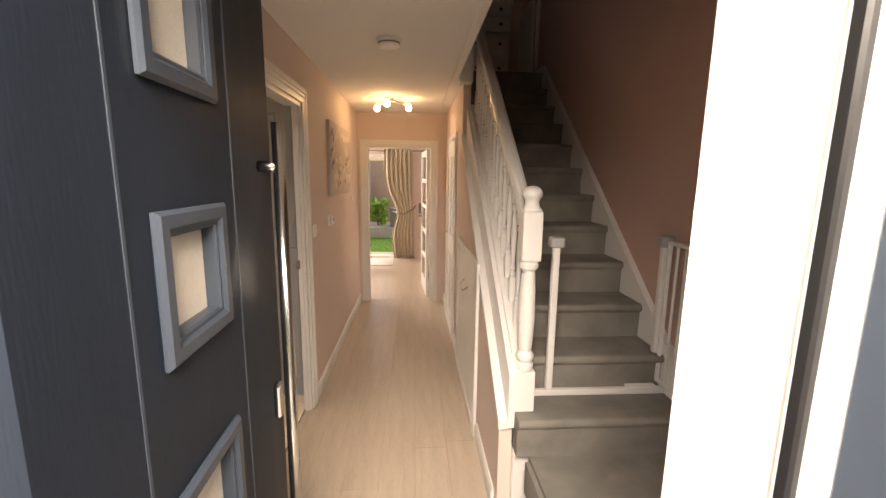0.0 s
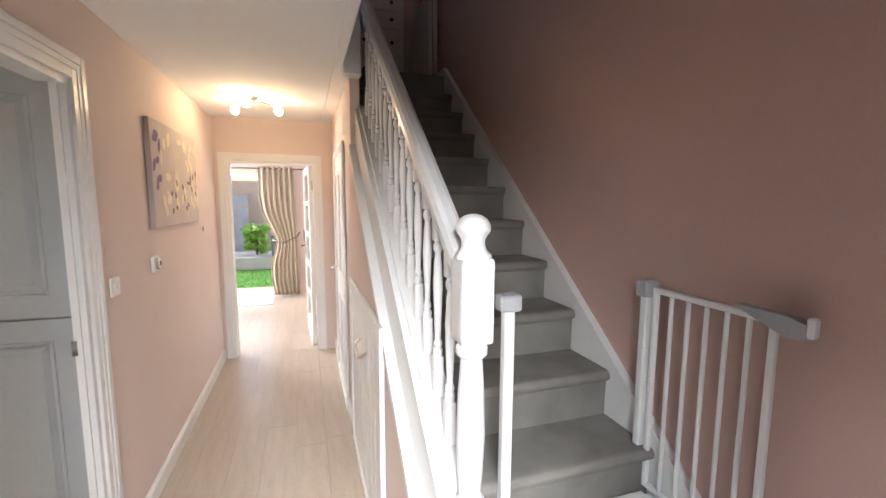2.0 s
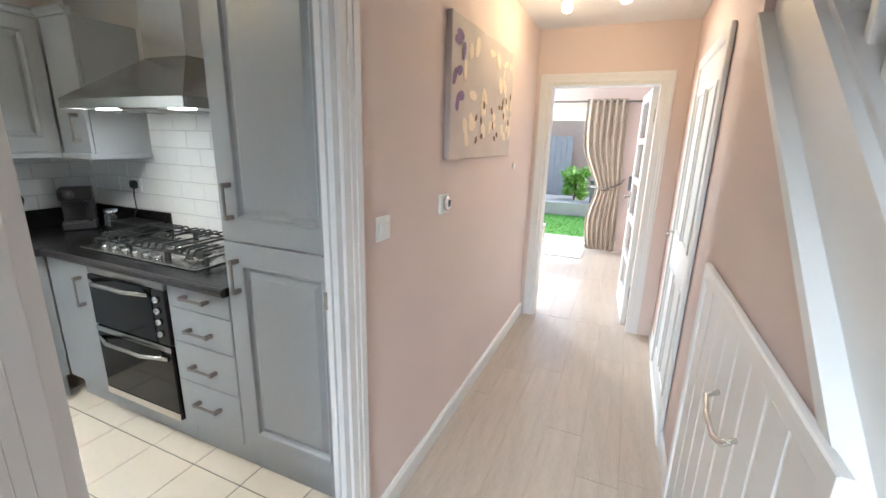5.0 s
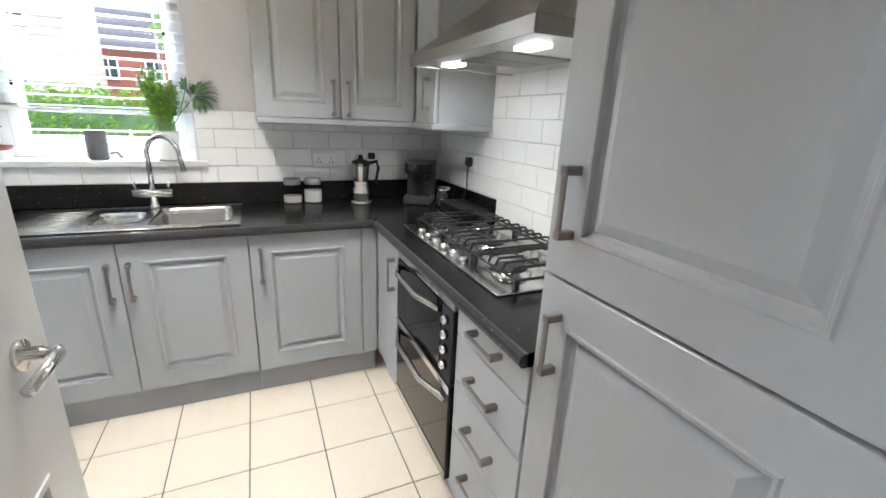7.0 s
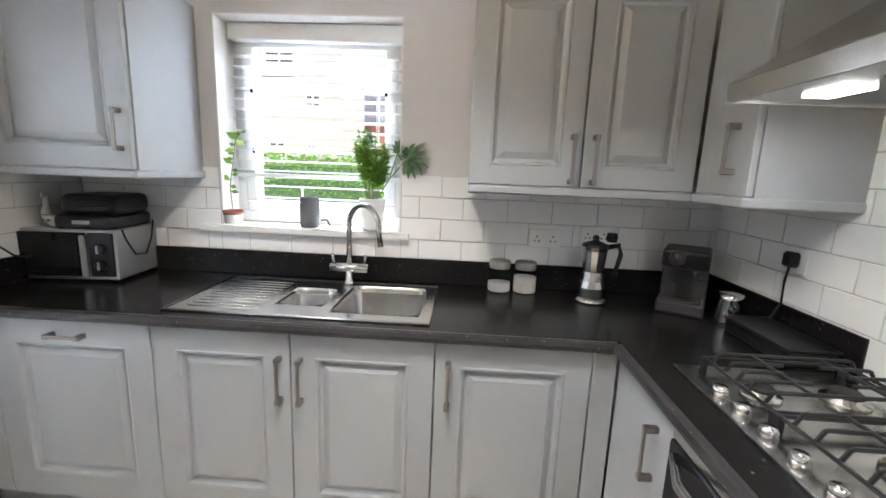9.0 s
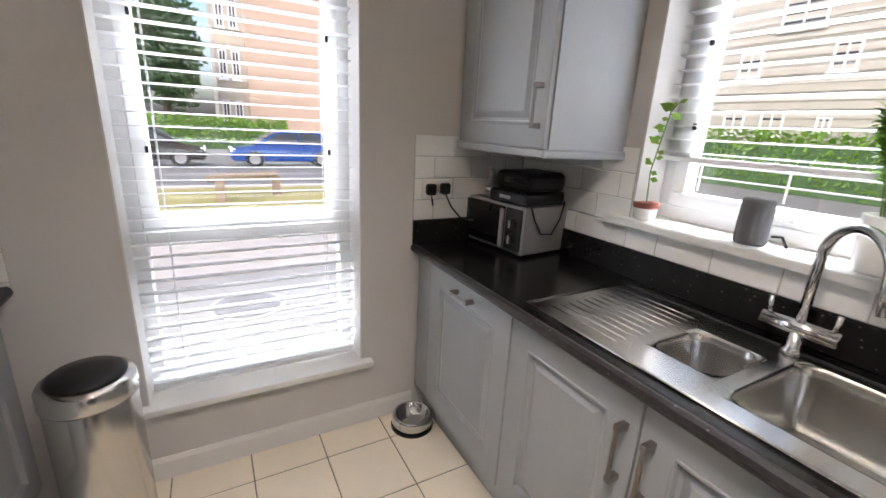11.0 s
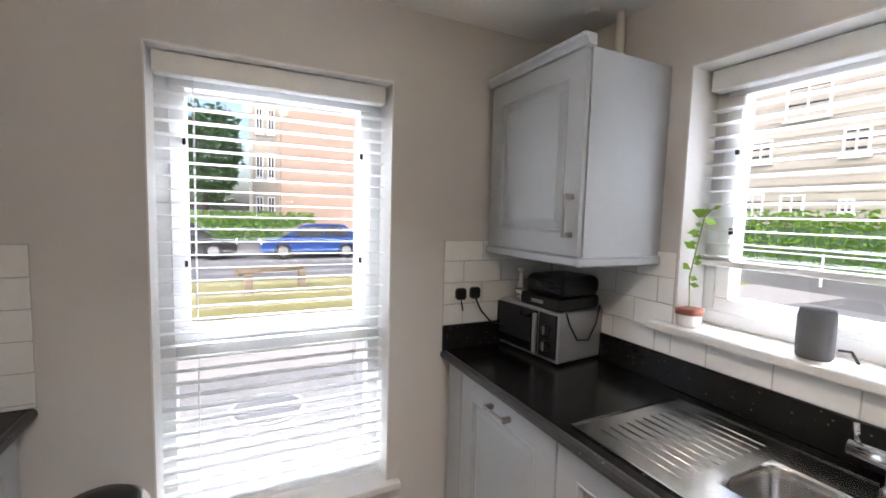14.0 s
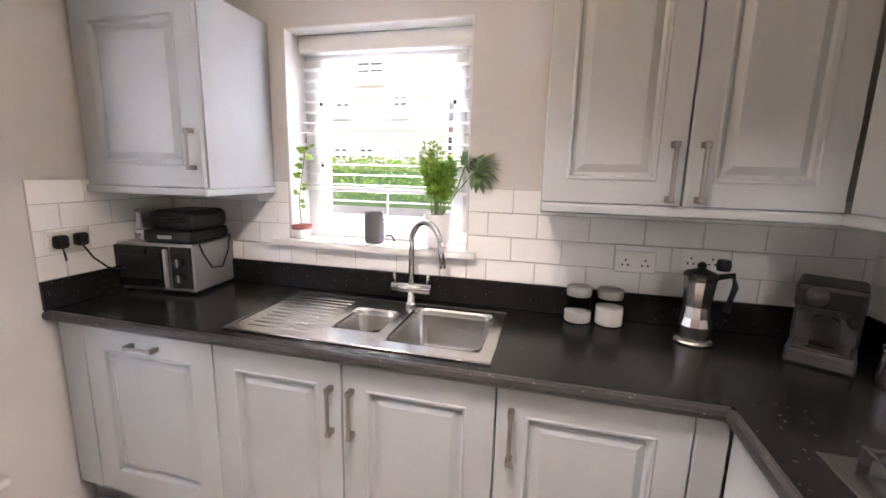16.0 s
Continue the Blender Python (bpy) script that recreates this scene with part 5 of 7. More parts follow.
def microwave():
    t = thing("microwave_oven", (-2.50, 0.22, WT), "silver microwave oven with black door under the wall cabinet", "microwave")
    m = Matrix.Translation((-2.378, 0.385, WT)) @ Matrix.Rotation(radians(6), 4, "Z")
    w, d, h = 0.41, 0.30, 0.228
    part("casing", box_at(m, -d, 0, -w, 0, 0.012, h, 0.006), M_SILVER, t)
    part("door", box_at(m, 0, 0.014, -w + 0.004, -0.115, 0.03, h - 0.012, 0.004), M_BGLASS, t, "black glass microwave door")
    part("door_handle", box_at(m, 0.012, 0.030, -0.128, -0.108, 0.03, h - 0.02, 0.004), M_SILVER, t, "silver door strip")
    cp = part("control_panel", box_at(m, 0, 0.012, -0.105, -0.006, 0.03, h - 0.012, 0.003), M_BLACK, t, "black control panel")
    for z in (0.08, 0.15):
        part("knob", move(lathe([(0.024, 0.012), (0.022, 0.026), (0.016, 0.030)], (0, -0.055, z), 18, "X"), m), M_BLACK, cp, "", True)
        part("knob_grip", box_at(m, 0.028, 0.036, -0.060, -0.050, z - 0.018, z + 0.018, 0.002), M_SILVER, cp)
    part("window_mesh", box_at(m, 0.0142, 0.0148, -w + 0.05, -0.15, 0.07, h - 0.05), M_BLACK, t)
    for y in (-w + 0.04, -0.04):
        for x in (-d + 0.03, -0.03):
            part("foot", move(lathe([(0.012, 0), (0.012, 0.013)], (x, y, 0), 10), m), M_BLACK, t)
    top = WT + h
    g = thing("sandwich_grill", (-2.49, 0.28, top), "black sandwich grill on the microwave", "grill")
    part("lower_shell", box_at(m, -0.26, 0.0, -0.245, -0.005, h, h + 0.06, 0.022, 3), M_BLACK, g)
    part("upper_shell", box_at(m, -0.26, -0.008, -0.225, -0.003, h + 0.056, h + 0.145, 0.04, 4), M_BLACK, g)
    part("grip", tube([m @ Vector(p) for p in ((-0.02, -0.13, h + 0.10), (0.012, -0.12, h + 0.11), (0.012, -0.03, h + 0.11), (-0.02, -0.02, h + 0.10))], 0.011, 8), M_BLACK, g, "curved black lid grip", True)
    part("badge", box_at(m, -0.001, 0.003, -0.165, -0.095, h + 0.022, h + 0.038, 0.001), M_SILVER, g, "silver front badge")
    part("power_cord", tube([m @ Vector(p) for p in ((-0.03, 0.01, h), (-0.05, 0.012, h - 0.05), (-0.10, 0.013, h - 0.12), (-0.17, 0.013, h - 0.13), (-0.22, 0.012, h - 0.06), (-0.235, 0.014, h + 0.02))], 0.004, 6), M_BLACK, g, "thin black cord", True)
    b = thing("patterned_bowl", (-2.47, 0.10, top), "small white patterned bowl on the microwave", "bowl")
    part("bowl", move(lathe([(0.022, h), (0.026, h + 0.004), (0.048, h + 0.05), (0.045, h + 0.05), (0.022, h + 0.01)], (-0.07, -0.285, 0), 20), m), M_POT, b, "", True)
    for k in range(6):
        a = k * 1.05
        part("motif", move(lathe([(0.007, h + 0.026), (0.007, h + 0.036)], (-0.07 + 0.037 * math.cos(a), -0.285 + 0.037 * math.sin(a), 0), 8), m), M_GREY, b)
    s = thing("white_spray_bottle", (-2.50, 0.06, top), "slim white bottle on the microwave", "bottle")
    part("body", move(lathe([(0.02, h), (0.021, h + 0.06), (0.012, h + 0.08), (0.008, h + 0.12)], (-0.10, -0.345, 0), 14), m), M_PLASTICWHITE, s, "", True)
    part("cap", box_at(m, -0.112, -0.08, -0.352, -0.338, h + 0.12, h + 0.14, 0.004), M_PLASTICWHITE, s)


microwave()


def socket(axis, side, face, a, z, wide=0.146, label="white double wall socket", black=False):
    f = place(axis, side, face)
    t = thing("wall_socket", f(a, 0.0, z - 0.043), label, "socket")
    part("plate", pbox(f, a - wide / 2, a + wide / 2, 0.0, 0.010, z - 0.043, z + 0.043, 0.003), M_PLASTICWHITE, t)
    for s in (-0.036, 0.036) if wide > 0.1 else (0,):
        part("switch_rocker", pbox(f, a + s * 0.4 - 0.006, a + s * 0.4 + 0.006, 0.010, 0.014, z + 0.012, z + 0.030, 0.001), M_PLASTICWHITE, t)
        for dx, dz in ((0, 0.008), (-0.010, -0.012), (0.010, -0.012)):
            part("pin_hole", pbox(f, a + s - 0.003 + dx, a + s + 0.003 + dx, 0.0095, 0.0105, z + dz - 0.004, z + dz + 0.004), M_BLACK, t)
    return f


def plug(f, a, z, pts, label="black plug with cable"):
    t = thing("power_plug", f(a, 0.01, z - 0.02), label, "plug")
    part("plug_body", pbox(f, a - 0.024, a + 0.024, 0.0105, 0.045, z - 0.026, z + 0.026, 0.008), M_BLACK, t)
    part("cable", tube(pts, 0.0042, 6), M_BLACK, t, "black cable", True)


f = socket("X", -1, KX1 - 0.0095, 0.69, 1.115)
plug(f, 0.735, 1.112, [f(0.735, 0.03, 1.09), f(0.742, 0.04, 1.03), f(0.775, 0.045, 0.96), f(0.83, 0.05, 0.93), f(0.85, 0.09, 0.922), f(0.80, 0.16, 0.920), f(0.72, 0.20, 0.920)])
f = socket("Y", 1, 0.0095, -2.14, 1.178)
plug(f, -2.104, 1.178, [f(-2.104, 0.03, 1.16), f(-2.107, 0.035, 1.13), f(-2.12, 0.02, 1.10)], "black plug in the corner socket")
plug(f, -2.178, 1.180, [f(-2.178, 0.03, 1.16), f(-2.20, 0.05, 1.10), f(-2.24, 0.07, 1.05), f(-2.30, 0.06, 1.03), f(-2.40, 0.03, 1.02)], "black plug with cable to the microwave")
socket("X", 1, KX0 + 0.0095, 2.217, 1.157)
socket("X", 1, KX0 + 0.0095, 2.445, 1.18)
f = socket("Y", -1, KY1 - 0.0095, -2.17, 1.19, 0.086, "white single wall socket by the hob")
plug(f, -2.17, 1.195, [f(-2.17, 0.03, 1.17), f(-2.172, 0.035, 1.12), f(-2.175, 0.03, 1.04), f(-2.19, 0.06, 0.95), f(-2.22, 0.10, 0.922)])


def speaker():
    t = thing("smart_speaker", (-2.70, 1.10, SW[2]), "short grey fabric speaker on the window sill", "speaker")
    part("body", lathe([(0.040, SW[2] + 0.002), (0.045, SW[2] + 0.01), (0.045, SW[2] + 0.135), (0.041, SW[2] + 0.145), (0.02, SW[2] + 0.146)], (-2.70, 1.10, 0), 28), mat("grey_speaker_fabric", (0.13, 0.13, 0.135), 0.9, var=0.1, bump=0.8, bump_scale=500), t, "", True)
    part("lead", tube([(-2.74, 1.14, SW[2] + 0.03), (-2.735, 1.17, SW[2] + 0.035), (-2.73, 1.19, SW[2] + 0.006)], 0.004, 6), M_BLACK, t)


speaker()


def leaflet(bm, p, direction, length, width):
    d = Vector(direction).normalized()
    s = d.cross(Vector((0.2, 0.1, 1))).normalized()
    up = s.cross(d)
    w = s * length * width
    vs = [bm.verts.new(q) for q in (p, p + d * length * 0.35 + w * 0.85, p + d * length * 0.7 + w * 0.8, p + d * length - up * length * 0.15, p + d * length * 0.7 - w * 0.8, p + d * length * 0.35 - w * 0.85)]
    mid = bm.verts.new(p + d * length * 0.5 + up * length * 0.10)
    for k in range(6):
        bm.faces.new((vs[k], vs[(k + 1) % 6], mid))


def palm_pot():
    x, y, z = -2.69, 1.405, SW[2] + 0.002
    t = thing("potted_palm", (x, y, z), "bushy green parlour palm in a white pot", "potted plant")
    part("pot", lathe([(0.045, z), (0.052, z + 0.01), (0.062, z + 0.145), (0.060, z + 0.15), (0.054, z + 0.15), (0.052, z + 0.135)], (x, y, 0), 28), M_POT, t, "white ceramic pot", True)
    part("soil", lathe([(0.052, z + 0.125), (0.05, z + 0.135)], (x, y, 0), 20), M_SOIL, t)
    rnd = random.Random(8)
    fol = bmesh.new()
    for i in range(26):
        a = i * 2.4
        r = 0.012 + 0.030 * math.sqrt(i / 26)
        h = rnd.uniform(0.20, 0.37) * (1.0 - 0.10 * i / 26)
        p = [Vector((x + r * math.cos(a) * k, y + r * math.sin(a) * k * m, z + 0.13 + h * u)) for k, m, u in ((0.6, 1, 0), (0.9, 1.1, 0.35), (1.3, 1.25, 0.7), (1.5, 1.3, 1.0))]
        part("stem", tube([tuple(q) for q in p], 0.0022, 5), M_STEM, t)
        for n in range(62):
            u = rnd.uniform(0.28, 1.0) ** 0.8 * 3
            k = min(2, int(u))
            c = p[k].lerp(p[k + 1], u - k)
            b = rnd.uniform(0, 6.28)
            leaflet(fol, c, (math.cos(b), math.sin(b), rnd.uniform(-0.25, 1.0)), rnd.uniform(0.024, 0.042), 0.22)
    part("foliage", fol, M_LEAF, t, "small bright green leaves")
    # split leaves that lean out over the tiles
    for c, out, size in (((x + 0.04, y + 0.165, z + 0.335), (0.30, 1.0, 0.20), 0.115), ((x + 0.02, y + 0.12, z + 0.36), (0.1, 0.4, 0.8), 0.07)):
        leaf = bmesh.new()
        o = Vector(out).normalized()
        up = Vector((-0.35, -0.25, 1.0))
        up = (up - o * up.dot(o)).normalized()
        for n in range(11):
            b = radians(-105 + 21 * n)
            leaflet(leaf, Vector(c), o * math.cos(b) + up * math.sin(b), size * (0.75 + 0.35 * math.cos(b)), 0.17)
        part("split_leaf", leaf, M_DARKLEAF_AND_SHADE, t, "dark split leaf")
        part("leaf_stalk", tube([(x, y + 0.02, z + 0.14), (x + 0.01, y + 0.08, z + 0.24), c], 0.003, 5), M_STEM, t)


palm_pot()


def vine_pot():
    x, y, z = -2.69, 0.725, SW[2] + 0.002
    t = thing("potted_vine", (x, y, z), "thin climbing plant in a small red and white pot", "potted plant")
    part("pot", lathe([(0.036, z), (0.040, z + 0.005), (0.044, z + 0.045), (0.046, z + 0.047)], (x, y, 0), 22), M_POT, t, "pink white pot", True)
    part("rim", lathe([(0.047, z + 0.045), (0.049, z + 0.066), (0.042, z + 0.066)], (x, y, 0), 22), M_TERRA, t, "red pot rim", True)
    pts = [(x, y, z + 0.06), (x - 0.005, y - 0.012, z + 0.18), (x, y + 0.012, z + 0.30), (x, y + 0.03, z + 0.40), (x, y + 0.055, z + 0.43)]
    part("stem", tube(pts, 0.0025, 5), M_STEM, t)
    rnd = random.Random(4)
    fol = bmesh.new()
    for i in range(16):
        u = 0.2 + 0.8 * i / 15
        k = min(3, int(u * 4))
        p = Vector(pts[k]).lerp(Vector(pts[k + 1]), u * 4 - k)
        a = rnd.uniform(0, 6.28)
        d = Vector((0.4 * math.cos(a), math.sin(a), rnd.uniform(-0.2, 0.5))).normalized()
        s = d.cross(Vector((1, 0, 0.2))).normalized()
        L = rnd.uniform(0.03, 0.055)
        vs = [fol.verts.new(q) for q in (p, p + d * L * 0.5 + s * L * 0.28, p + d * L, p + d * L * 0.5 - s * L * 0.28)]
        fol.faces.new(vs)
    part("foliage", fol, M_LEAF, t, "small green leaves")


vine_pot()


def jar(y, fill, label):
    x, z = -2.575, WT
    t = thing("glass_jar", (x, y, z), label, "jar")
    part("glass", lathe([(0.045, z + 0.001), (0.051, z + 0.006), (0.051, z + 0.088), (0.042, z + 0.104), (0.0425, z + 0.110)], (x, y, 0), 24), M_THIN, t, "", True)
    part("contents", lathe([(0.044, z + 0.006), (0.047, z + 0.01), (0.047, z + fill), (0.03, z + fill + 0.003)], (x, y, 0), 20), M_POT, t, "white contents")
    part("lid", lathe([(0.046, z + 0.110), (0.048, z + 0.114), (0.048, z + 0.142), (0.043, z + 0.146), (0.002, z + 0.147)], (x, y, 0), 24), M_LIDGLASS, t, "clear glass lid", True)


jar(2.015, 0.045, "clear glass jar half full, on the worktop")
jar(2.130, 0.075, "clear glass jar of white sugar on the worktop")


def kettle():
    x, y, z = -2.49, 2.40, WT
    t = thing("stove_top_coffee_pot", (x, y, z), "steel and glass coffee pot on a round base", "coffee pot")
    part("base", lathe([(0.062, z), (0.064, z + 0.012), (0.05, z + 0.02)], (x, y, 0), 24), M_STEEL, t, "", True)
    part("boiler", lathe([(0.050, z + 0.02), (0.052, z + 0.06), (0.044, z + 0.085)], (x, y, 0), 12), M_STEEL, t)
    part("jug", lathe([(0.044, z + 0.085), (0.040, z + 0.12), (0.047, z + 0.20), (0.050, z + 0.215)], (x, y, 0), 12), M_STEEL, t)
    part("lid", lathe([(0.050, z + 0.215), (0.046, z + 0.225), (0.012, z + 0.238), (0.014, z + 0.25), (0.006, z + 0.258)], (x, y, 0), 16), M_BLACK, t, "black lid")
    part("handle", tube([(x + 0.01, y + 0.045, z + 0.215), (x + 0.015, y + 0.085, z + 0.225), (x + 0.015, y + 0.095, z + 0.19), (x + 0.01, y + 0.08, z + 0.11)], 0.010, 8), M_BLACK, t, "black handle", True)
    part("lid_knob", lathe([(0.018, z + 0.235), (0.022, z + 0.25), (0.018, z + 0.268)], (x, y + 0.06, 0), 12), M_BLACK, t)
    t.scale = (1.08, 1.08, 1.12)


kettle()


def coffee_machine():
    t = thing("coffee_machine", (-2.47, 2.76, WT), "dark grey espresso machine with glass jug in the corner", "coffee machine")
    m = Matrix.Translation((-2.47, 2.77, WT)) @ Matrix.Rotation(radians(-30), 4, "Z")
    part("foot", box_at(m, -0.10, 0.12, -0.085, 0.085, 0.0, 0.05, 0.008), M_DARKGREY, t)
    part("back_column", box_at(m, -0.11, -0.01, -0.085, 0.085, 0.05, 0.20, 0.008), M_DARKGREY, t)
    part("head", box_at(m, -0.11, 0.09, -0.085, 0.085, 0.18, 0.255, 0.014, 2), M_BLACK, t, "black brewing head")
    part("dial", move(lathe([(0.03, 0.09), (0.028, 0.105)], (0, -0.03, 0.22), 18, "X"), m), M_DARKGREY, t, "round dial", True)
    part("drip_tray", box_at(m, 0.0, 0.115, -0.07, 0.07, 0.05, 0.058, 0.002), M_STEEL, t)
    j = part("jug", move(lathe([(0.03, 0.06), (0.038, 0.075), (0.036, 0.13), (0.028, 0.15)], (0.05, 0.0, 0), 18), m), M_THIN, t, "glass jug", True)
    part("filter_handle", tube([m @ Vector((0.06, 0.04, 0.17)), m @ Vector((0.15, 0.06, 0.165))], 0.012, 8), M_BLACK, t, "", True)
    p = thing("milk_frother_jug", (-2.28, 2.86, WT), "steel jug beside the coffee machine", "jug")
    part("body", lathe([(0.04, WT), (0.045, WT + 0.02), (0.036, WT + 0.10), (0.040, WT + 0.12)], (-2.28, 2.85, 0), 20), M_CHROME, p, "", True)
    part("handle", tube([(-2.245, 2.83, WT + 0.10), (-2.205, 2.82, WT + 0.09), (-2.21, 2.82, WT + 0.04), (-2.24, 2.835, WT + 0.03)], 0.006, 6), M_CHROME, p)
    b = thing("black_knife_rest", (-2.06, 2.87, WT), "low black utensil tray behind the hob", "tray")
    part("tray", box(-2.22, -1.92, 2.80, 2.95, WT, WT + 0.05, 0.012, segs=2), M_BLACK, b)
    part("lid_edge", box(-2.225, -1.915, 2.795, 2.955, WT + 0.05, WT + 0.058, 0.003), M_BLACK, b)


coffee_machine()


def paper_roll():
    x, y, z = -0.185, 0.235, WT2
    t = thing("kitchen_roll_holder", (x, y, z), "nearly used kitchen paper roll on a steel holder", "kitchen roll")
    part("base", lathe([(0.078, z), (0.078, z + 0.010), (0.07, z + 0.014)], (x, y, 0), 28), M_STEEL, t, "", True)
    part("rod", lathe([(0.008, z + 0.012), (0.008, z + 0.33), (0.013, z + 0.335), (0.013, z + 0.352), (0.008, z + 0.357)], (x, y, 0), 12), M_STEEL, t, "", True)
    bm = bmesh.new()
    rings = []
    for h, k in ((0.016, 1.0), (0.10, 0.99), (0.245, 0.97)):
        rings.append([bm.verts.new((x + (0.048 + 0.004 * math.sin(3 * a)) * k * math.cos(a), y + (0.048 + 0.004 * math.sin(3 * a)) * k * math.sin(a), z + h)) for a in [2 * math.pi * i / 28 for i in range(28)]])
    for a, b in zip(rings, rings[1:]):
        for i in range(28):
            bm.faces.new((a[i], a[(i + 1) % 28], b[(i + 1) % 28], b[i]))
    bm.faces.new(rings[-1])
    part("paper", bm, M_PAPER, t, "white kitchen paper", True)
    sheet = bmesh.new()
    a = [sheet.verts.new(p) for p in ((x - 0.048, y + 0.01, z + 0.24), (x - 0.095, y + 0.03, z + 0.02), (x - 0.045, y + 0.065, z + 0.018), (x - 0.02, y + 0.045, z + 0.24))]
    b = [sheet.verts.new(v.co + Vector((0.0, 0.002, 0))) for v in a]
    sheet.faces.new(a)
    sheet.faces.new(b[::-1])
    for i in range(4):
        sheet.faces.new((a[i], b[i], b[(i + 1) % 4], a[(i + 1) % 4]))
    part("loose_sheet", sheet, M_PAPER, t, "loose paper flap")


paper_roll()


def boards():
    t = thing("chopping_board", (-0.32, 0.06, WT2), "large brown bamboo chopping board against the tiles", "chopping board")
    m = Matrix.Translation((0, 0.085, WT2)) @ Matrix.Rotation(radians(9), 4, "X")
    part("board", box_at(m, -0.505, -0.125, -0.02, 0.0, 0.0, 0.315, 0.005, 2), M_WOOD, t)
    part("juice_groove", move(frame_bm(-0.50, -0.14, 0.015, 0.30, 0.006, -0.001, 0.001, "Y", 0), m), M_TIMBER, t, "dark juice groove")
    s = thing("small_chopping_board", (-0.26, 0.12, WT2), "small pale chopping board leaning on the larger one", "chopping board")
    m = Matrix.Translation((0, 0.118, WT2)) @ Matrix.Rotation(radians(10), 4, "X")
    part("board", box_at(m, -0.318, -0.145, -0.012, 0.0, 0.0, 0.195, 0.004, 2), M_PALEWOOD, s)


boards()


def bin_():
    x, y = -0.81, 0.21
    t = thing("pedal_bin", (x, y, 0), "brushed steel round kitchen bin with black lid", "bin")
    part("body", lathe([(0.122, 0.015), (0.125, 0.02), (0.125, 0.60), (0.123, 0.605)], (x, y, 0), 40), M_STEEL, t, "", True)
    part("foot_ring", lathe([(0.127, 0.0), (0.127, 0.018)], (x, y, 0), 32), M_BLACK, t)
    part("collar", lathe([(0.128, 0.605), (0.130, 0.615), (0.130, 0.665), (0.122, 0.68), (0.10, 0.682)], (x, y, 0), 40), M_STEEL, t, "steel lid collar", True)
    part("lid", lathe([(0.108, 0.680), (0.108, 0.690), (0.095, 0.700), (0.05, 0.705), (0.01, 0.706)], (x, y, 0), 32), M_BLACK, t, "black touch lid", True)
    t.scale = (1, 1, 0.94)


bin_()


def dog_bowl():
    x, y = -2.0, 0.135
    t = thing("pet_bowl", (x, y, 0), "shiny steel pet bowl on the floor tiles", "pet bowl")
    part("bowl", lathe([(0.105, 0.0), (0.100, 0.055), (0.097, 0.068), (0.089, 0.071), (0.083, 0.066), (0.076, 0.02), (0.03, 0.012)], (x, y, 0), 32), M_CHROME, t, "", True)
    part("rubber_ring", lathe([(0.1065, 0.0), (0.1065, 0.008)], (x, y, 0), 32), M_BLACK, t)


dog_bowl()


# ---- kitchen: things on the cabinets ----
def on_side_cabinet():
    z = SIDE1 + 0.002
    b = thing("framed_box", (-0.25, 0.44, z), "white framed box with brown picture front", "box")
    part("case", box(-0.305, -0.12, 0.325, 0.555, z, z + 0.225, 0.004), M_POT, b)
    part("picture", box(-0.3105, -0.306, 0.345, 0.535, z + 0.02, z + 0.205), mat("brown_printed_card", (0.16, 0.07, 0.025), 0.6, second=(0.05, 0.02, 0.01), scale=18), b, "dark brown printed front")
    rnd = random.Random(2)
    for i in range(6):
        y, q = rnd.uniform(0.38, 0.50), z + rnd.uniform(0.06, 0.15)
        part("print_spot", box(-0.312, -0.3107, y - 0.010, y + 0.010, q - 0.007, q + 0.007, 0.0005), M_PALEWOOD, b)
    w = thing("white_carton", (-0.25, 0.66, z), "plain white carton on the wall cabinet", "box")
    part("carton", box(-0.305, -0.12, 0.565, 0.735, z, z + 0.20, 0.003), M_POT, w)
    part("flap", box(-0.3, -0.125, 0.57, 0.73, z + 0.20, z + 0.206, 0.001), M_POT, w)
    d = thing("grey_dish", (-0.26, 0.88, z), "grey dish on the wall cabinet", "dish")
    part("dish", lathe([(0.06, z), (0.09, z + 0.03), (0.10, z + 0.075), (0.094, z + 0.075), (0.05, z + 0.015)], (-0.25, 0.87, 0), 24), M_GREY, d, "", True)
    y_ = thing("yellow_pot_lid", (-0.31, 0.345, z), "small pale yellow round lid", "lid")
    part("disc", lathe([(0.035, 0), (0.035, -0.008), (0.02, -0.012)], (-0.314, 0.34, z + 0.036), 20, "X"), M_PALEWOOD, y_)
    p = thing("red_saucepan", (-0.26, 0.20, z), "red enamel pot with dark handle", "pot")
    part("pot", lathe([(0.085, z), (0.09, z + 0.01), (0.09, z + 0.125), (0.084, z + 0.128)], (-0.25, 0.205, 0), 28), M_RED, p, "", True)
    part("lid", lathe([(0.092, z + 0.128), (0.09, z + 0.136), (0.03, z + 0.15), (0.012, z + 0.152)], (-0.25, 0.205, 0), 28), M_BLACK, p, "black lid", True)
    part("handle", tube([(-0.275, 0.13, z + 0.13), (-0.305, 0.08, z + 0.14), (-0.31, 0.04, z + 0.10), (-0.295, 0.05, z + 0.03), (-0.30, 0.09, z + 0.01)], 0.006, 8), M_BLACK, p, "curved black handle", True)
    part("lid_loop", tube([(-0.275, 0.10, z + 0.14), (-0.285, 0.075, z + 0.17), (-0.295, 0.055, z + 0.16), (-0.285, 0.06, z + 0.135)], 0.005, 8), M_BLACK, p, "", True)


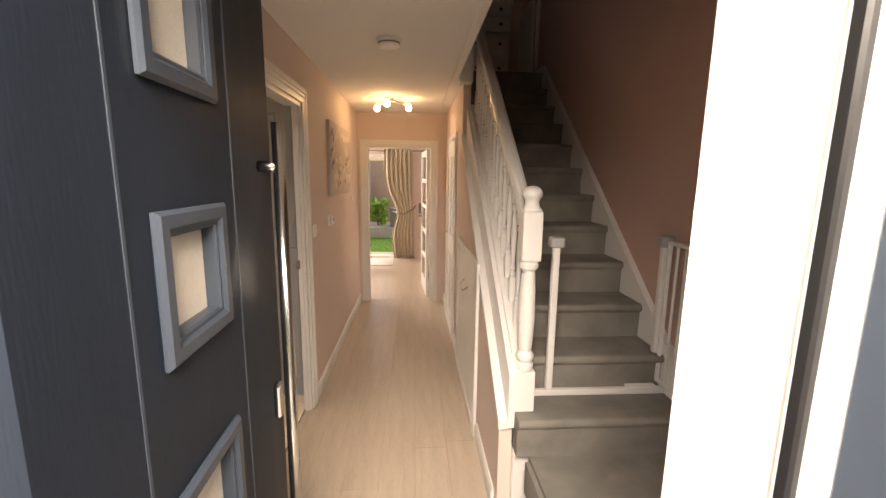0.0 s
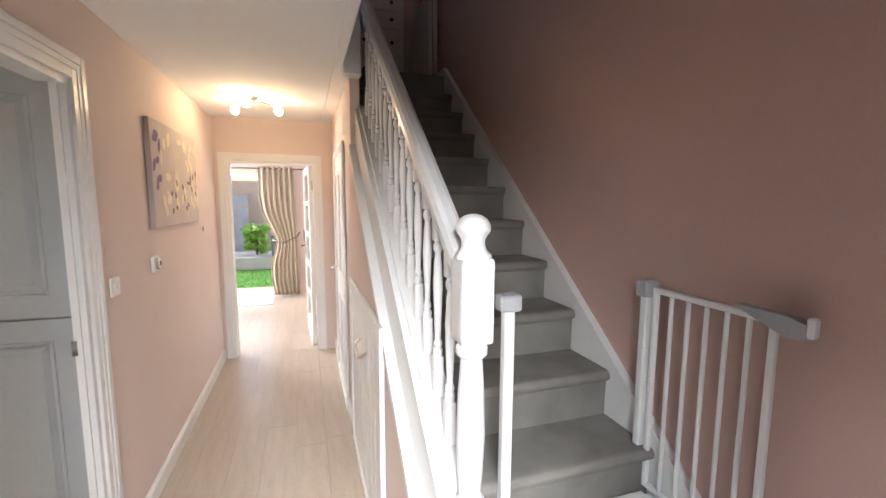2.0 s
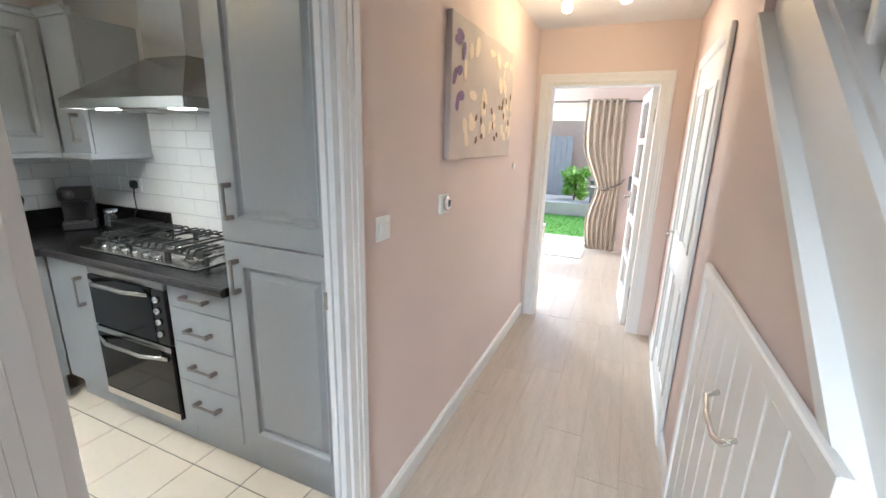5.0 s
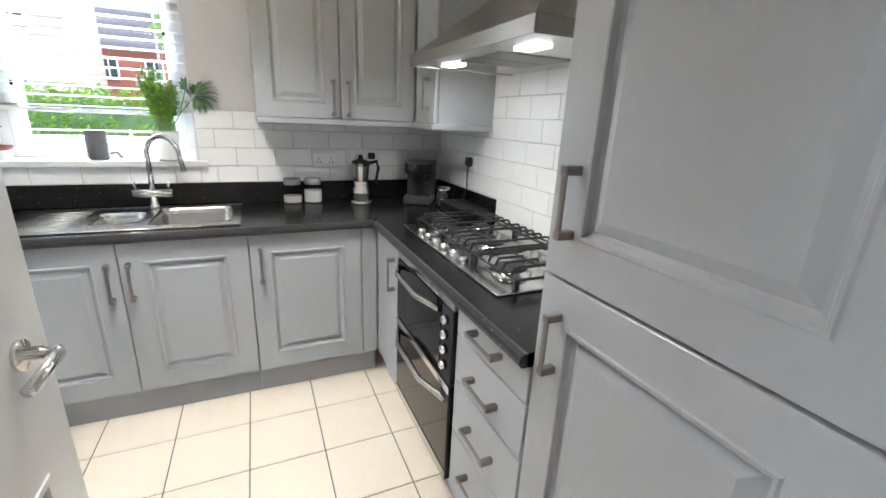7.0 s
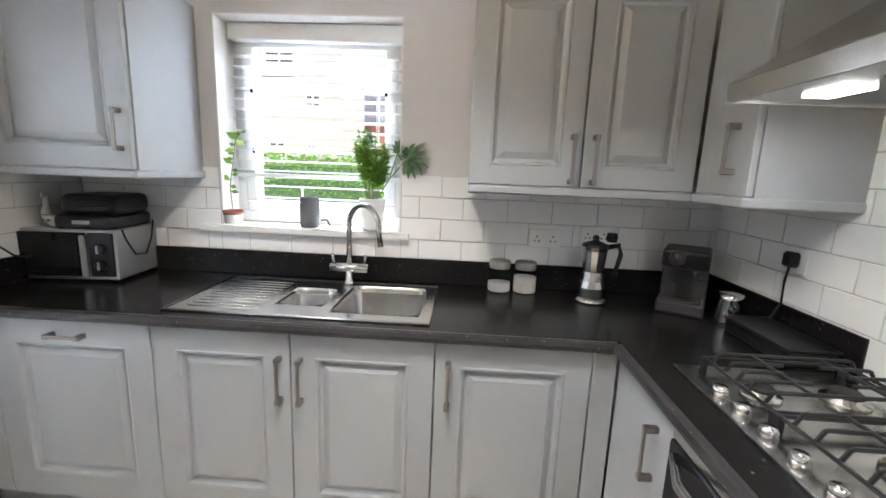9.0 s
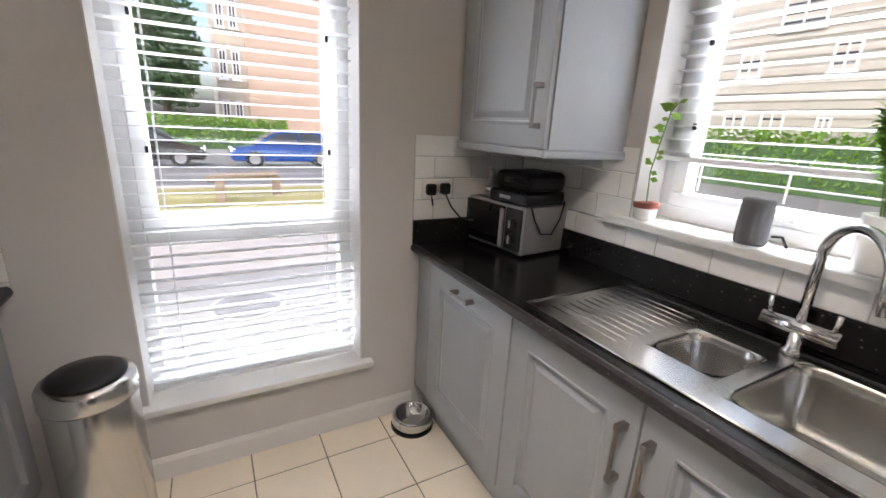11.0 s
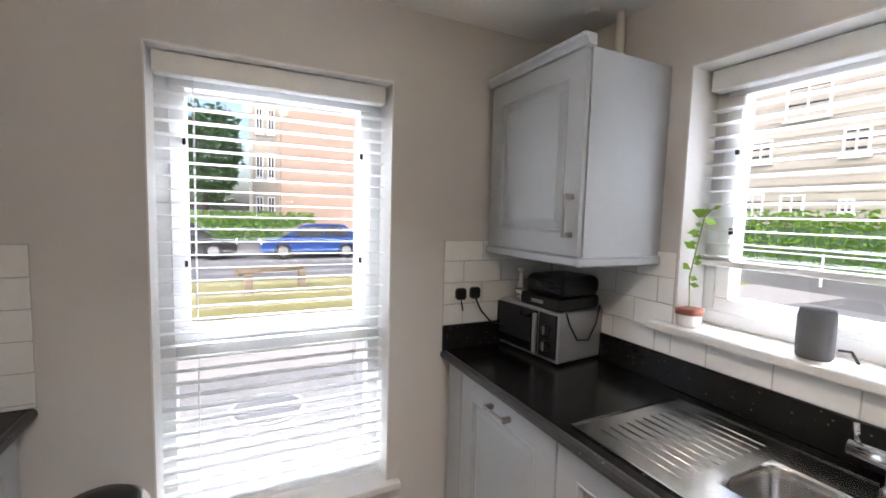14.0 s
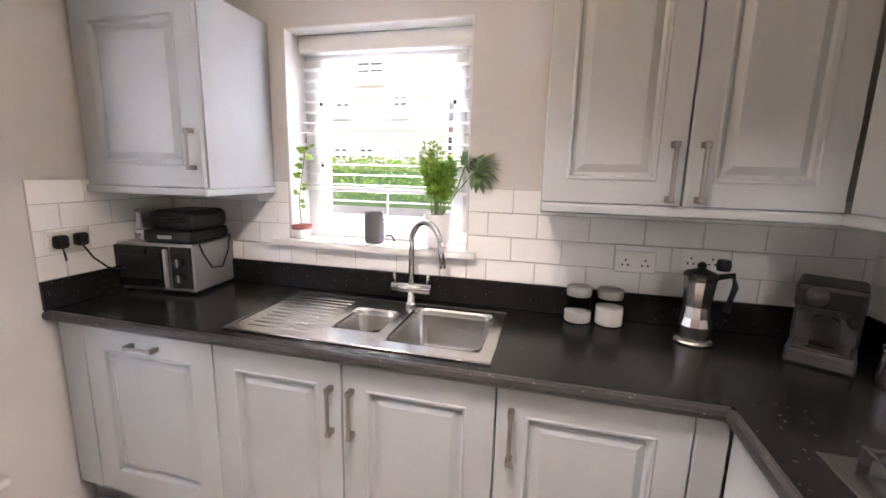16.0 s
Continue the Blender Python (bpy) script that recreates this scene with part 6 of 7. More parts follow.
on_side_cabinet()
q = thing("boiler_pipe", (-2.61, 0.40, 2.146), "short white pipe above the wall cabinet", "pipe")
part("pipe", tube([(-2.61, 0.40, 2.11), (-2.61, 0.40, CEIL - 0.002)], 0.018, 12), M_PLASTICWHITE, q, "", True)
part("collar", lathe([(0.034, CEIL - 0.02), (0.034, CEIL - 0.002)], (-2.5, 0.36, 0), 16), M_PLASTICWHITE, q)


# unseen ceiling fitting, added to carry the kitchen's fill light
def kitchen_fill_spots():
    t = thing("ceiling_spotlight", (-1.40, 1.55, CEIL), "unseen three-arm kitchen spotlight, added as fill light", "ceiling light")
    part("rose", lathe([(0.06, CEIL), (0.06, CEIL - 0.02), (0.03, CEIL - 0.03)], (-1.40, 1.55, 0), 20), M_CHROME, t, "", True)
    for dx, dy in ((-0.12, -0.06), (0.0, 0.12), (0.14, -0.04)):
        a = part("arm", tube([(-1.40, 1.55, CEIL - 0.025), (-1.40 + dx, 1.55 + dy, CEIL - 0.06)], 0.008, 8), M_CHROME, t, "", True)
        part("bulb", lathe([(0.012, 0.03), (0.026, 0.012), (0.032, -0.012), (0.022, -0.032), (0.006, -0.04)], (-1.40 + dx, 1.55 + dy, CEIL - 0.075), 14), M_BULB, a, "glowing warm bulb", True)


kitchen_fill_spots()
# added fill beams, aimed down to brighten the floor and lower cabinets
for dx, dy in ((-0.12, -0.06), (0.0, 0.12), (0.14, -0.04)):
    beam = lamp("kitchen_fill_light", "SPOT", (-1.40 + dx, 1.55 + dy, CEIL - 0.13), (-1.40 + 5 * dx, 1.55 + 5 * dy, 0), 15.0, (1, 0.91, 0.82), (0.04, 0))
    beam.data.spot_size, beam.data.spot_blend = radians(118), 0.9


# ---- living room seen through the hall door ----
def glass_door():
    t = thing("living_room_door", (0.90, 5.0, 0.005), "open white glazed living room door", "door")
    m = Matrix.Translation((0.898, 5.004, 0)) @ Matrix.Rotation(radians(94), 4, "Z")
    holes = [(0.11, 0.65, 0.20 + 0.345 * i, 0.50 + 0.345 * i) for i in range(5)]
    part("leaf", move(wall_with_holes("Y", 0.0, 0.038, 0, 0.76, 0.006, 1.955, holes), m), M_WHITE, t)
    for h in holes:
        part("pane", move(box(h[0], h[1], 0.016, 0.022, h[2], h[3]), m), M_GLASS, t, "clear glass pane")
    part("handle_plate", move(box(0.68, 0.72, 0.038, 0.046, 0.93, 1.10, 0.003), m), M_PEWTER, t, "dark metal handle plate")
    part("handle", move(tube([(0.70, 0.04, 1.04), (0.70, 0.085, 1.04), (0.60, 0.088, 1.04)], 0.009, 8), m), M_PEWTER, t, "", True)
    for z in (0.25, 1.70):
        part("hinge", move(tube([(0.0, 0.0, z), (0.0, 0.0, z + 0.1)], 0.008, 8), m), M_CHROME, t)


glass_door()


def curtain():
    t = thing("eyelet_curtain", (0.5, 7.6, 0.0), "long beige eyelet curtain tied back", "curtain")
    bm = bmesh.new()
    rows = []
    for j in range(25):
        z = 0.03 + (2.12 - 0.03) * j / 24
        tie = math.exp(-((z - 0.95) / 0.35) ** 2)
        left = 0.13 + 0.20 * tie + (0.17 * max(0, 1.1 - z))
        right = 0.68 + 0.02 * (1 - z)
        row = []
        for i in range(57):
            u = i / 56
            row.append(bm.verts.new((left + (right - left) * u, 7.60 + 0.045 * math.sin(u * 2 * math.pi * 6.5) * (1 - 0.4 * tie) + 0.01 * math.sin(9 * z + 5 * u), z)))
        rows.append(row)
    for a, b in zip(rows, rows[1:]):
        for i in range(56):
            bm.faces.new((a[i], a[i + 1], b[i + 1], b[i]))
    c = part("drape", bm, M_CURTAIN, t, "", True)
    mod = c.modifiers.new("thick", "SOLIDIFY")
    mod.thickness = 0.004
    for i in range(6):
        part("eyelet", lathe([(0.03, -0.004), (0.03, 0.004)], (0.17 + 0.095 * i, 7.60, 2.07), 16, "X"), M_CHROME, t, "metal eyelet ring")
    part("tieback", tube([(0.30, 7.54, 0.95), (0.48, 7.53, 0.90), (0.68, 7.56, 1.0), (0.72, 7.70, 1.05)], 0.014, 8), M_PEWTER, t, "dark cord tieback", True)
    p = thing("curtain_pole", (-0.3, 7.6, 2.10), "slim metal curtain pole", "curtain pole")
    part("pole", tube([(-1.7, 7.60, 2.085), (0.85, 7.60, 2.085)], 0.013, 10), M_PEWTER, p, "", True)
    part("finial", lathe([(0.014, 0), (0.028, 0.02), (0.02, 0.05)], (0.85, 7.6, 2.085), 12, "X"), M_PEWTER, p)
    for x in (-1.6, 0.78):
        part("bracket", tube([(x, 7.60, 2.085), (x, 7.75, 2.085)], 0.008, 6), M_PEWTER, p)


curtain()


def patio_doors():
    t = tagged(new("window_3"), "white framed patio doors to the garden", "patio door", kind="structure")
    t.location = (-0.44, 7.8, 0)
    part("window_frame", frame_bm(-1.5, 0.62, 0.0, 2.02, 0.055, 7.77, 7.84, "Y", 0.004), M_UPVC, t)
    part("mullion", box(-0.50, -0.42, 7.775, 7.83, 0.055, 1.965, 0.004), M_UPVC, t)
    for a, b in ((-1.44, -0.50),):
        g = part("pane", box(a, b, 7.80, 7.806, 0.06, 1.96), M_GLASS, t)
        g.visible_shadow = False
    m = thing("door_mat", (0.08, 7.4, 0.0), "grey woven mat at the patio door", "mat")
    part("weave", box(-0.17, 0.31, 7.05, 7.72, 0.001, 0.012, 0.004), M_FENCE, m)
    for i in range(9):
        part("stripe", box(-0.15 + 0.05 * i, -0.13 + 0.05 * i, 7.07, 7.70, 0.012, 0.014), M_PAVE, m)
    s = thing("white_stool", (-0.38, 6.8, 0), "small white stool with thin legs", "stool")
    part("seat", box(-0.58, -0.18, 6.6, 7.0, 0.43, 0.46, 0.01, segs=2), M_WHITE, s)
    for x in (-0.56, -0.20):
        for y in (6.62, 6.98):
            part("leg", tube([(x, y, 0), (x, y, 0.43)], 0.012, 8), M_STEEL, s)
    w = thing("wall_picture_small", (0.74, 7.745, 0.9), "small dark switch panel beside the curtain", "switch")
    part("plate", box(0.78, 0.86, 7.735, 7.749, 0.9, 1.1, 0.004), M_GREY, w)


patio_doors()


# ---- garden ----
structure("lawn", box(-6, 4, 8.75, 11.0, -0.16, -0.06), M_GRASS, "bright green garden lawn", "lawn")
structure("patio", box(-6, 4, 7.9, 8.75, -0.16, -0.05), M_PAVE, "pale paved patio", "patio")
structure("raised_border", box(-6, 4, 11.0, 12.4, -0.16, 0.22), M_PAVE, "pale stone raised garden border", "border")
structure("garden_wall", box(-6, 4, 13.2, 13.45, -0.16, 2.1), M_BRICK, "orange brick garden wall", "wall")


def grass_blades():
    rnd = random.Random(3)
    verts, faces = [], []
    for _ in range(5000):
        x, y = rnd.uniform(-2.5, 1.5), rnd.uniform(8.77, 10.98)
        a, h = rnd.uniform(0, 6.28), rnd.uniform(0.02, 0.045)
        k = len(verts)
        verts += [(x - 0.006 * math.cos(a), y - 0.006 * math.sin(a), -0.06), (x + 0.006 * math.cos(a), y + 0.006 * math.sin(a), -0.06), (x + rnd.uniform(-0.02, 0.02), y + rnd.uniform(-0.02, 0.02), -0.06 + h)]
        faces.append((k, k + 1, k + 2))
    me = bpy.data.meshes.new("grass_blades")
    me.from_pydata(verts, [], faces)
    me.materials.append(M_GRASS)
    tagged(new("grass_blades", me), "short green lawn grass", "grass", kind="stuff")


grass_blades()


def leaf_cloud(centre, size, count, leaf, seed, hollow=0.55):
    """Many small leaves in an uneven crown."""
    rnd = random.Random(seed)
    verts, faces = [], []
    clumps = []
    for _ in range(max(5, count // 120)):
        d = Vector((rnd.gauss(0, 1), rnd.gauss(0, 1), rnd.gauss(0, 1))).normalized() * rnd.uniform(hollow, 1.0)
        clumps.append((Vector((d.x * size[0], d.y * size[1], d.z * size[2])) * 0.72, rnd.uniform(0.25, 0.5)))
    for _ in range(count):
        c, r = rnd.choice(clumps)
        d = Vector((rnd.gauss(0, 1), rnd.gauss(0, 1), rnd.gauss(0, 1))).normalized() * rnd.random() ** 0.5 * r
        p = Vector(centre) + c + Vector((d.x * size[0], d.y * size[1], d.z * size[2]))
        u = Vector((rnd.gauss(0, 1), rnd.gauss(0, 1), rnd.gauss(0, 0.6))).normalized()
        v = u.orthogonal().normalized()
        s = leaf * rnd.uniform(0.6, 1.3)
        k = len(verts)
        verts += [p - u * s, p - v * s * 0.45 + Vector((0, 0, 0.1 * s)), p + u * s, p + v * s * 0.45]
        faces.append((k, k + 1, k + 2, k + 3))
    bm = bmesh.new()
    vs = [bm.verts.new(v) for v in verts]
    for f in faces:
        bm.faces.new([vs[i] for i in f])
    return bm


def shrub(place_, size, count, leaf, seed, label, material=M_LEAF):
    t = thing("shrub", (place_[0], place_[1], place_[2] - size[2]), label, "shrub")
    part("foliage", leaf_cloud(place_, size, count, leaf, seed), material, t)
    part("stem", tube([(place_[0], place_[1], place_[2] - size[2]), (place_[0] + 0.02, place_[1], place_[2])], 0.02, 6), M_BARK, t)


shrub((-0.35, 11.6, 0.62), (0.45, 0.4, 0.42), 1500, 0.06, 11, "bright green rounded garden shrub")
shrub((-2.2, 12.0, 0.8), (0.8, 0.5, 0.6), 1500, 0.07, 12, "green shrub against the garden wall")


def garden_things():
    p = thing("garden_planter", (0.25, 11.5, 0.22), "dark grey square garden planter", "planter")
    part("tub", box(0.02, 0.52, 11.2, 11.7, 0.22, 0.72, 0.02), M_GREY, p)
    part("lip", box(0.0, 0.54, 11.18, 11.72, 0.70, 0.74, 0.01), M_GREY, p)
    f = thing("garden_fence_panel", (-1.6, 12.9, -0.16), "grey slatted garden fence panel", "fence")
    for i in range(14):
        part("slat", box(-2.6 + 0.14 * i, -2.475 + 0.14 * i, 12.85, 12.87, -0.16, 1.7), M_FENCE, f)
    for z in (0.2, 1.3):
        part("rail", box(-2.6, -0.64, 12.87, 12.91, z, z + 0.08), M_FENCE, f)


garden_things()


# ---- street seen through the kitchen windows ----
GZ = -0.16
structure("gravel_strip", box(-12, 3.0, -2.9, -0.301, GZ - 0.02, GZ + 0.03), M_GRAVEL, "white gravel strip under the window", "gravel")
structure("footpath_front", box(-14, 12, -4.85, -2.9, GZ - 0.02, GZ + 0.012), M_PAVE, "pale concrete footpath", "pavement")
structure("verge", box(-14, 12, -9.1, -4.85, GZ - 0.02, GZ + 0.02), M_DRYGRASS, "dry yellow grass verge", "verge")
structure("gravel_side", box(-12.0, -2.96, -0.3, 9, GZ - 0.02, GZ + 0.03), M_PAVE, "pale paving beside the house", "pavement")
structure("road_front_kerb", box(-14, 12, -9.3, -9.1, GZ - 0.02, GZ + 0.06), M_PAVE, "concrete kerb", "kerb")


def manhole():
    t = thing("manhole_cover", (-1.4, -2.0, GZ + 0.03), "dark round drain cover in the gravel", "manhole cover")
    part("cover", lathe([(0.27, GZ + 0.03), (0.27, GZ + 0.045), (0.25, GZ + 0.05)], (-1.4, -2.0, 0), 28), M_GREY, t)
    part("rim", lathe([(0.31, GZ + 0.03), (0.31, GZ + 0.038), (0.27, GZ + 0.038)], (-1.4, -2.0, 0), 28), M_PAVE, t)


manhole()


def trip_rail(x0, y0, x1, y1):
    t = thing("timber_trip_rail", ((x0 + x1) / 2, (y0 + y1) / 2, GZ), "low weathered timber trip rail on the verge", "rail")
    for x, y in ((x0, y0), (x1, y1)):
        part("post", box(x - 0.08, x + 0.08, y - 0.08, y + 0.08, GZ, GZ + 0.42, 0.01), M_TIMBER, t)
    part("rail", tube([(x0 - 0.2 * (x1 - x0) / abs(x1 - x0), y0, GZ + 0.46), (x1, y1, GZ + 0.46)], 0.075, 8), M_TIMBER, t)


trip_rail(-1.35, -7.3, -2.45, -8.0)


def car(place_, yaw, paint, label, estate):
    m = Matrix.Translation(place_) @ Matrix.Rotation(radians(yaw), 4, "Z")
    t = thing("parked_car", place_, label, "car")
    low = [(-2.1, 0.25), (-2.18, 0.45), (-2.12, 0.72), (-1.2, 0.88), (1.95 if estate else 1.6, 0.90), (2.12, 0.80), (2.16, 0.45), (2.08, 0.25)]
    bm = prism(low, 1.74, "Y", -0.87)
    bmesh.ops.bevel(bm, geom=bm.edges[:], offset=0.06, segments=2, affect="EDGES")
    part("body", move(bm, m), paint, t)
    cab = [(-1.25, 0.86), (-0.45, 1.40), (-0.1, 1.46), (1.2, 1.46), (1.98, 0.90)] if estate else [(-1.25, 0.86), (-0.45, 1.38), (0.0, 1.44), (0.8, 1.42), (1.75, 0.90)]
    bm = prism(cab, 1.46, "Y", -0.73)
    bmesh.ops.bevel(bm, geom=bm.edges[:], offset=0.05, segments=2, affect="EDGES")
    part("cabin", move(bm, m), paint, t)
    for s in (-1, 1):
        side = [(-1.0, 0.92), (-0.42, 1.33), (0.35, 1.38), (0.35, 0.92)]
        part("side_window", move(prism(side, 0.01, "Y", s * 0.735 - 0.005), m), M_DARKGLASS, t, "dark car window")
        side = [(0.42, 0.92), (0.42, 1.38), (1.1, 1.38), (1.55, 0.95)]
        part("side_window", move(prism(side, 0.01, "Y", s * 0.735 - 0.005), m), M_DARKGLASS, t, "dark car window")
        for x in (-1.3, 1.3):
            w = part("wheel", move(lathe([(0.31, -0.1), (0.33, -0.08), (0.33, 0.08), (0.31, 0.1)], (x, s * 0.80, 0.33), 22, "Y"), m), M_RUBBER, t, "black tyre")
            part("rim", move(lathe([(0.20, -0.012), (0.20, 0.012)], (x, s * 0.90, 0.33), 16, "Y"), m), M_SILVER, w, "silver wheel rim")
        part("headlight", move(box(-2.15, -1.95, s * 0.72 - 0.14, s * 0.72 + 0.14, 0.58, 0.72, 0.03), m), M_UPVC, t, "clear headlight")
        part("tail_light", move(box(2.05, 2.165, s * 0.75 - 0.08, s * 0.75 + 0.08, 0.6, 0.85, 0.02), m), M_RED, t, "red tail light")
    part("windscreen", move(prism([(-1.22, 0.90), (-0.47, 1.37), (-0.50, 1.39), (-1.26, 0.92)], 1.3, "Y", -0.65), m), M_DARKGLASS, t, "dark windscreen")
    t.scale = (0.84, 0.84, 0.84)


car((-3.65, -14.4, GZ), 180, M_BLUECAR, "parked bright blue estate car", True)
car((0.65, -14.6, GZ), 0, M_BLACKCAR, "parked black hatchback car", False)


def building(name, label, x0, x1, y0, y1, h, wall_m, win, roof):
    """A plain block; win holds (face, a, z, w, hgt) window places."""
    t = thing(name, ((x0 + x1) / 2, (y0 + y1) / 2, GZ), label, "building")
    part("wall", box(x0, x1, y0, y1, GZ, h), wall_m, t)
    for face, a, z, w, hh in win:
        if face == "+y":
            f = place("Y", 1, y1)
        elif face == "+x":
            f = place("X", 1, x1)
        else:
            f = place("X", -1, x0)
        bm = bmesh.new()
        for p, q, r, s in ((a - w / 2, a + w / 2, z + hh - 0.08, z + hh), (a - w / 2, a + w / 2, z, z + 0.08), (a - w / 2, a - w / 2 + 0.08, z + 0.08, z + hh - 0.08), (a + w / 2 - 0.08, a + w / 2, z + 0.08, z + hh - 0.08), (a - 0.03, a + 0.03, z + 0.08, z + hh - 0.08)):
            pbox(f, p, q, -0.02, 0.05, r, s, 0, bm)
        wi = part("window", bm, M_UPVC, t, "white framed window")
        part("pane", pbox(f, a - w / 2 + 0.06, a + w / 2 - 0.06, 0.002, 0.012, z + 0.06, z + hh - 0.06), M_DARKGLASS, wi, "dark pane")
        part("sill", pbox(f, a - w / 2 - 0.05, a + w / 2 + 0.05, 0.0, 0.12, z - 0.07, z), M_UPVC, wi)
    if roof == "flat":
        part("parapet", box(x0 - 0.15, x1 + 0.15, y0 - 0.15, y1 + 0.15, h, h + 0.3), M_PAVE, t)
    else:
        ym = (y0 + y1) / 2
        if roof == "y":
            bm = prism([(x0 - 0.3, h), (x1 + 0.3, h), ((x0 + x1) / 2, h + (x1 - x0) * 0.35)], y1 - y0 + 0.6, "Y", y0 - 0.3)
        else:
            bm = prism([(y0 - 0.3, h), (y1 + 0.3, h), (ym, h + (y1 - y0) * 0.32)], x1 - x0 + 0.6, "X", x0 - 0.3)
        part("roof", bm, M_ROOF, t, "grey slate roof")
    return t


# orange brick flats across the street
win = [("+x", -27.5 - 2.2 * i, 1.0 + 2.7 * k, 1.2, 1.4) for i in range(3) for k in range(4)]
building("brick_flats", "tall orange brick block of flats", -12.0, -3.5, -36, -25, 11.5, M_BRICK, win, "flat")
win = [("+y", -3.0 + 0.65 * i, 0.8 + 2.6 * k, 0.42, 1.5) for i in range(2) for k in range(4)]
building("pale_flats", "pale rendered flats beside the brick block", -3.49, -2.0, -36, -26, 10.5, M_RENDER, win, "flat")
# cream boarded house across the side street, and a lower terrace
win = [("+x", -6.68, 5.4, 1.4, 1.5), ("+x", -5.2, 3.9, 0.75, 0.95), ("+x", -8.25, 1.75, 0.8, 0.95), ("+x", -6.9, 1.75, 0.8, 0.9), ("+x", -5.3, 1.95, 0.45, 0.5), ("+x", -8.1, 3.9, 0.8, 0.9), ("+x", -10.6, 4.8, 1.0, 1.2), ("+x", -11.5, 1.75, 0.9, 1.0)]
house = building("cream_house", "tall cream weatherboarded house", -24, -20, -15, -3.85, 8.2, M_RENDER, win, "x")
for i in range(26):
    part("weatherboard", prism([(-20.0, 0.3 + 0.3 * i), (-19.965, 0.3 + 0.3 * i), (-19.995, 0.59 + 0.3 * i), (-20.0, 0.59 + 0.3 * i)], 11.15, "Y", -15), M_RENDER, house)
win = [("+x", -8.4 + 2.4 * i, 3.0, 1.0, 1.2) for i in range(8)] + [("+x", -8.4 + 2.4 * i, 0.6, 1.0, 1.2) for i in range(8)]
building("terrace_house", "red brick and white terrace with slate roof", -42, -34, -10, 12, 4.8, M_REDBRICK, win, "y")
building("white_house", "white rendered house among trees", -41, -33.9, 1.2, 4.0, 4.4, M_POT, [("+x", 2.2, 2.6, 0.9, 1.1)], "y")


def tree(place_, h, size, count, leaf, seed, label, material):
    t = thing("tree", place_, label, "tree")
    x, y, z = place_
    trunk = lathe([(0.22 * h / 8, z), (0.16 * h / 8, z + 0.3 * h), (0.10 * h / 8, z + 0.6 * h), (0.04, z + 0.85 * h)], (x, y, 0), 10)
    rnd = random.Random(seed)
    for i in range(6):
        a = rnd.uniform(0, 6.28)
        q = z + h * rnd.uniform(0.35, 0.6)
        tube([(x, y, q), (x + 0.3 * size[0] * math.cos(a), y + 0.3 * size[1] * math.sin(a), q + 0.12 * h), (x + 0.65 * size[0] * math.cos(a), y + 0.65 * size[1] * math.sin(a), q + 0.2 * h)], 0.05, 6, trunk)
    part("trunk", trunk, M_BARK, t)
    part("crown", leaf_cloud((x, y, z + h * 0.62), size, count, leaf, seed), material, t, "uneven leafy crown")


tree((0.4, -24.0, GZ), 7.0, (2.1, 2.0, 3.0), 5000, 0.22, 21, "tall dark green conifer-like tree", M_DARKLEAF_AND_SHADE)
tree((3.6, -27.0, GZ), 6.5, (2.4, 2.0, 2.8), 4000, 0.24, 22, "broad dark green street tree", M_DARKLEAF_AND_SHADE)
tree((-23.0, 0.2, GZ), 9.0, (2.0, 2.0, 3.0), 2200, 0.25, 23, "slender green garden tree", M_LEAF)
tree((-30, 4.5, GZ), 8.0, (2.6, 2.6, 3.0), 3000, 0.26, 24, "leafy green tree behind the houses", M_DARKLEAF_AND_SHADE)


def hedge(name, x0, x1, y0, y1, h, n, leaf, seed, material, label):
    rnd = random.Random(seed)
    t = thing(name, ((x0 + x1) / 2, (y0 + y1) / 2, GZ), label, "hedge")
    verts, faces = [], []
    for _ in range(n):
        p = Vector((rnd.uniform(x0, x1), rnd.uniform(y0, y1), GZ + h * (0.05 + 0.95 * rnd.random() ** 0.6) * (0.85 + 0.2 * math.sin(rnd.uniform(0, 6.28)))))
        u = Vector((rnd.gauss(0, 1), rnd.gauss(0, 1), rnd.gauss(0, 1))).normalized()
        v = u.orthogonal().normalized()
        s = leaf * rnd.uniform(0.6, 1.3)
        k = len(verts)
        verts += [p - u * s, p - v * s * 0.5, p + u * s, p + v * s * 0.5]
        faces.append((k, k + 1, k + 2, k + 3))
    bm = bmesh.new()
    vs = [bm.verts.new(v) for v in verts]
    for f in faces:
        bm.faces.new([vs[i] for i in f])
    part("foliage", bm, material, t)
    # added dark box, its colour stands for the shade deep between the leaves
    part("shade_core", box(x0 + 0.2, x1 - 0.2, y0 + 0.2, y1 - 0.2, GZ, GZ + h * 0.75), M_DARKLEAF_AND_SHADE, t)


hedge("hedge", -19.6, -18.2, -14, 3, 2.1, 9000, 0.13, 31, M_LEAF, "bright green hedge before the cream house")
hedge("hedge", -5.0, 3.0, -23.5, -22.2, 1.5, 5000, 0.14, 32, M_LEAF, "green hedge before the flats")


def white_rails():
    t = thing("white_street_railing", (-15, -3, GZ), "low white metal railing along the side street", "railing")
    for z in (0.45, 0.85):
        part("rail", tube([(-15.5, -14, GZ + z), (-15.5, 6, GZ + z)], 0.03, 8), M_UPVC, t)
    for i in range(9):
        part("post", tube([(-15.5, -14 + 2.5 * i, GZ), (-15.5, -14 + 2.5 * i, GZ + 0.9)], 0.035, 8), M_UPVC, t)


white_rails()


# ---- floor boards and tiles, piece by piece ----
def shared_piece(name, me, place_, parent):
    ob = new(name, me)
    ob.parent = parent
    ob.location = Vector(place_) - parent.location
    return ob


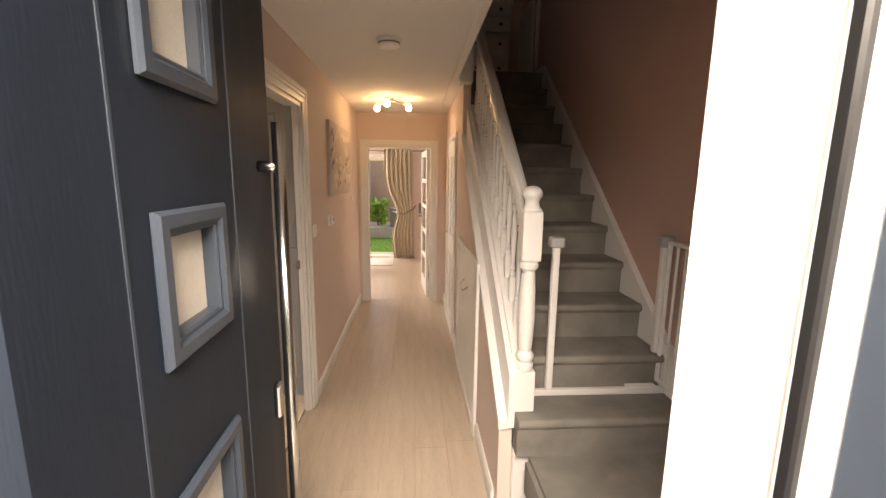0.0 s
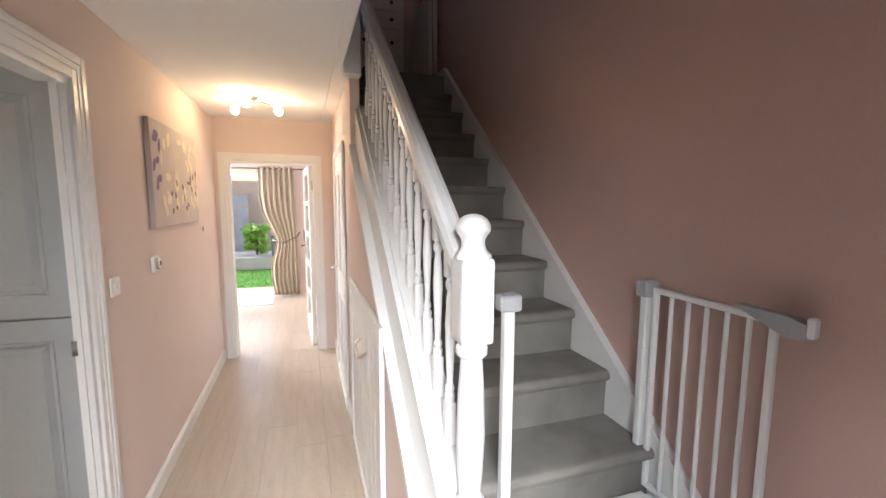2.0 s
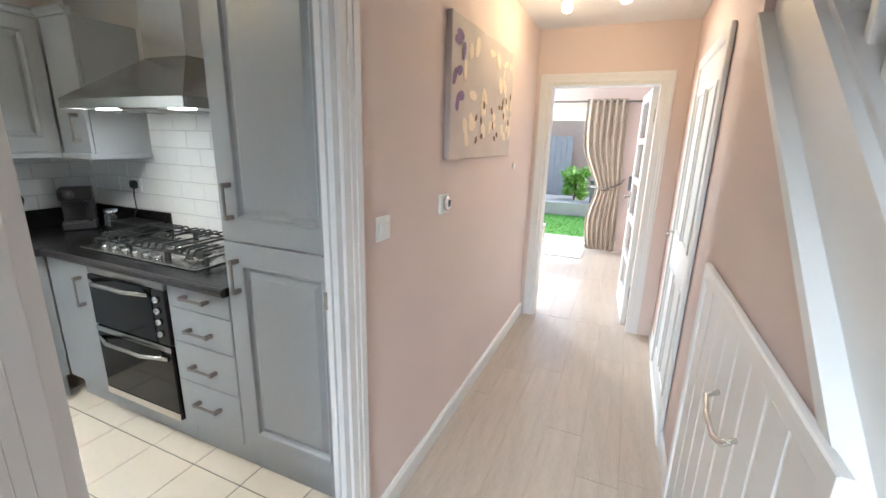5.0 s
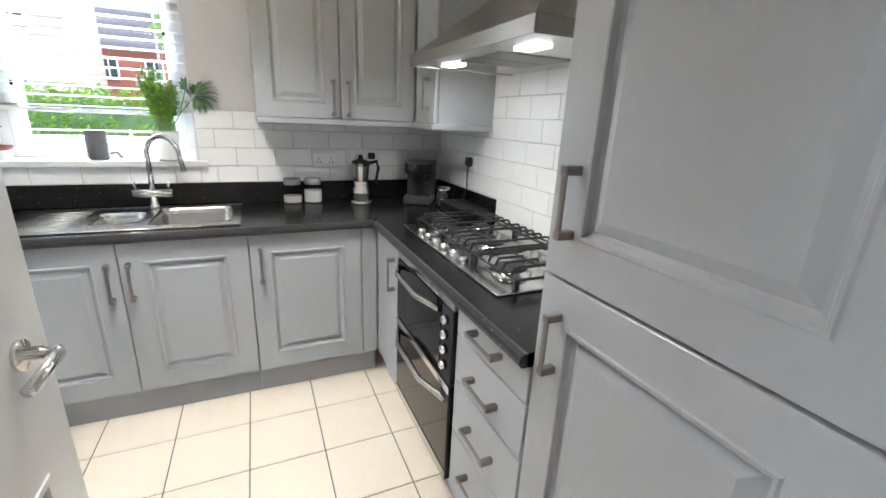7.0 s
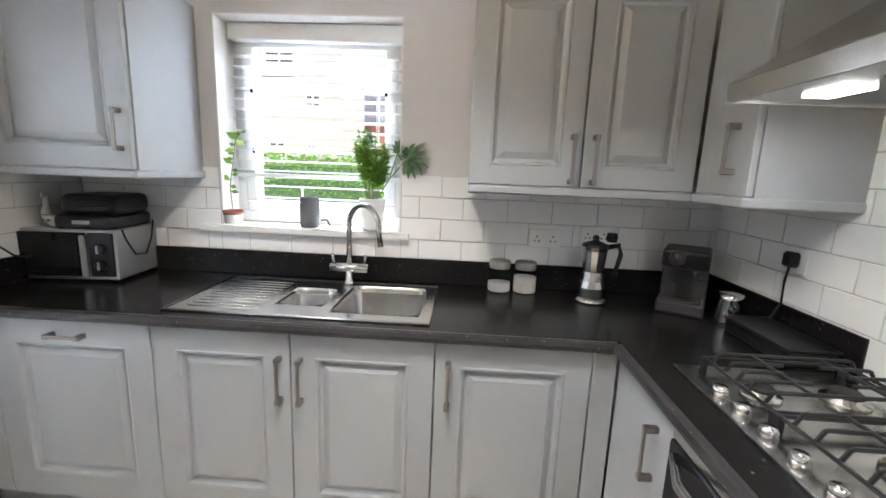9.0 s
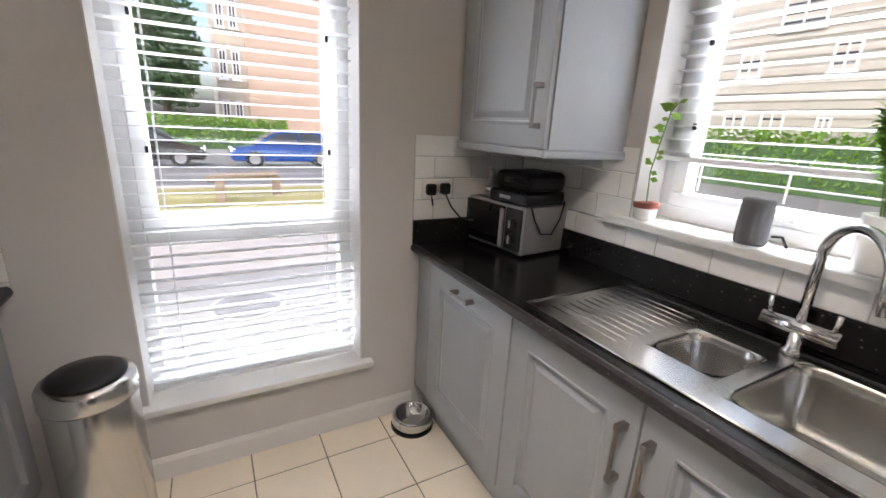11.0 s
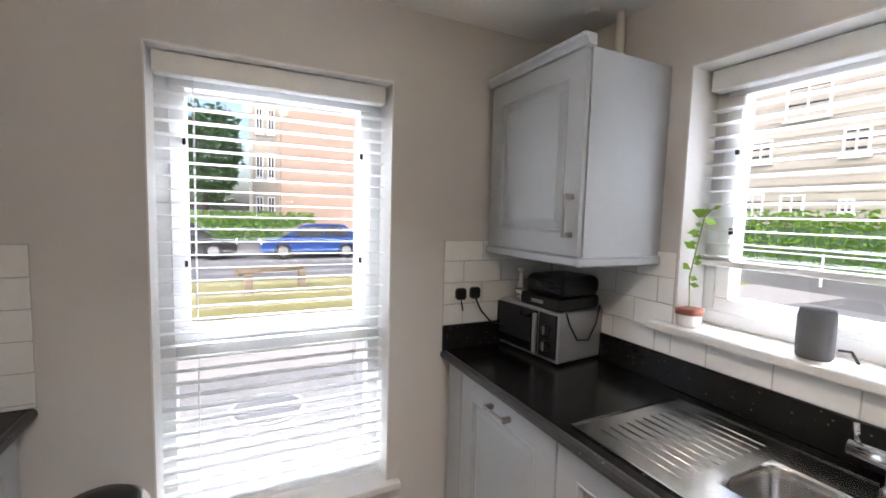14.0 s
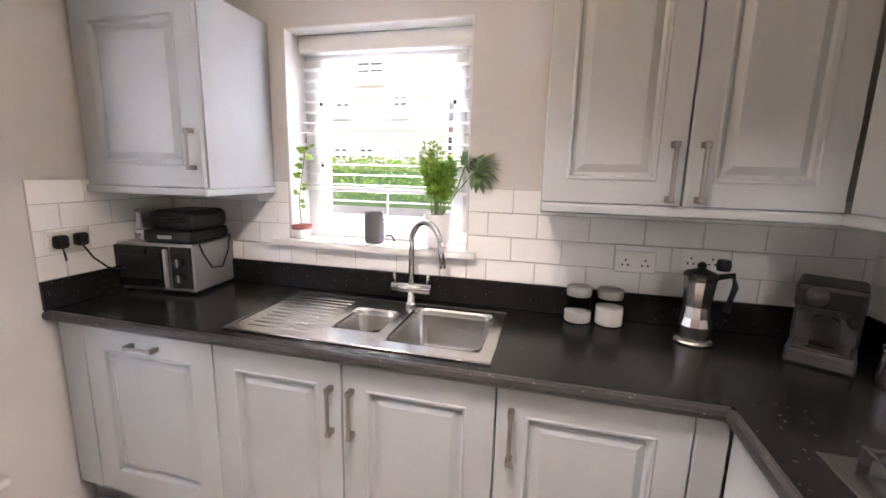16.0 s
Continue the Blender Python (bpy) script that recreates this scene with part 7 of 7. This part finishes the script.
def piece_mesh(name, sx, sy, sz, bevel, material):
    bm = box(0, sx, 0, sy, 0, sz, bevel)
    me = bpy.data.meshes.new(name)
    bm.to_mesh(me)
    bm.free()
    me.materials.append(material)
    return me


def planks(parent, x0, x1, y0, y1, seed):
    rnd = random.Random(seed)
    w, length = 0.19, 1.25
    cache = {}
    x = x0
    while x < x1 - 0.01:
        ww = min(w, x1 - x)
        y = y0 - rnd.uniform(0, length)
        while y < y1:
            a, b = max(y, y0), min(y + length, y1)
            if b - a > 0.02:
                key = (round(ww, 3), round(b - a, 3))
                if key not in cache:
                    cache[key] = piece_mesh("plank", ww - 0.0009, b - a - 0.0009, 0.0115, 0.0008, M_PLANK)
                shared_piece("plank", cache[key], (x, a, -0.012), parent)
            y += length
        x += w


planks(floor_hall, -0.045, HX1 + 0.02, -0.1, 4.9, 1)
planks(bpy.data.objects["floor_living_base"], -2.6, 2.2, 4.9, 7.75, 2)


def grid_pieces(name, parent, f, a0, a1, z0, z1, w, h, phase, zphase, thick, gap, material, stagger, skip=()):
    """Rectangular pieces on a plane given by f(along, out, up), cut at the borders."""
    cache = {}
    k0 = math.floor((z0 - zphase) / h)
    k = k0
    while zphase + k * h < z1:
        r0, r1 = max(z0, zphase + k * h), min(z1, zphase + (k + 1) * h)
        shift = phase + (w / 2 if stagger and k % 2 else 0)
        i = math.floor((a0 - shift) / w)
        while shift + i * w < a1:
            s0, s1 = max(a0, shift + i * w), min(a1, shift + (i + 1) * w)
            if s1 - s0 > 0.012 and r1 - r0 > 0.012:
                cuts = [(s0, s1, r0, r1)]
                for q in skip:
                    nxt = []
                    for c in cuts:
                        if c[1] <= q[0] or c[0] >= q[1] or c[3] <= q[2] or c[2] >= q[3]:
                            nxt.append(c)
                            continue
                        if c[0] < q[0] - 0.01:
                            nxt.append((c[0], q[0], c[2], c[3]))
                        if c[1] > q[1] + 0.01:
                            nxt.append((q[1], c[1], c[2], c[3]))
                        if c[2] < q[2] - 0.01:
                            nxt.append((max(c[0], q[0]), min(c[1], q[1]), c[2], q[2]))
                        if c[3] > q[3] + 0.01:
                            nxt.append((max(c[0], q[0]), min(c[1], q[1]), q[3], c[3]))
                    cuts = nxt
                for c in cuts:
                    p, q = f(c[0] + gap, 0.0, c[2] + gap), f(c[1] - gap, thick, c[3] - gap)
                    lo = [min(u, v) for u, v in zip(p, q)]
                    dim = tuple(round(abs(u - v), 4) for u, v in zip(p, q))
                    if min(dim) < 0.002:
                        continue
                    if dim not in cache:
                        cache[dim] = piece_mesh(name, *dim, 0.0022, material)
                    shared_piece(name, cache[dim], lo, parent)
            i += 1
        k += 1


grid_pieces("floor_tile", floor_kitchen, lambda a, o, z: (z, a, -0.006 + o), 0.0, KY1, KX0, -0.046, 0.306, 0.302, 1.706, -1.865, 0.006, 0.0025, M_FTILE, False)


def splash(name, label, backing, f, a0, a1, z0, z1, phase, zphase, skip=(), w=0.203, h=0.1):
    b = structure(name, backing, M_GROUT, label, "tiling")
    grid_pieces("tile", b, f, a0, a1, z0, z1, w, h, phase, zphase, 0.004, 0.0016, M_WTILE, True, skip)


splash("tiling_sink_wall", "white brick-bond tiles over the sink upstand", wall_with_holes("X", KX0, KX0 + 0.005, 0.004, KY1, 1.03, 1.42, [(SW[0] - 0.002, SW[1] + 0.002, SW[2] - 0.03, 1.42)]), place("X", 1, KX0 + 0.005), 0.006, KY1 - 0.006, 1.03, 1.42, 1.735, 1.122, [(SW[0] - 0.004, SW[1] + 0.004, SW[2] - 0.03, 1.5)])
splash("tiling_hob_wall", "white brick-bond tiles behind the hob", box(KX0 + 0.006, -0.684, KY1 - 0.005, KY1, WT, 1.75), place("Y", -1, KY1 - 0.005), KX0 + 0.006, -0.684, WT, 1.75, -1.449, 1.439, (), 0.2035, 0.101)
splash("tiling_side_wall", "white brick-bond tiles over the side worktop", box(KX1 - 0.005, KX1, 0.004, 1.395, WT2, 1.372), place("X", -1, KX1 - 0.005), 0.006, 1.395, WT2, 1.372, 0.56, 0.917)
splash("tiling_front_left", "white brick-bond tiles beside the tall window", box(-0.62, KX1 - 0.006, 0, 0.005, WT2, 1.415), place("Y", 1, 0.005), -0.62, KX1 - 0.012, WT2, 1.415, -0.62, 0.912)
splash("tiling_front_right", "white brick-bond tiles in the microwave corner", box(KX0 + 0.006, -2.03, 0, 0.005, 1.03, 1.42), place("Y", 1, 0.005), KX0 + 0.012, -2.03, 1.03, 1.42, -2.03, 1.126)
